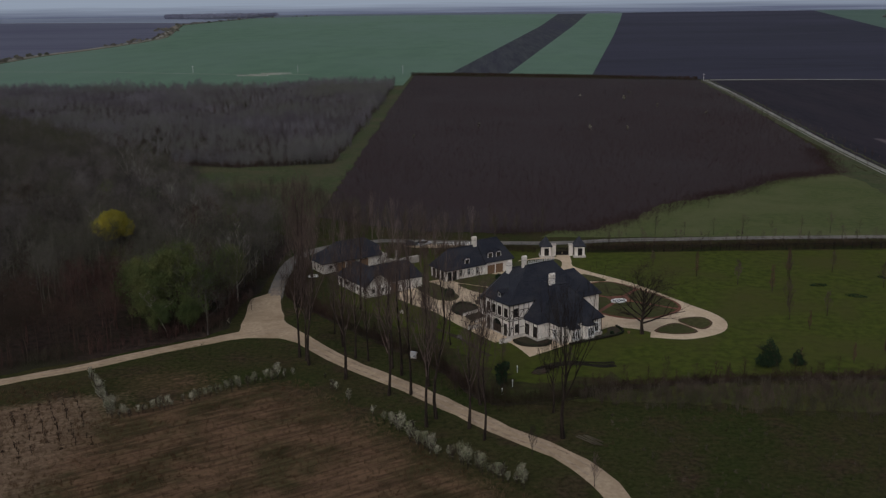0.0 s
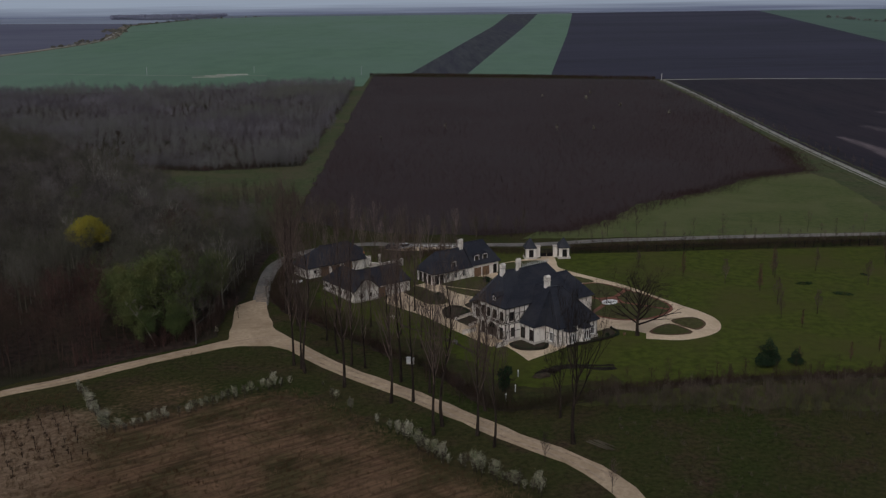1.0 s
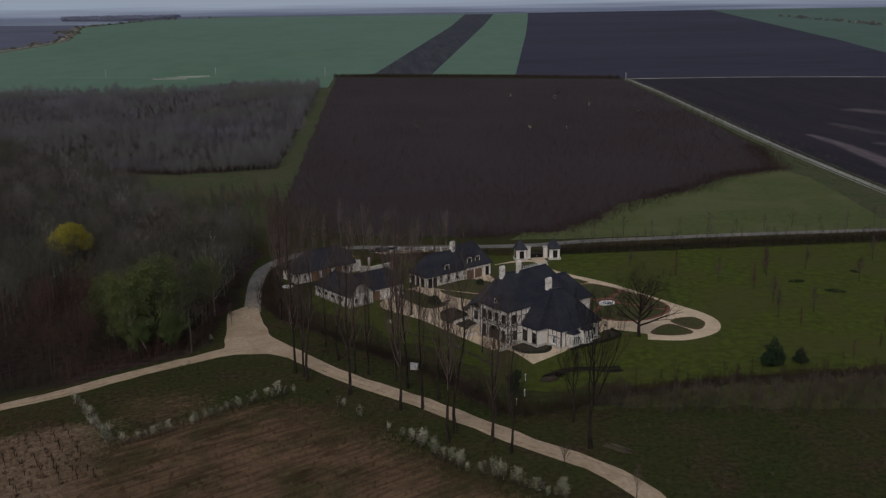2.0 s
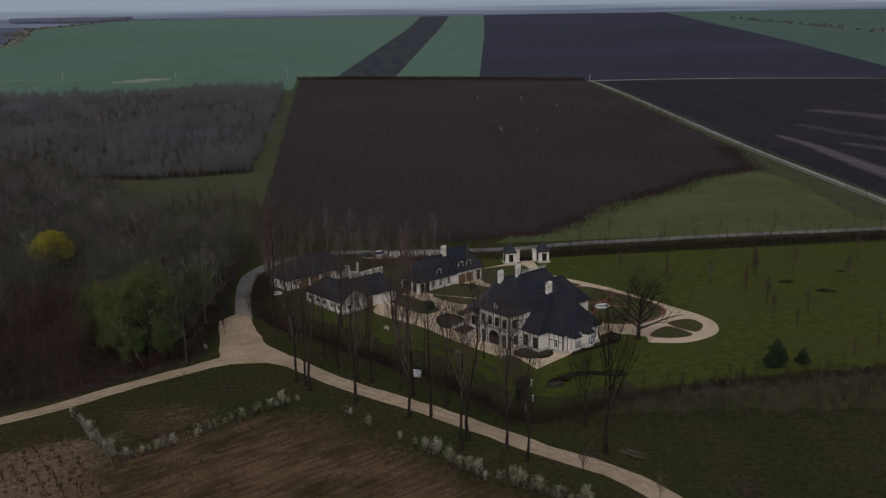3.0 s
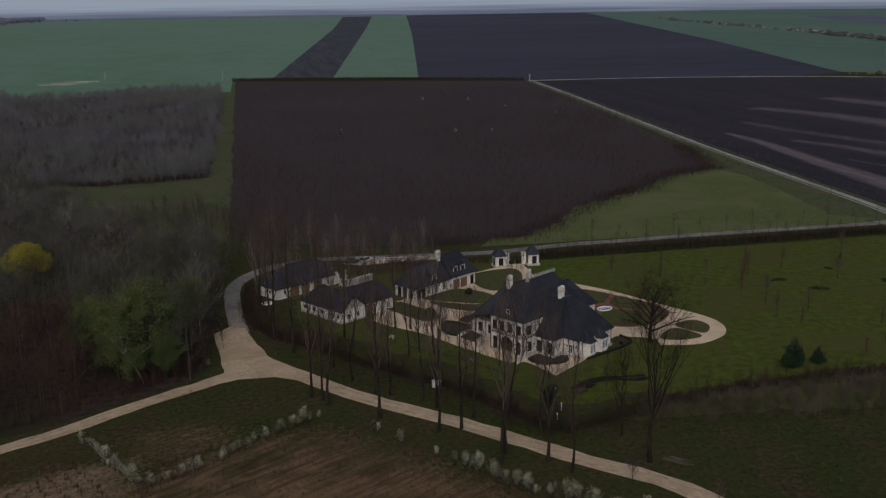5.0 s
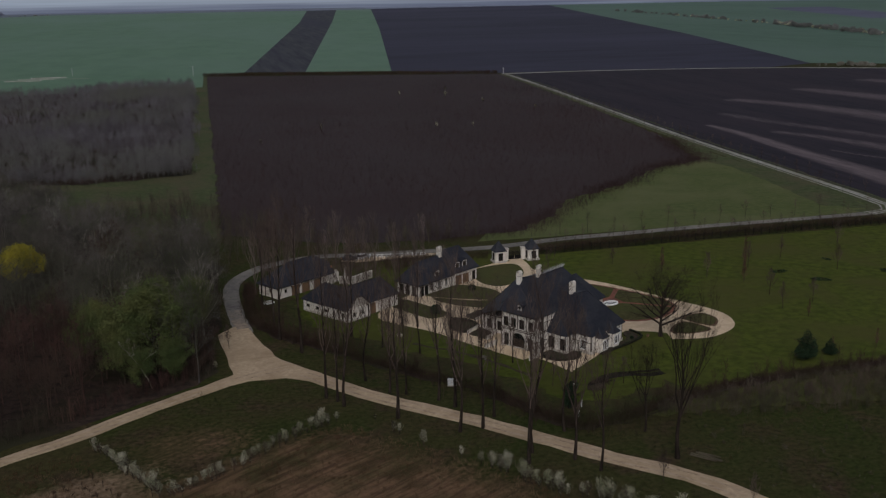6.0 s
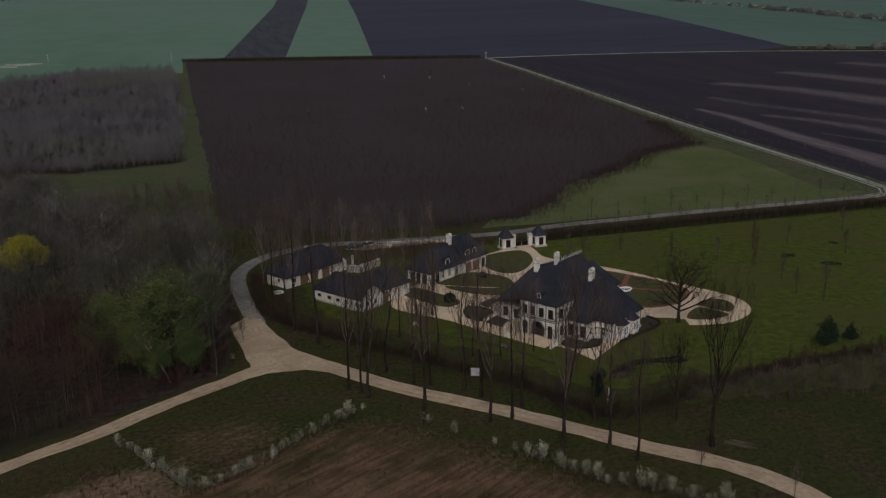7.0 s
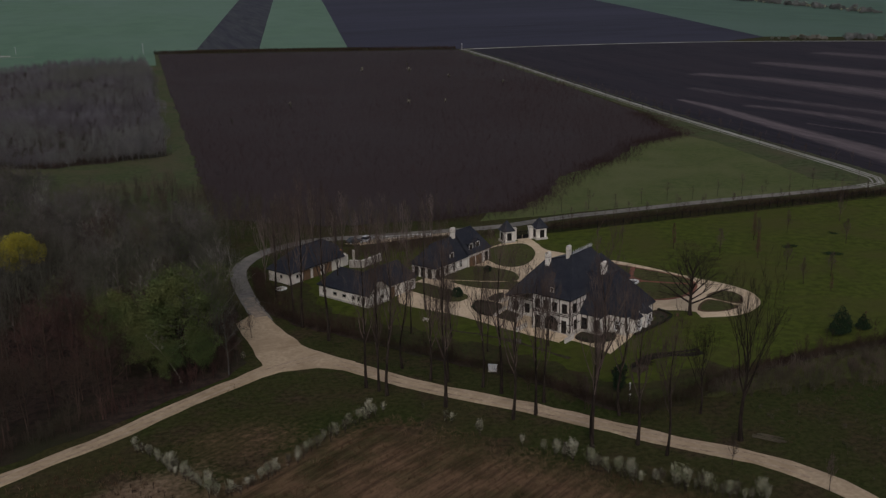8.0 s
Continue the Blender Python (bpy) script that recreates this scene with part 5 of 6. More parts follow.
car(pose(-25.6, 262.6, 0.1, 0, 0, 8), "carpaint", "dark parked car on the gravel strip")
car(pose(-22.2, 263.4, 0.1, 0, 0, 40), "silver", "silver parked car on the gravel strip")
rail = thing("rail_fence", Matrix(), "low white rail fence beside the grey road", "fence")
for k in range(13):
    x, y = -19.6 + 1.1 * k, 263.4 - 0.12 * k
    part("rail_post", boxes((x - 0.09, x + 0.09, y - 0.09, y + 0.09, 0.05, 1.15)), "white", rail)
for z in (0.5, 0.95):
    sh = Shape()
    sh.tube([(-19.7, 263.4, z), (-6.3, 261.95, z)], [0.07, 0.07], 4)
    part_mesh("rail", sh.mesh("rail"), "white", rail)

# ---- plants ----
rng = np.random.default_rng(7)


def place(kinds, spots):
    """The first spot of each kind takes the plant itself, the others copies."""
    used = set()
    for i, s in enumerate(spots):
        k = i % len(kinds)
        size = (s[2] if len(s) > 2 else 1.0)
        m = pose(s[0], s[1], 0.03, 0, 0, (i * 137) % 360)
        t = kinds[k] if k not in used else copy_thing(kinds[k], m)
        t.matrix_basis = m @ Matrix.Diagonal((size, size, size, 1))
        used.add(k)


POPLAR = dict(trunk_r=0.265, crown_from=0.32, limbs=16, limb_len=0.30, kids=(4, 3, 4), upright=1.3, spread=0.38, minr=0.0095, level=3)
poplars = [bare_tree("poplar", 11 + i, "tall leafless poplar with steep branches beside the dirt road", "poplar", "twig", group="poplars along the road", height=h, lean=ln, **POPLAR) for i, (h, ln) in enumerate(((25, 0.0), (23, 0.015), (27, -0.01), (21, 0.02), (24, -0.02)))]
place(poplars, [(-41.1, 176.8, 0.95), (-39.3, 175.2, 0.85), (-38, 173, 1), (-31.1, 166.1, 1.1), (-22.6, 158.5, 0.95), (-19, 158.8, 0.9), (-15.4, 146, 1), (-13.6, 148.8, 1.05), (-8.9, 145.6, 0.95), (-6.6, 141.2, 0.8),
                (-43.5, 199.6, 1.1), (-46.5, 208.1, 1.12), (-33.4, 182.4, 0.8), (-30.4, 176.6, 0.85), (-23.3, 171.2, 0.9), (-21.4, 168, 1.0), (-16, 162.5, 0.85), (-7.2, 154.3, 0.8), (-32.8, 206.4, 0.9), (-28, 175.2, 0.7),
                (-47.5, 216, 0.9), (-19.2, 208.4, 0.75), (-22.4, 209.4, 0.7), (-49, 228, 0.85), (-36.7, 224, 0.75),
                (-36.3, 190.5, 0.6), (-28.1, 198.2, 0.6), (-22.2, 193.2, 0.6), (-17.5, 185.1, 0.55), (-12.8, 183.8, 0.5), (-6.4, 184.4, 0.5)])
young_poplars = [bare_tree("young_poplar", 31 + i, "leafless young poplar with a fan of pale stems", "twig", "pale_twig", group="young poplars behind the ranges", height=h, trunk_r=0.13, crown_from=0.14, limbs=14, limb_len=0.44, kids=(3, 4), upright=1.6, spread=0.32, minr=0.012) for i, h in enumerate((13, 15, 11.5))]
place(young_poplars, [(-50, 240, 1.0), (-45, 251, 0.95), (-40, 256, 0.9), (-30, 255, 1.0), (-36, 262, 0.85), (-25, 238, 0.9), (-18, 240, 0.85), (-22, 245, 0.9), (-12, 247, 0.8), (-24, 252, 0.9), (-48, 238, 0.8), (-33, 250, 0.85), (-16, 252, 0.8), (-9, 252, 0.75), (-42, 246, 0.85), (-28, 248, 0.75)])
big = bare_tree("spreading_tree", 41, "tall leafless tree with several rising limbs by the scrub", "poplar", "poplar", height=24, trunk_r=0.36, crown_from=0.36, limbs=13, limb_len=0.46, kids=(4, 4, 4), upright=1.3, spread=0.36, fork=0.72, minr=0.010, level=3)
place([big], [(5.5, 142, 0.95), (4.7, 151.6, 0.55)])
oak = bare_tree("oak_tree", 52, "large leafless oak with wide crown beside the drive", "poplar", "poplar", height=15.5, trunk_r=0.40, crown_from=0.22, limbs=20, limb_len=0.56, kids=(4, 4, 4), upright=0.34, spread=0.54, fork=0.64, minr=0.010, level=3, fan=3.6)
place([oak], [(25.2, 190.2, 0.95)])

# small trees on the lawn and along the lanes
sap = [bare_tree("sapling", 60 + i, "slender young leafless tree on the lawn", "bark", "twig", group="young lawn trees", height=6 + i, trunk_r=0.07, crown_from=0.2, limbs=20, limb_len=0.27, kids=(4, 5), upright=1.0, spread=0.35, minr=0.009) for i in range(2)]
place(sap, [(52.8, 224.7), (66.1, 229.7, 0.9), (59.5, 208.7), (57, 199.5, 0.8), (65.4, 201.6, 0.9), (97.2, 240.1, 1.1), (85, 222, 1.0), (78, 235, 0.8), (36, 241, 0.7), (90, 205), (107, 226), (-56.6, 205.5, 0.7), (0.5, 136.2, 0.75), (8.5, 126.5, 0.7), (-11.2, 158.2, 0.9), (-3, 172, 0.8), (9, 170, 0.8)])
red = [bare_tree("russet_sapling", 70, "young tree with russet twigs on the lawn", "bark", "leaf_red", group="russet lawn trees", height=6.5, trunk_r=0.06, crown_from=0.08, limbs=26, limb_len=0.18, kids=(5, 6), upright=1.1, spread=0.4, minr=0.009)]
place(red, [(44.8, 232, 0.95), (59, 218.9, 1.0), (59.1, 193.2, 0.6), (60.9, 174, 0.6), (68.4, 178.9, 0.5), (66.5, 232, 1.1), (51.0, 173, 0.55), (75, 190, 0.6)])
lane_tree = [bare_tree("lane_sapling", 75, "small leafless tree planted along the road", "bark", "twig", group="roadside saplings", height=4.5, trunk_r=0.05, crown_from=0.3, limbs=9, limb_len=0.32, kids=(3, 3), upright=0.9, spread=0.4, minr=0.010)]
spots = [(26 + 8.2 * k, 274 + 0.035 * 8.2 * k, 0.8 + 0.2 * ((k * 7) % 3)) for k in range(14)] + [(28 + 9 * k, 264.3 + 0.02 * 9 * k, 0.7 + 0.15 * ((k * 5) % 3)) for k in range(12)]
spots += [(139.5 + 0.5 * k, 300 + 14 * k, 0.9 + 0.2 * ((k * 3) % 2)) for k in range(26)] + [(146.5 + 0.3 * k, 290 + 8.5 * k, 0.75 + 0.1 * ((k * 7) % 4)) for k in range(46)]
spots += [(23 + 3.1 * k + (k * 37 % 10) * 0.15, 257.4 + 0.03 * k, 0.75 + 0.1 * ((k * 7) % 5)) for k in range(34)]
place(lane_tree, spots)

# evergreens
pine = leafy_tree("pine", 81, "dark evergreen pine on the lawn", [(0, 0, 1.6, 1.9, 1.8, 1.3), (0.3, 0.1, 3.2, 1.3, 1.3, 1.1), (0.1, 0, 4.5, 0.7, 0.7, 0.8), (-1.2, -0.4, 1.3, 1.3, 1.3, 0.8), (1.3, 0.6, 1.5, 1.2, 1.2, 0.8), (-0.8, 0.5, 3.4, 0.7, 0.7, 0.5), (0.9, -0.5, 2.6, 0.9, 0.9, 0.6)], 4600, 0.115, "leaf_dark", 0.12, 4.6)
place([pine], [(44.9, 171.9, 1.05), (50.4, 172.6, 0.62)])
ball = leafy_tree("clipped_bush", 82, "round clipped dark green bush", [(0, 0, 0.9, 1.1, 1.1, 0.95)], 1800, 0.12, "leaf_dark", 0.06, 1.2, category="bush")
place([ball], [(-13.9, 215.3, 1.1), (-2.4, 229.5, 0.8), (19.2, 190.2, 0.35)])
ivy = leafy_tree("ivy_stump", 83, "dark ivy-clad tree stump by the hedge", [(0, 0, 1.8, 0.9, 0.8, 1.6), (0.5, 0.2, 3.2, 0.8, 0.7, 0.8), (-0.4, 0.1, 2.8, 0.6, 0.6, 1.0)], 1500, 0.14, "leaf_dark", 0.3, 4.0, category="bush")
place([ivy], [(-3.4, 162.6, 1.15)])

# green and yellow trees at the wood's edge
def feathery_tree(name, seed, label, height, trunk_r, leaves, size, leaf, spread=0.55, droop=0.25, bark="bark"):
    """A tree in first leaf: the leaves hang in loose sprays along its branches."""
    g = np.random.default_rng(seed)
    ob = thing(name, Matrix(), label, "tree")
    trunk, crown = tree_shapes(seed, height=height, trunk_r=trunk_r, crown_from=0.16, limbs=22, limb_len=0.40, kids=(5, 6), upright=0.75, spread=spread, fork=0.8)
    part_mesh("trunk", trunk.mesh("trunk"), bark, ob)
    part_mesh("branchwork", crown.mesh("branchwork"), bark, ob)
    V, _ = crown.arrays()
    C = V[g.integers(0, len(V), leaves)] + g.normal(size=(leaves, 3)) * 0.34
    C[:, 2] -= droop * g.uniform(0, 1, leaves) * 2
    sh = Shape()
    sh.leaves(C, size, g)
    part_mesh("crown", sh.mesh("crown"), leaf, ob)
    return ob


willow = feathery_tree("willow", 91, "broad willow with fresh green leaves at the wood's edge", 14, 0.26, 56000, 0.105, "leaf_green", spread=0.60)
place([willow], [(-69.6, 196.2, 1.25), (-66.2, 193.6, 0.55), (-74.6, 192.6, 0.8), (-79, 199.5, 0.95)])
spray_willow = feathery_tree("willow", 97, "thin willow with dull green leaves at the wood's edge", 12, 0.2, 26000, 0.095, "leaf_green", spread=0.5, droop=0.5)
place([spray_willow], [(-66.0, 190.6, 0.55), (-71.4, 188.6, 0.6), (-67, 206, 0.9), (-63.5, 214, 1.05), (-83, 205, 0.8)])
yellow = leafy_tree("yellow_tree", 92, "round yellow-green tree in full leaf", [(0, 0, 10.8, 3.2, 3.2, 2.6), (2.6, 0.6, 9.4, 2.2, 2.2, 2.0), (-2.6, -0.4, 9.6, 2.2, 2.2, 2.0), (0.6, -0.4, 12.2, 1.8, 1.8, 1.3), (-1, 0.4, 8, 2.4, 2.4, 1.8)], 14000, 0.125, "leaf_yellow", 0.28, 11)
place([yellow], [(-99, 241, 1.12)])
half = leafy_tree("budding_tree", 93, "tree with thin fresh leaves at the wood's edge", [(0, 0, 8, 3.2, 3.2, 4.0), (1.6, 0.5, 11, 2.4, 2.4, 2.6), (-1.8, 0, 5.4, 2.4, 2.4, 2.6)], 2200, 0.13, "leaf_green", 0.22, 13, "forest", limbs=16)
place([half], [(-62.6, 210, 1.0), (-82, 212, 0.8), (-68, 240, 0.9), (-112, 262, 0.9), (-76, 270, 0.8), (-92, 222, 0.8), (-104, 285, 0.9), (-70, 224, 0.8), (-124, 300, 0.9)])
pale = bare_tree("pale_tree", 95, "pale-barked leafless tree at the wood's edge", "birch", "birch", height=15, trunk_r=0.22, crown_from=0.25, limbs=12, limb_len=0.45, kids=(4, 4), upright=0.9, spread=0.42, minr=0.014)
place([pale], [(-61.2, 212.6, 0.95), (-99, 290, 0.9), (-118, 318, 0.9), (-84, 262, 0.8), (-80, 232, 0.8), (-106, 248, 0.8), (-74, 215, 0.8), (-92, 270, 0.7), (-130, 340, 0.9)])


leaning = bare_tree("leaning_tree", 96, "pale leaning trunk among the willow leaves", "birch", "birch", height=8, trunk_r=0.14, crown_from=0.5, limbs=6, limb_len=0.3, kids=(3, 3), upright=0.6, spread=0.5, lean=-0.5, minr=0.014)
place([leaning], [(-69.6, 188.6, 1.15)])


# the wood
def tree_arrays(seed, **kw):
    t, c = tree_shapes(seed, **kw)
    (V, F), (W, G) = t.arrays(), c.arrays()
    return np.concatenate([V, W]), np.concatenate([F, G + len(V)])


def along(pts, n, jitter):
    """Places strewn along a line."""
    out = []
    for (x0, y0), (x1, y1) in zip(pts, pts[1:]):
        for _ in range(n):
            t = rng.uniform()
            out.append((x0 + (x1 - x0) * t + rng.normal() * jitter, y0 + (y1 - y0) * t + rng.normal() * jitter, 0))
    return np.array(out)


def seen_from_road(P, slope):
    """Leaves out what lies far to the west, beyond all sight."""
    return P[P[:, 0] > -62 - slope * (P[:, 1] - 60)]


forest_kinds = [tree_arrays(100 + i, height=h, trunk_r=0.14, crown_from=0.34, limbs=16, limb_len=0.36, kids=(5, 5), upright=0.55, spread=0.6, minr=0.014) for i, h in enumerate((13, 15, 11, 14))]
P = seen_from_road(fill(FOREST, 4.3, rng, 1.0), 0.60)
P = P[(np.hypot(P[:, 0] + 71.5, P[:, 1] - 192) > 5) & (np.hypot(P[:, 0] + 98, P[:, 1] - 237) > 6) & ~((np.abs(P[:, 0] + 71) < 9) & (P[:, 1] < 192))]
low = P[:, 1] > 262 + 0.5 * (-60 - P[:, 0])
mood = np.array([noise.noise((x * 0.03, y * 0.03, 3.0)) for x, y, _ in P]) + 0.25 * rng.normal(size=len(P))
front = (P[:, 1] - 172 - 0.62 * (P[:, 0] + 97) < 34) & (P[:, 0] < -68)
ruddy = front | (mood > 0.30)
stuff("bare_wood", forest_kinds, P[~ruddy & ~low], (0.55, 1.2), rng, "forest", "dense leafless grey-brown wood beside the road", "woodland")
stuff("reddish_wood", forest_kinds, P[ruddy & ~low], (0.5, 1.0), rng, "forest_red", "leafless reddish-brown wood beside the road", "woodland")
stuff("low_wood", forest_kinds, P[low], (0.5, 0.9), rng, "forest", "low leafless wood before the clearing", "woodland")
sh = Shape()
k = rng.choice(np.flatnonzero(~front), 120)
cl = np.repeat(P[k], 160, 0) + rng.normal(size=(120 * 160, 3)) * np.array((1.7, 1.7, 1.6)) + np.array((0, 0, 9.0))
sh.leaves(cl, 0.08, rng)
edge = np.flatnonzero((P[:, 0] > -84) & (P[:, 1] > 196))
k = rng.choice(edge, 150)
sh.leaves(np.repeat(P[k], 190, 0) + rng.normal(size=(150 * 190, 3)) * np.array((1.7, 1.7, 2.4)) + np.array((0, 0, 7.5)), 0.08, rng)
tagged(part_mesh("budding_leaves", sh.mesh("budding_leaves"), "leaf_green"), "thin first leaves in the wood's crowns", "leaves", kind="stuff")
young_kinds = [tree_arrays(120 + i, height=h, trunk_r=0.05, crown_from=0.10, limbs=24, limb_len=0.36, kids=(5, 2), upright=0.8, spread=0.55, minr=0.017, level=1) for i, h in enumerate((7, 6, 8))]
P = seen_from_road(np.concatenate([fill(ragged(YOUNG, 7.0, 6), 3.3, rng, 1.9), along([(-72, 404), (-104, 398), (-130, 402)], 60, 4), along([(-69, 404), (-71, 500), (-72, 656), (-76, 800)], 40, 2.0)]), 0.56)
lump = np.array([noise.noise((x * 0.022, y * 0.011, 5.0)) + 0.5 * noise.noise((x * 0.07, y * 0.04, 2.0)) for x, y, _ in P])
stuff("young_wood", young_kinds, P, (0.6, 1.1), rng, "young", "young leafless grey wood behind the clearing", "woodland", sizes=np.clip(0.9 + 0.55 * lump, 0.5, 1.3))
P = along([(-66, 405), (-104, 395), (-128, 398)], 150, 2.2)
stuff("wood_margin", young_kinds, P, (0.12, 0.34), rng, "forest_red", "low dark brush at the foot of the young wood", "scrub")

# the plantation
stem_kinds = [tree_arrays(140 + i, height=h, trunk_r=0.03, crown_from=0.12, limbs=9, limb_len=0.5, kids=(2, 2), upright=0.8, spread=0.6, minr=0.017, level=0) for i, h in enumerate((2.0, 2.5, 1.6))]
P = fill(ragged(BROWN, 2.0, 5), 2.4, rng, 2.0)
# greyer stems take over further off, the boundary broken up by noise
far_stems = P[:, 1] + 95 * rng.normal(size=len(P)) > 530 + 120 * np.array([noise.noise((x * 0.012, 0.0, 4.0)) for x in P[:, 0]])
lump = 1 + 0.5 * np.array([noise.noise((x * 0.03, y * 0.012, 8.0)) for x, y, _ in P])
stuff("plantation", stem_kinds, P[~far_stems], (0.45, 1.0), rng, "stem", "dark reddish-brown plantation of low bare saplings", "plantation", sizes=lump[~far_stems])
stuff("plantation", stem_kinds, P[far_stems], (0.45, 1.0), rng, "stem_grey", "grey-brown plantation of low bare saplings", "plantation", sizes=lump[far_stems])
rimline = along([(139, 432), (133, 404), (127, 374), (114, 368), (102, 362), (82, 339), (66, 327), (39, 296), (24, 281), (-3, 278)], 600, 3.0)
stuff("plantation_edge", stem_kinds, rimline, (0.3, 0.8), rng, "stem", "thinning brown saplings at the meadow's edge", "plantation")
BRUSH = [(-60, 266), (-40, 275), (-15, 273), (2, 274), (14, 277), (-6, 284), (-34, 290), (-56, 320), (-68, 345), (-100, 330), (-88, 296), (-66, 280)]
brush_kinds = [tree_arrays(150 + i, height=h, trunk_r=0.07, crown_from=0.12, limbs=14, limb_len=0.42, kids=(3, 3), upright=1.1, spread=0.42, minr=0.018, level=1) for i, h in enumerate((4.5, 6))]
stuff("brush", brush_kinds, fill(BRUSH, 3.1, rng, 1.5), (0.5, 1.35), rng, "brush", "brown leafless brush round the grey road", "scrub")
sh = Shape()
twig_bank(sh, rng, [(-66, 886), (60, 850), (168, 808)], 5, 3.2, 14, r=0.13, length=(1.2, 2.4))
tagged(part_mesh("far_hedgerow", sh.mesh("far_hedgerow"), "hedge"), "dark far hedgerow behind the plantation", "hedge", kind="stuff")

P = along([(-97, 169.6), (-84, 177), (-70.5, 187.4), (-63, 192.6), (-60.4, 199), (-61, 213), (-59.6, 240)], 60, 1.1)
stuff("undergrowth", brush_kinds, P, (0.25, 0.6), rng, "forest_red", "reddish undergrowth at the wood's edge", "scrub")

# hedges round the estate
HEDGE_LINE = [(-51.4, 246), (-51.8, 232), (-51.2, 220), (-47.4, 211.5), (-42.3, 205), (-37.3, 199), (-30, 189.7), (-22, 180.4), (-17.2, 175.4), (-12.5, 168.2), (-8.5, 160.8), (-5.6, 156.8), (-2.6, 155), (3, 156.2), (10, 158.9), (17.4, 162), (29.6, 164.8), (50, 166.8), (90, 167.5), (130, 167)]
strip("hedge_floor", HEDGE_LINE, 2.4, "litter", 0.065, "brown leaf litter under the hedge", "ground", rough=1.1, step=1.6)
sheet("scrub_floor", ragged([(6, 157), (16, 160.5), (30, 163), (50, 164.5), (115, 165), (115, 152), (60, 151), (36, 154), (18, 156.5), (10, 156)], 2.6, 1.6), "olive", 0.055, "brown litter under the scrub", "ground")
FRONT_HEDGE = [tuple(p) for p in smooth_line(HEDGE_LINE, 4)]
sh = Shape()
for p, q in zip(FRONT_HEDGE, FRONT_HEDGE[1:]):
    twig_bank(sh, rng, [p, q], 1.6 + 1.1 * rng.uniform(), 1.2 + 0.9 * rng.uniform(), 62, r=0.02)
tagged(part_mesh("front_hedge", sh.mesh("front_hedge"), "hedge"), "brown leafless hedge round the estate", "hedge", kind="stuff")
stuff("hedge_thicket", brush_kinds, along([(-50.5, 240), (-49.8, 228), (-48, 219), (-44.5, 210), (-39, 202.5), (-33, 196)], 46, 1.7), (0.18, 0.5), rng, "hedge", "dense brown thicket beside the stable range", "scrub")
M["beech"] = mat("brown_beech_twigs", (0.062, 0.040, 0.030), (0.112, 0.074, 0.055), 0.4, c=(0.080, 0.060, 0.040), big=0.1)
stuff("beech_thicket", brush_kinds, along([(-31, 253), (-23, 252), (-15, 251), (-7, 254)], 60, 1.6), (0.3, 0.62), rng, "beech", "brown beech thicket behind the courtyard", "scrub")
hp = np.array([(p[0], p[1], 0) for p in FRONT_HEDGE])
P = np.repeat(hp, 4, 0) + rng.normal(size=(len(hp) * 4, 3)) * np.array((1.3, 1.3, 0))
stuff("hedge_brush", brush_kinds, P, (0.25, 0.7), rng, "hedge", "brown brush growing out of the hedge", "scrub")
sh = Shape()
twig_bank(sh, rng, [(21.5, 257.5), (60, 260.5), (100, 262), (131, 262.5)], 3.0, 2.5, 60, r=0.03)
twig_bank(sh, rng, [(8.6, 256), (-2, 258), (-18, 258)], 3.0, 2.2, 50, r=0.03)
tagged(part_mesh("back_hedge", sh.mesh("back_hedge"), "hedge"), "dark leafless hedge along the grey road", "hedge", kind="stuff")

patch = leafy_tree("low_bush", 84, "flat dark green bush in the lawn", [(0, 0, 0.12, 1.7, 1.1, 0.16), (1.1, 0.4, 0.1, 1.0, 0.8, 0.12)], 420, 0.09, "leaf_dark", 0.04, 0.4, category="bush")
place([patch], [(70.9, 224, 1.2), (76.9, 215.5, 1.3), (88, 231, 0.8), (95, 218, 1.0)])

# scrub outside the hedge
VERGE_BRUSH = [(-50, 214), (-45.5, 206), (-38.5, 197), (-30, 187), (-22, 178), (-14, 166.5), (-8.5, 157.5), (-2.6, 153.5), (6, 156), (9, 151), (2, 147), (-8, 155), (-18, 165), (-27, 174.5), (-36, 185), (-43, 196)]
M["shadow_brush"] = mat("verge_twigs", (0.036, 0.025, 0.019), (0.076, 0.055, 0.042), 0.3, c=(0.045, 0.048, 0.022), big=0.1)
stuff("verge_brush", brush_kinds, np.concatenate([fill(VERGE_BRUSH, 4.2, rng, 1.9), along(HEDGE_LINE[1:15], 14, 1.4), along([(-12, 167), (-6, 157), (0, 154), (8, 157)], 45, 1.6)]), (0.12, 0.5), rng, "shadow_brush", "low brown brush between the hedge and the dirt road", "scrub")
SCRUB = [(8, 157), (16, 160.5), (30, 163), (50, 164.5), (110, 165), (110, 150), (60, 147), (36, 150), (18, 153)]
def spray(seed, n, h):
    """A thicket of thin upright stems with side twigs."""
    g = np.random.default_rng(seed)
    sh = Shape()
    for _ in range(n):
        a = np.array((g.normal() * 0.45, g.normal() * 0.45, -0.05))
        w = np.array((g.normal() * 0.16, g.normal() * 0.16, 1.0)) * h * g.uniform(0.5, 1.0)
        sh.tube([a, a + w * 0.5 + g.normal(size=3) * 0.06, a + w], [0.022, 0.016, 0.008], 3)
        for _ in range(5):
            b = a + w * g.uniform(0.25, 0.95)
            sh.tube([b, b + np.array((g.normal() * 0.3, g.normal() * 0.3, g.uniform(0.2, 0.7)))], [0.012, 0.007], 3)
    return sh.arrays()


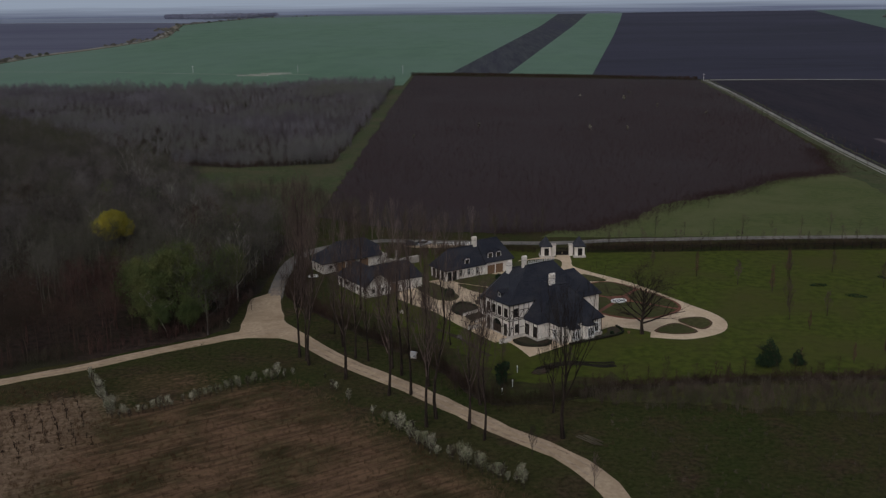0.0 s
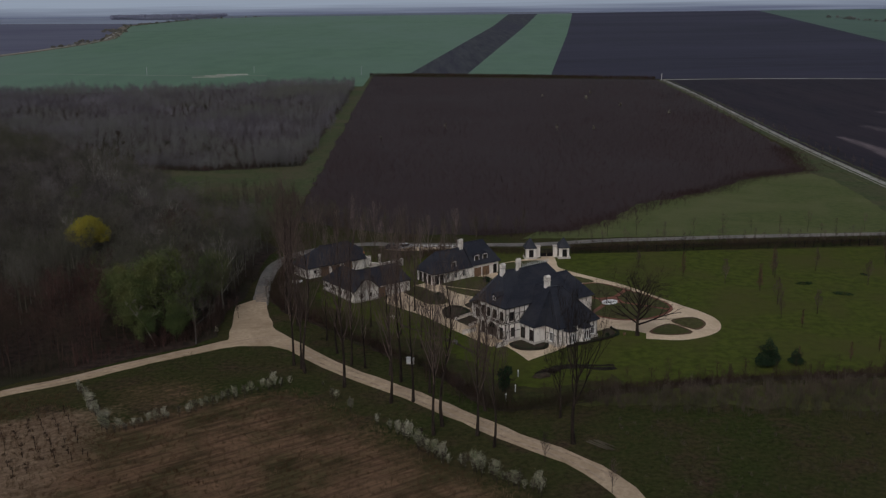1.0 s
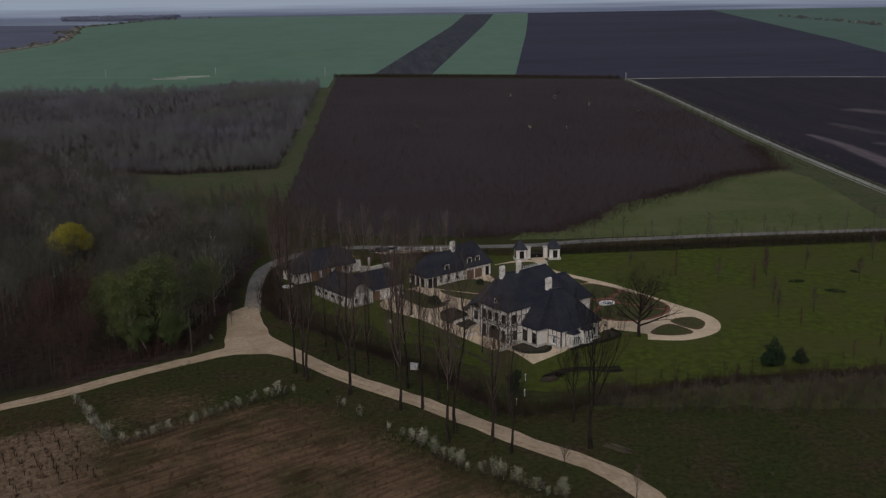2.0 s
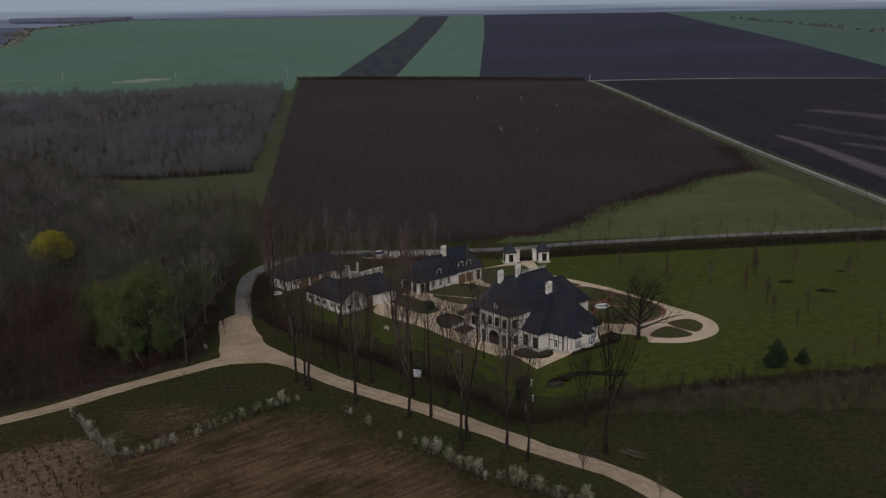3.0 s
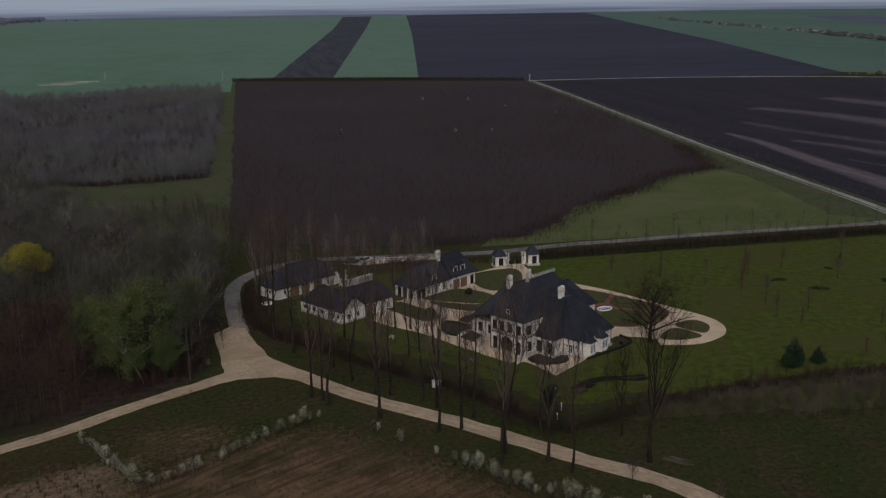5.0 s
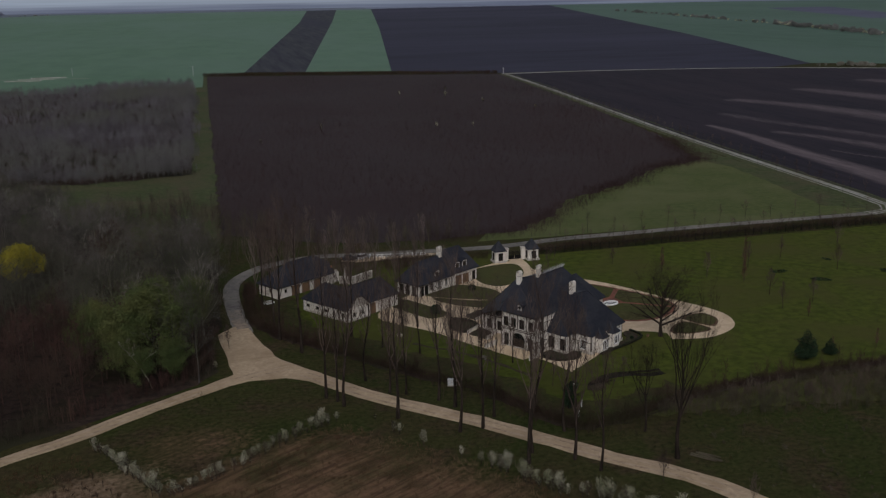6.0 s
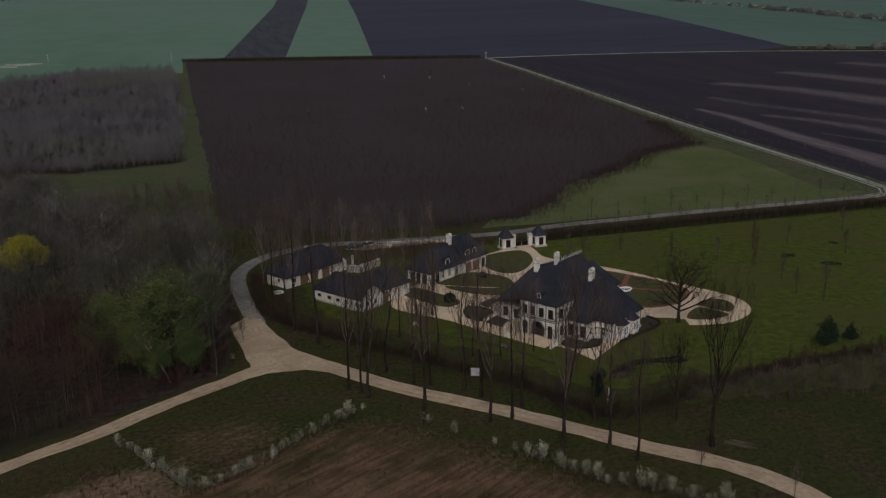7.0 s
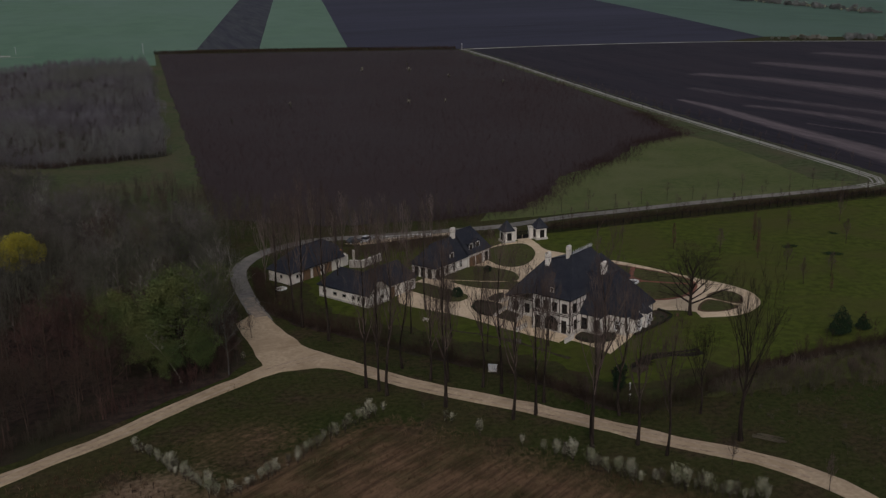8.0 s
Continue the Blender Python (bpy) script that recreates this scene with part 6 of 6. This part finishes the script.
scrub_kinds = [spray(160 + i, 11, h) for i, h in enumerate((1.9, 2.5, 3.1))]
P = fill(SCRUB, 1.15, rng, 1.9)
P = P[rng.uniform(size=len(P)) < np.clip((P[:, 1] - 147) / 9, 0.25, 1)]
stuff("scrub", scrub_kinds, P, (0.4, 1.1), rng, "scrub", "grey-brown leafless scrub below the hedge", "scrub")
ROUGH = [(13, 152), (36, 147), (60, 144), (100, 144), (100, 118), (16, 112), (14, 130)]
stuff("low_scrub", scrub_kinds, fill(ROUGH, 2.6, rng, 2.0), (0.12, 0.42), rng, "scrub", "sparse low scrub in the rough grass", "scrub")


# blossoming shrubs in two rows
def blossom(seed, h, w, n, label):
    """A many-stemmed shrub with loose flowers along its branches."""
    g = np.random.default_rng(seed)
    ob = thing("blossoming_shrub", Matrix(), label, "shrub", "blossoming shrubs")
    t, c = tree_shapes(seed, height=h, trunk_r=0.06, crown_from=0.06, limbs=15, limb_len=0.62, kids=(4, 4), upright=1.2, spread=0.40, minr=0.010)
    part_mesh("trunk", t.mesh("trunk"), "bark", ob)
    part_mesh("branchwork", c.mesh("branchwork"), "bark", ob)
    V, _ = c.arrays()
    V = V[V[:, 2] > h * 0.25]
    sh = Shape()
    sh.leaves(V[g.integers(0, len(V), n)] + g.normal(size=(n, 3)) * 0.09, 0.056, g)
    part_mesh("blossom", sh.mesh("blossom"), "blossom", ob)
    return ob


shrubs = [blossom(201, 2.8, 2.4, 1250, "white blossoming shrub in the meadow row"), blossom(202, 2.3, 1.8, 520, "white blossoming shrub in the meadow row"), blossom(203, 2.4, 1.6, 170, "thinly blossoming shrub in the meadow row")]
spots = []
for (x0, y0), (x1, y1), n in (((-76.8, 166.6), (-73.7, 160.9), 8), ((-73.7, 160.9), (-70.6, 155.6), 9), ((-70.6, 155.6), (-66.2, 148.6), 12), ((-65.8, 148.6), (-62.5, 150.3), 5), ((-62.5, 150.3), (-57.6, 153.6), 7), ((-57, 154.4), (-49.8, 160.5), 10), ((-49.4, 160.8), (-40.5, 167.8), 13), ((-22.2, 147), (-18.6, 143.1), 7), ((-18.2, 142.4), (-13.4, 135.2), 14), ((-11.4, 134.9), (-6.1, 129.7), 10), ((-5.6, 129.3), (-0.5, 126), 9)):
    for k in range(n):
        t = (k + rng.uniform(0.1, 0.9)) / n
        spots.append((x0 + (x1 - x0) * t + rng.normal() * 0.3, y0 + (y1 - y0) * t + rng.normal() * 0.3, rng.uniform(0.5, 0.98) if x0 > -30 else rng.uniform(0.4, 0.88)))
spots += [(-32.5, 160.7, 0.7), (-31.8, 160.1, 0.5), (-29, 155.2, 0.85), (-34.6, 166, 0.4), (-24.5, 150, 0.5), (-59, 195.2, 0.55)]
spots += [(-7, 509, 1.2), (48.5, 496, 1.0), (67, 496, 1.0), (-38, 470, 0.9), (86, 640, 1.2), (100, 600, 1.2), (95, 680, 1.2), (60, 660, 1.0), (120, 560, 1.0)]
place(shrubs, spots)

# tufts of dry grass and rows of stakes in the clearing
def tuft(seed, n, h):
    g = np.random.default_rng(seed)
    sh = Shape()
    for _ in range(n):
        a = np.array((g.normal() * 0.15, g.normal() * 0.15, 0.0))
        sh.tube([a, a + np.array((g.normal() * 0.14, g.normal() * 0.14, h * g.uniform(0.5, 1)))], [0.022, 0.008], 3)
    return sh.arrays()


tufts = [tuft(300 + i, 7, h) for i, h in enumerate((0.35, 0.5, 0.6))]
CLEARING = [(-110, 120), (-108, 150), (-80, 166), (-70, 151), (-63, 147.5), (-40, 166), (-24, 150), (-12, 134), (4, 120), (0, 100), (-60, 96)]
M["straw"] = mat("dry_straw", (0.10, 0.065, 0.036), (0.19, 0.135, 0.082), 0.5, c=(0.085, 0.048, 0.026), big=0.1)
stuff("dry_grass", tufts, fill(CLEARING, 0.85, rng, 2.0), (0.5, 1.3), rng, "straw", "tufts of dry russet grass", "grass")
M["tuft"] = mat("rough_grass_blades", (0.024, 0.032, 0.012), (0.050, 0.056, 0.022), 0.5, c=(0.085, 0.068, 0.032), big=0.08)
VERGE = [(-76, 168), (-62, 184), (-46, 186), (-40, 180), (-22, 160), (-4, 141), (8, 126), (10, 112), (0, 112), (-20, 149), (-40, 170), (-63, 151), (-69, 155)]
stuff("rough_grass", tufts, fill(VERGE, 1.0, rng, 2.0), (0.4, 1.0), rng, "tuft", "tufts of rough grass beside the road", "grass")
ROUGH_R = [(-48, 203), (-46, 195), (-20, 166.5), (0, 147), (13, 128), (60, 118), (110, 150), (60, 158), (16, 158), (-2, 156), (-20, 167), (-44, 203)]
stuff("verge_grass", tufts, fill(ROUGH_R, 1.3, rng, 2.0), (0.5, 1.2), rng, "tuft", "tufts of rough grass below the hedge", "grass")
stake = Shape()
stake.tube([(0, 0, -0.1), (0.03, 0.02, 0.9)], [0.05, 0.04], 5)
for a in (0.4, 2.4, 4.5):
    stake.tube([(0, 0, 0.4), (0.25 * math.cos(a), 0.25 * math.sin(a), 0.75)], [0.025, 0.015], 3)
P = np.array([(0.88 * c + 0.47 * d + rng.normal() * 0.12, 0.47 * c - 0.88 * d + rng.normal() * 0.12, 0.0) for c in np.arange(-11.5, 9, 2.05) for d in np.arange(-174 - 0.3 * c, -154, 1.45) if rng.uniform() < 0.85])
stuff("young_vines", [stake.arrays(), tuft(310, 14, 0.7)], P, (0.7, 1.25), rng, "vine", "rows of dark bare young plants in dry soil", "plants")

# ditch and fallen wood
M["wet_soil"] = mat("wet_dug_soil", (0.008, 0.007, 0.006), (0.022, 0.018, 0.015), 1.2, c=(0.030, 0.026, 0.018), big=0.4, bump=0.9)
M["rough_lawn"] = mat("rough_lawn_grass", (0.028, 0.034, 0.010), (0.054, 0.058, 0.018), 0.8, c=(0.046, 0.036, 0.019), big=0.16, bump=0.4)
strip("rough_lawn", [(-47, 238), (-45.8, 224), (-42.2, 213), (-37, 206), (-31, 198), (-24.5, 190), (-17.8, 182.6), (-11.8, 174.6), (-7, 166.6), (-3.4, 161.6), (3, 160.4), (10, 162.6), (18, 165.6)], 8.0, "rough_lawn", 0.065, "dull rough grass along the inside of the hedge", "lawn", rough=3.0, step=1.5)
INNER = [(-50, 238), (-44, 208), (-30, 190.5), (-17, 176.5), (-6, 158), (4, 157.5), (16, 163), (16, 167), (4, 164), (-4, 166), (-13, 181), (-26, 197), (-40, 215), (-44, 238)]
stuff("rough_lawn_tufts", tufts, fill(INNER, 0.9, rng, 2.0), (0.4, 0.9), rng, "tuft", "tufts of rough grass inside the hedge", "grass")
strip("ditch", [(2.6, 168.6), (3.6, 170.8), (6.2, 172.6), (10.8, 173.6), (14.6, 172.4), (17.6, 173.0)], 1.3, "wet_soil", 0.09, "dark wet ditch across the lawn", "ditch", rough=0.6, step=1.0)
strip("ditch", [(5.8, 172.9), (9.6, 174.6), (13.6, 174.2), (17.6, 174.2)], 0.9, "wet_soil", 0.11, "dark upper bank of the ditch", "ditch", rough=0.7, step=0.9)
strip("dug_line", [(-22, 199), (-18.2, 195.4), (-15.6, 193), (-11.1, 187.6), (-6.5, 179.9), (-5.2, 177.6)], 0.9, "bed", 0.07, "refilled brown trench line in the lawn", "ditch", rough=0.7, step=1.0)
heap = thing("soil_heap", pose(3.9, 169.4, 0.03, 0, 0, 20), "small brown heap of dug soil beside the ditch", "soil heap")
bm = bmesh.new()
bmesh.ops.create_uvsphere(bm, u_segments=18, v_segments=10, radius=1.0)
for v in bm.verts:
    v.co = Vector((v.co.x * 1.8, v.co.y * 1.0, max(-0.05, v.co.z * 0.6))) * (1 + 0.25 * noise.noise(v.co * 2.0))
part("mound", bm, "bed", heap)
pile = thing("brush_pile", pose(5.7, 170.9, 0.05), "dark pile of cut branches beside the ditch", "branches")
g = np.random.default_rng(61)
for k in range(26):
    sh = Shape()
    a, z, ln = g.uniform(-0.5, 0.5) + (0.0 if k % 3 else 1.6), g.uniform(0.05, 0.7), g.uniform(1.2, 3.0)
    c = np.array((g.normal() * 0.6, g.normal() * 0.4, z))
    d = np.array((math.cos(a), math.sin(a), g.normal() * 0.12)) * ln / 2
    sh.tube([c - d, c + d * 0.2, c + d], [0.06, 0.045, 0.015], 5)
    part_mesh("branch", sh.mesh("branch"), "poplar", pile)
logs = thing("log_pile", pose(9.4, 141.0, 0.05, 0, 0, -52), "dim grey fallen logs beside the dirt road", "logs")
for x, y, ln, a in ((0, 0, 4.6, 2), (0.25, 0.5, 4.2, -3), (-0.2, -0.5, 4.0, 4), (0.1, 1.0, 3.2, 6)):
    sh = Shape()
    c, d = math.cos(radians(a)), math.sin(radians(a))
    sh.tube([(x - c * ln / 2, y - d * ln / 2, 0.13), (x + c * ln / 2, y + d * ln / 2, 0.14)], [0.12, 0.08], 7)
    part_mesh("log", sh.mesh("log"), "brush", logs)

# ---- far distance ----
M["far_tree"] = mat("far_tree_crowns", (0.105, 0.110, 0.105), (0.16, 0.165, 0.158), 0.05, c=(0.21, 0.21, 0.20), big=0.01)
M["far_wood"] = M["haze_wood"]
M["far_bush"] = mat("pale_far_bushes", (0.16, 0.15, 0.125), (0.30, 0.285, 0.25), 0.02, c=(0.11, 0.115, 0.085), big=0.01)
clump = Shape()
clump.leaves(blob_points(rng, [(0, 0, 3, 3, 3, 2.6), (3, 1, 2.4, 2.4, 2.4, 2.2), (-2.6, 0, 2.2, 2.2, 2.2, 2.0)], 240, 0.2), 0.75, rng)
clump.tube([(0, 0, -0.2), (0, 0, 3)], [0.25, 0.1], 5)


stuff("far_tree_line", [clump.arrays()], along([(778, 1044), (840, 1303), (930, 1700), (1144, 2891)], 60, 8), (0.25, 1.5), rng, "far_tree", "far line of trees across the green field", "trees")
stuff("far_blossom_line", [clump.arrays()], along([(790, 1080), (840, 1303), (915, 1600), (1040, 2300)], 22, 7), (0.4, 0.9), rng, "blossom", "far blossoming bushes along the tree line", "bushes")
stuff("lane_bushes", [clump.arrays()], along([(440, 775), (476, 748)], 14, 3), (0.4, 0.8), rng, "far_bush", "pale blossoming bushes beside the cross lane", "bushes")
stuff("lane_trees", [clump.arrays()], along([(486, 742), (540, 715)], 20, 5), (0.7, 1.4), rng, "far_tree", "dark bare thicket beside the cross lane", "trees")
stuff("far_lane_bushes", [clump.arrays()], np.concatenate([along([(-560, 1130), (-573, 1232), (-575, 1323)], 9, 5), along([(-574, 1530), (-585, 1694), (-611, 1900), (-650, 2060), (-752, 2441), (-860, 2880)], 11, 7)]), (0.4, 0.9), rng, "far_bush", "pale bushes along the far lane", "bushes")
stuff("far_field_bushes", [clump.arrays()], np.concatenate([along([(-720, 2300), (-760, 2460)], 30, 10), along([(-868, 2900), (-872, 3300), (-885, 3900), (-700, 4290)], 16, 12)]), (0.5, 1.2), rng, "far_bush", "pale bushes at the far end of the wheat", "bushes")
stuff("far_woods", [clump.arrays()], np.concatenate([fill([(-1240, 3960), (-1030, 3800), (-905, 3990), (-900, 4500), (-980, 4860), (-1500, 4800)], 17, rng, 1.6), along([(-1050, 3760), (-905, 3990)], 24, 12)]), (1.3, 2.4), rng, "far_wood", "far woods near the horizon in haze-greyed colour", "woodland")
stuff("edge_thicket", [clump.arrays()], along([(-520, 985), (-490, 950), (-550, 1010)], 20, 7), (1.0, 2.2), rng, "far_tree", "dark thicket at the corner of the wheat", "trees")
for x, y, h in ((-74.6, 897, 8), (-275.5, 935, 7), (-178, 945, 6), (172.6, 805, 5)):
    pole = thing("utility_pole", pose(x, y, 0), "pale utility pole in the far fields", "pole", "utility poles")
    sh = Shape()
    sh.tube([(0, 0, 0), (0, 0, h)], [0.22, 0.16], 8)
    part_mesh("shaft", sh.mesh("shaft"), "lead", pole)
    part("crossarm", boxes((-0.9, 0.9, -0.08, 0.08, h - 0.7, h - 0.5)), "lead", pole)
for k in range(3):
    tunnel = thing("field_tunnel", pose(-210 + 8 * k, 894 + 14 * k, 0, 0, 0, -3), "long pale plastic tunnel in the field", "tunnel", "field tunnels")
    sh = Shape()
    sh.tube([(-14, 0, 0.1), (14, 0, 0.1)], [0.6, 0.6], 12)
    part_mesh("cover", sh.mesh("cover"), "lane", tunnel)
    part("end_frame", boxes((-14.1, -13.9, -0.65, 0.65, 0, 0.75), (13.9, 14.1, -0.65, 0.65, 0, 0.75)), "lead", tunnel)


def build_backdrop():
    """A glowing band painted with distant haze that stands all round at the edge of the plain."""
    m = bpy.data.materials.new("hazy_distance")
    m.use_nodes = True
    n, l = m.node_tree.nodes, m.node_tree.links
    geo, mp, t = n.new("ShaderNodeNewGeometry"), n.new("ShaderNodeMapping"), n.new("ShaderNodeTexNoise")
    mp.inputs["Scale"].default_value = (0.0012, 0.0012, 0.07)
    l.new(geo.outputs["Position"], mp.inputs["Vector"])
    l.new(mp.outputs[0], t.inputs["Vector"])
    t.inputs["Scale"].default_value, t.inputs["Detail"].default_value = 1.0, 5
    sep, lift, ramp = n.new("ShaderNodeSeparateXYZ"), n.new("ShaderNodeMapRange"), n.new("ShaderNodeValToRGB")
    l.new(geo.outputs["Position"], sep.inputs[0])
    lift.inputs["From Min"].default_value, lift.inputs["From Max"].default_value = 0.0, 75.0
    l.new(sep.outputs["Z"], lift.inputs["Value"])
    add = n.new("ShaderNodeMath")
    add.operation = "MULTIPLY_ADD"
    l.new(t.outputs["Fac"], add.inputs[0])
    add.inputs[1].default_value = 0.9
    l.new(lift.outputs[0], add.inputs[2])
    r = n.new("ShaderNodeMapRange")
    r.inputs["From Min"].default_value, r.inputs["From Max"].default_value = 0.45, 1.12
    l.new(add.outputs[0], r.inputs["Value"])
    # emitted colour goes from dim blue-grey to pale haze with height
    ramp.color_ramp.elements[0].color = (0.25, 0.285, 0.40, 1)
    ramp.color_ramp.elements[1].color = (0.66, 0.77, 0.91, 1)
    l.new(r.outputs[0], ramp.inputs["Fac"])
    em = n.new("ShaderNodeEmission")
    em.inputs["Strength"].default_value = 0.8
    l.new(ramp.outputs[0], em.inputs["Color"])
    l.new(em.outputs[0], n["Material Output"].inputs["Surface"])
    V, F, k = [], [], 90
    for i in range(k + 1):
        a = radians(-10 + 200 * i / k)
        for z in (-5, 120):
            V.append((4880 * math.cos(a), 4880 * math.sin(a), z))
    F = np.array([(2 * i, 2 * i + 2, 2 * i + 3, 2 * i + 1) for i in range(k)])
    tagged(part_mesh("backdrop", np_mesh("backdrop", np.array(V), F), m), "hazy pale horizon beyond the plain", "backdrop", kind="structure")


build_backdrop()
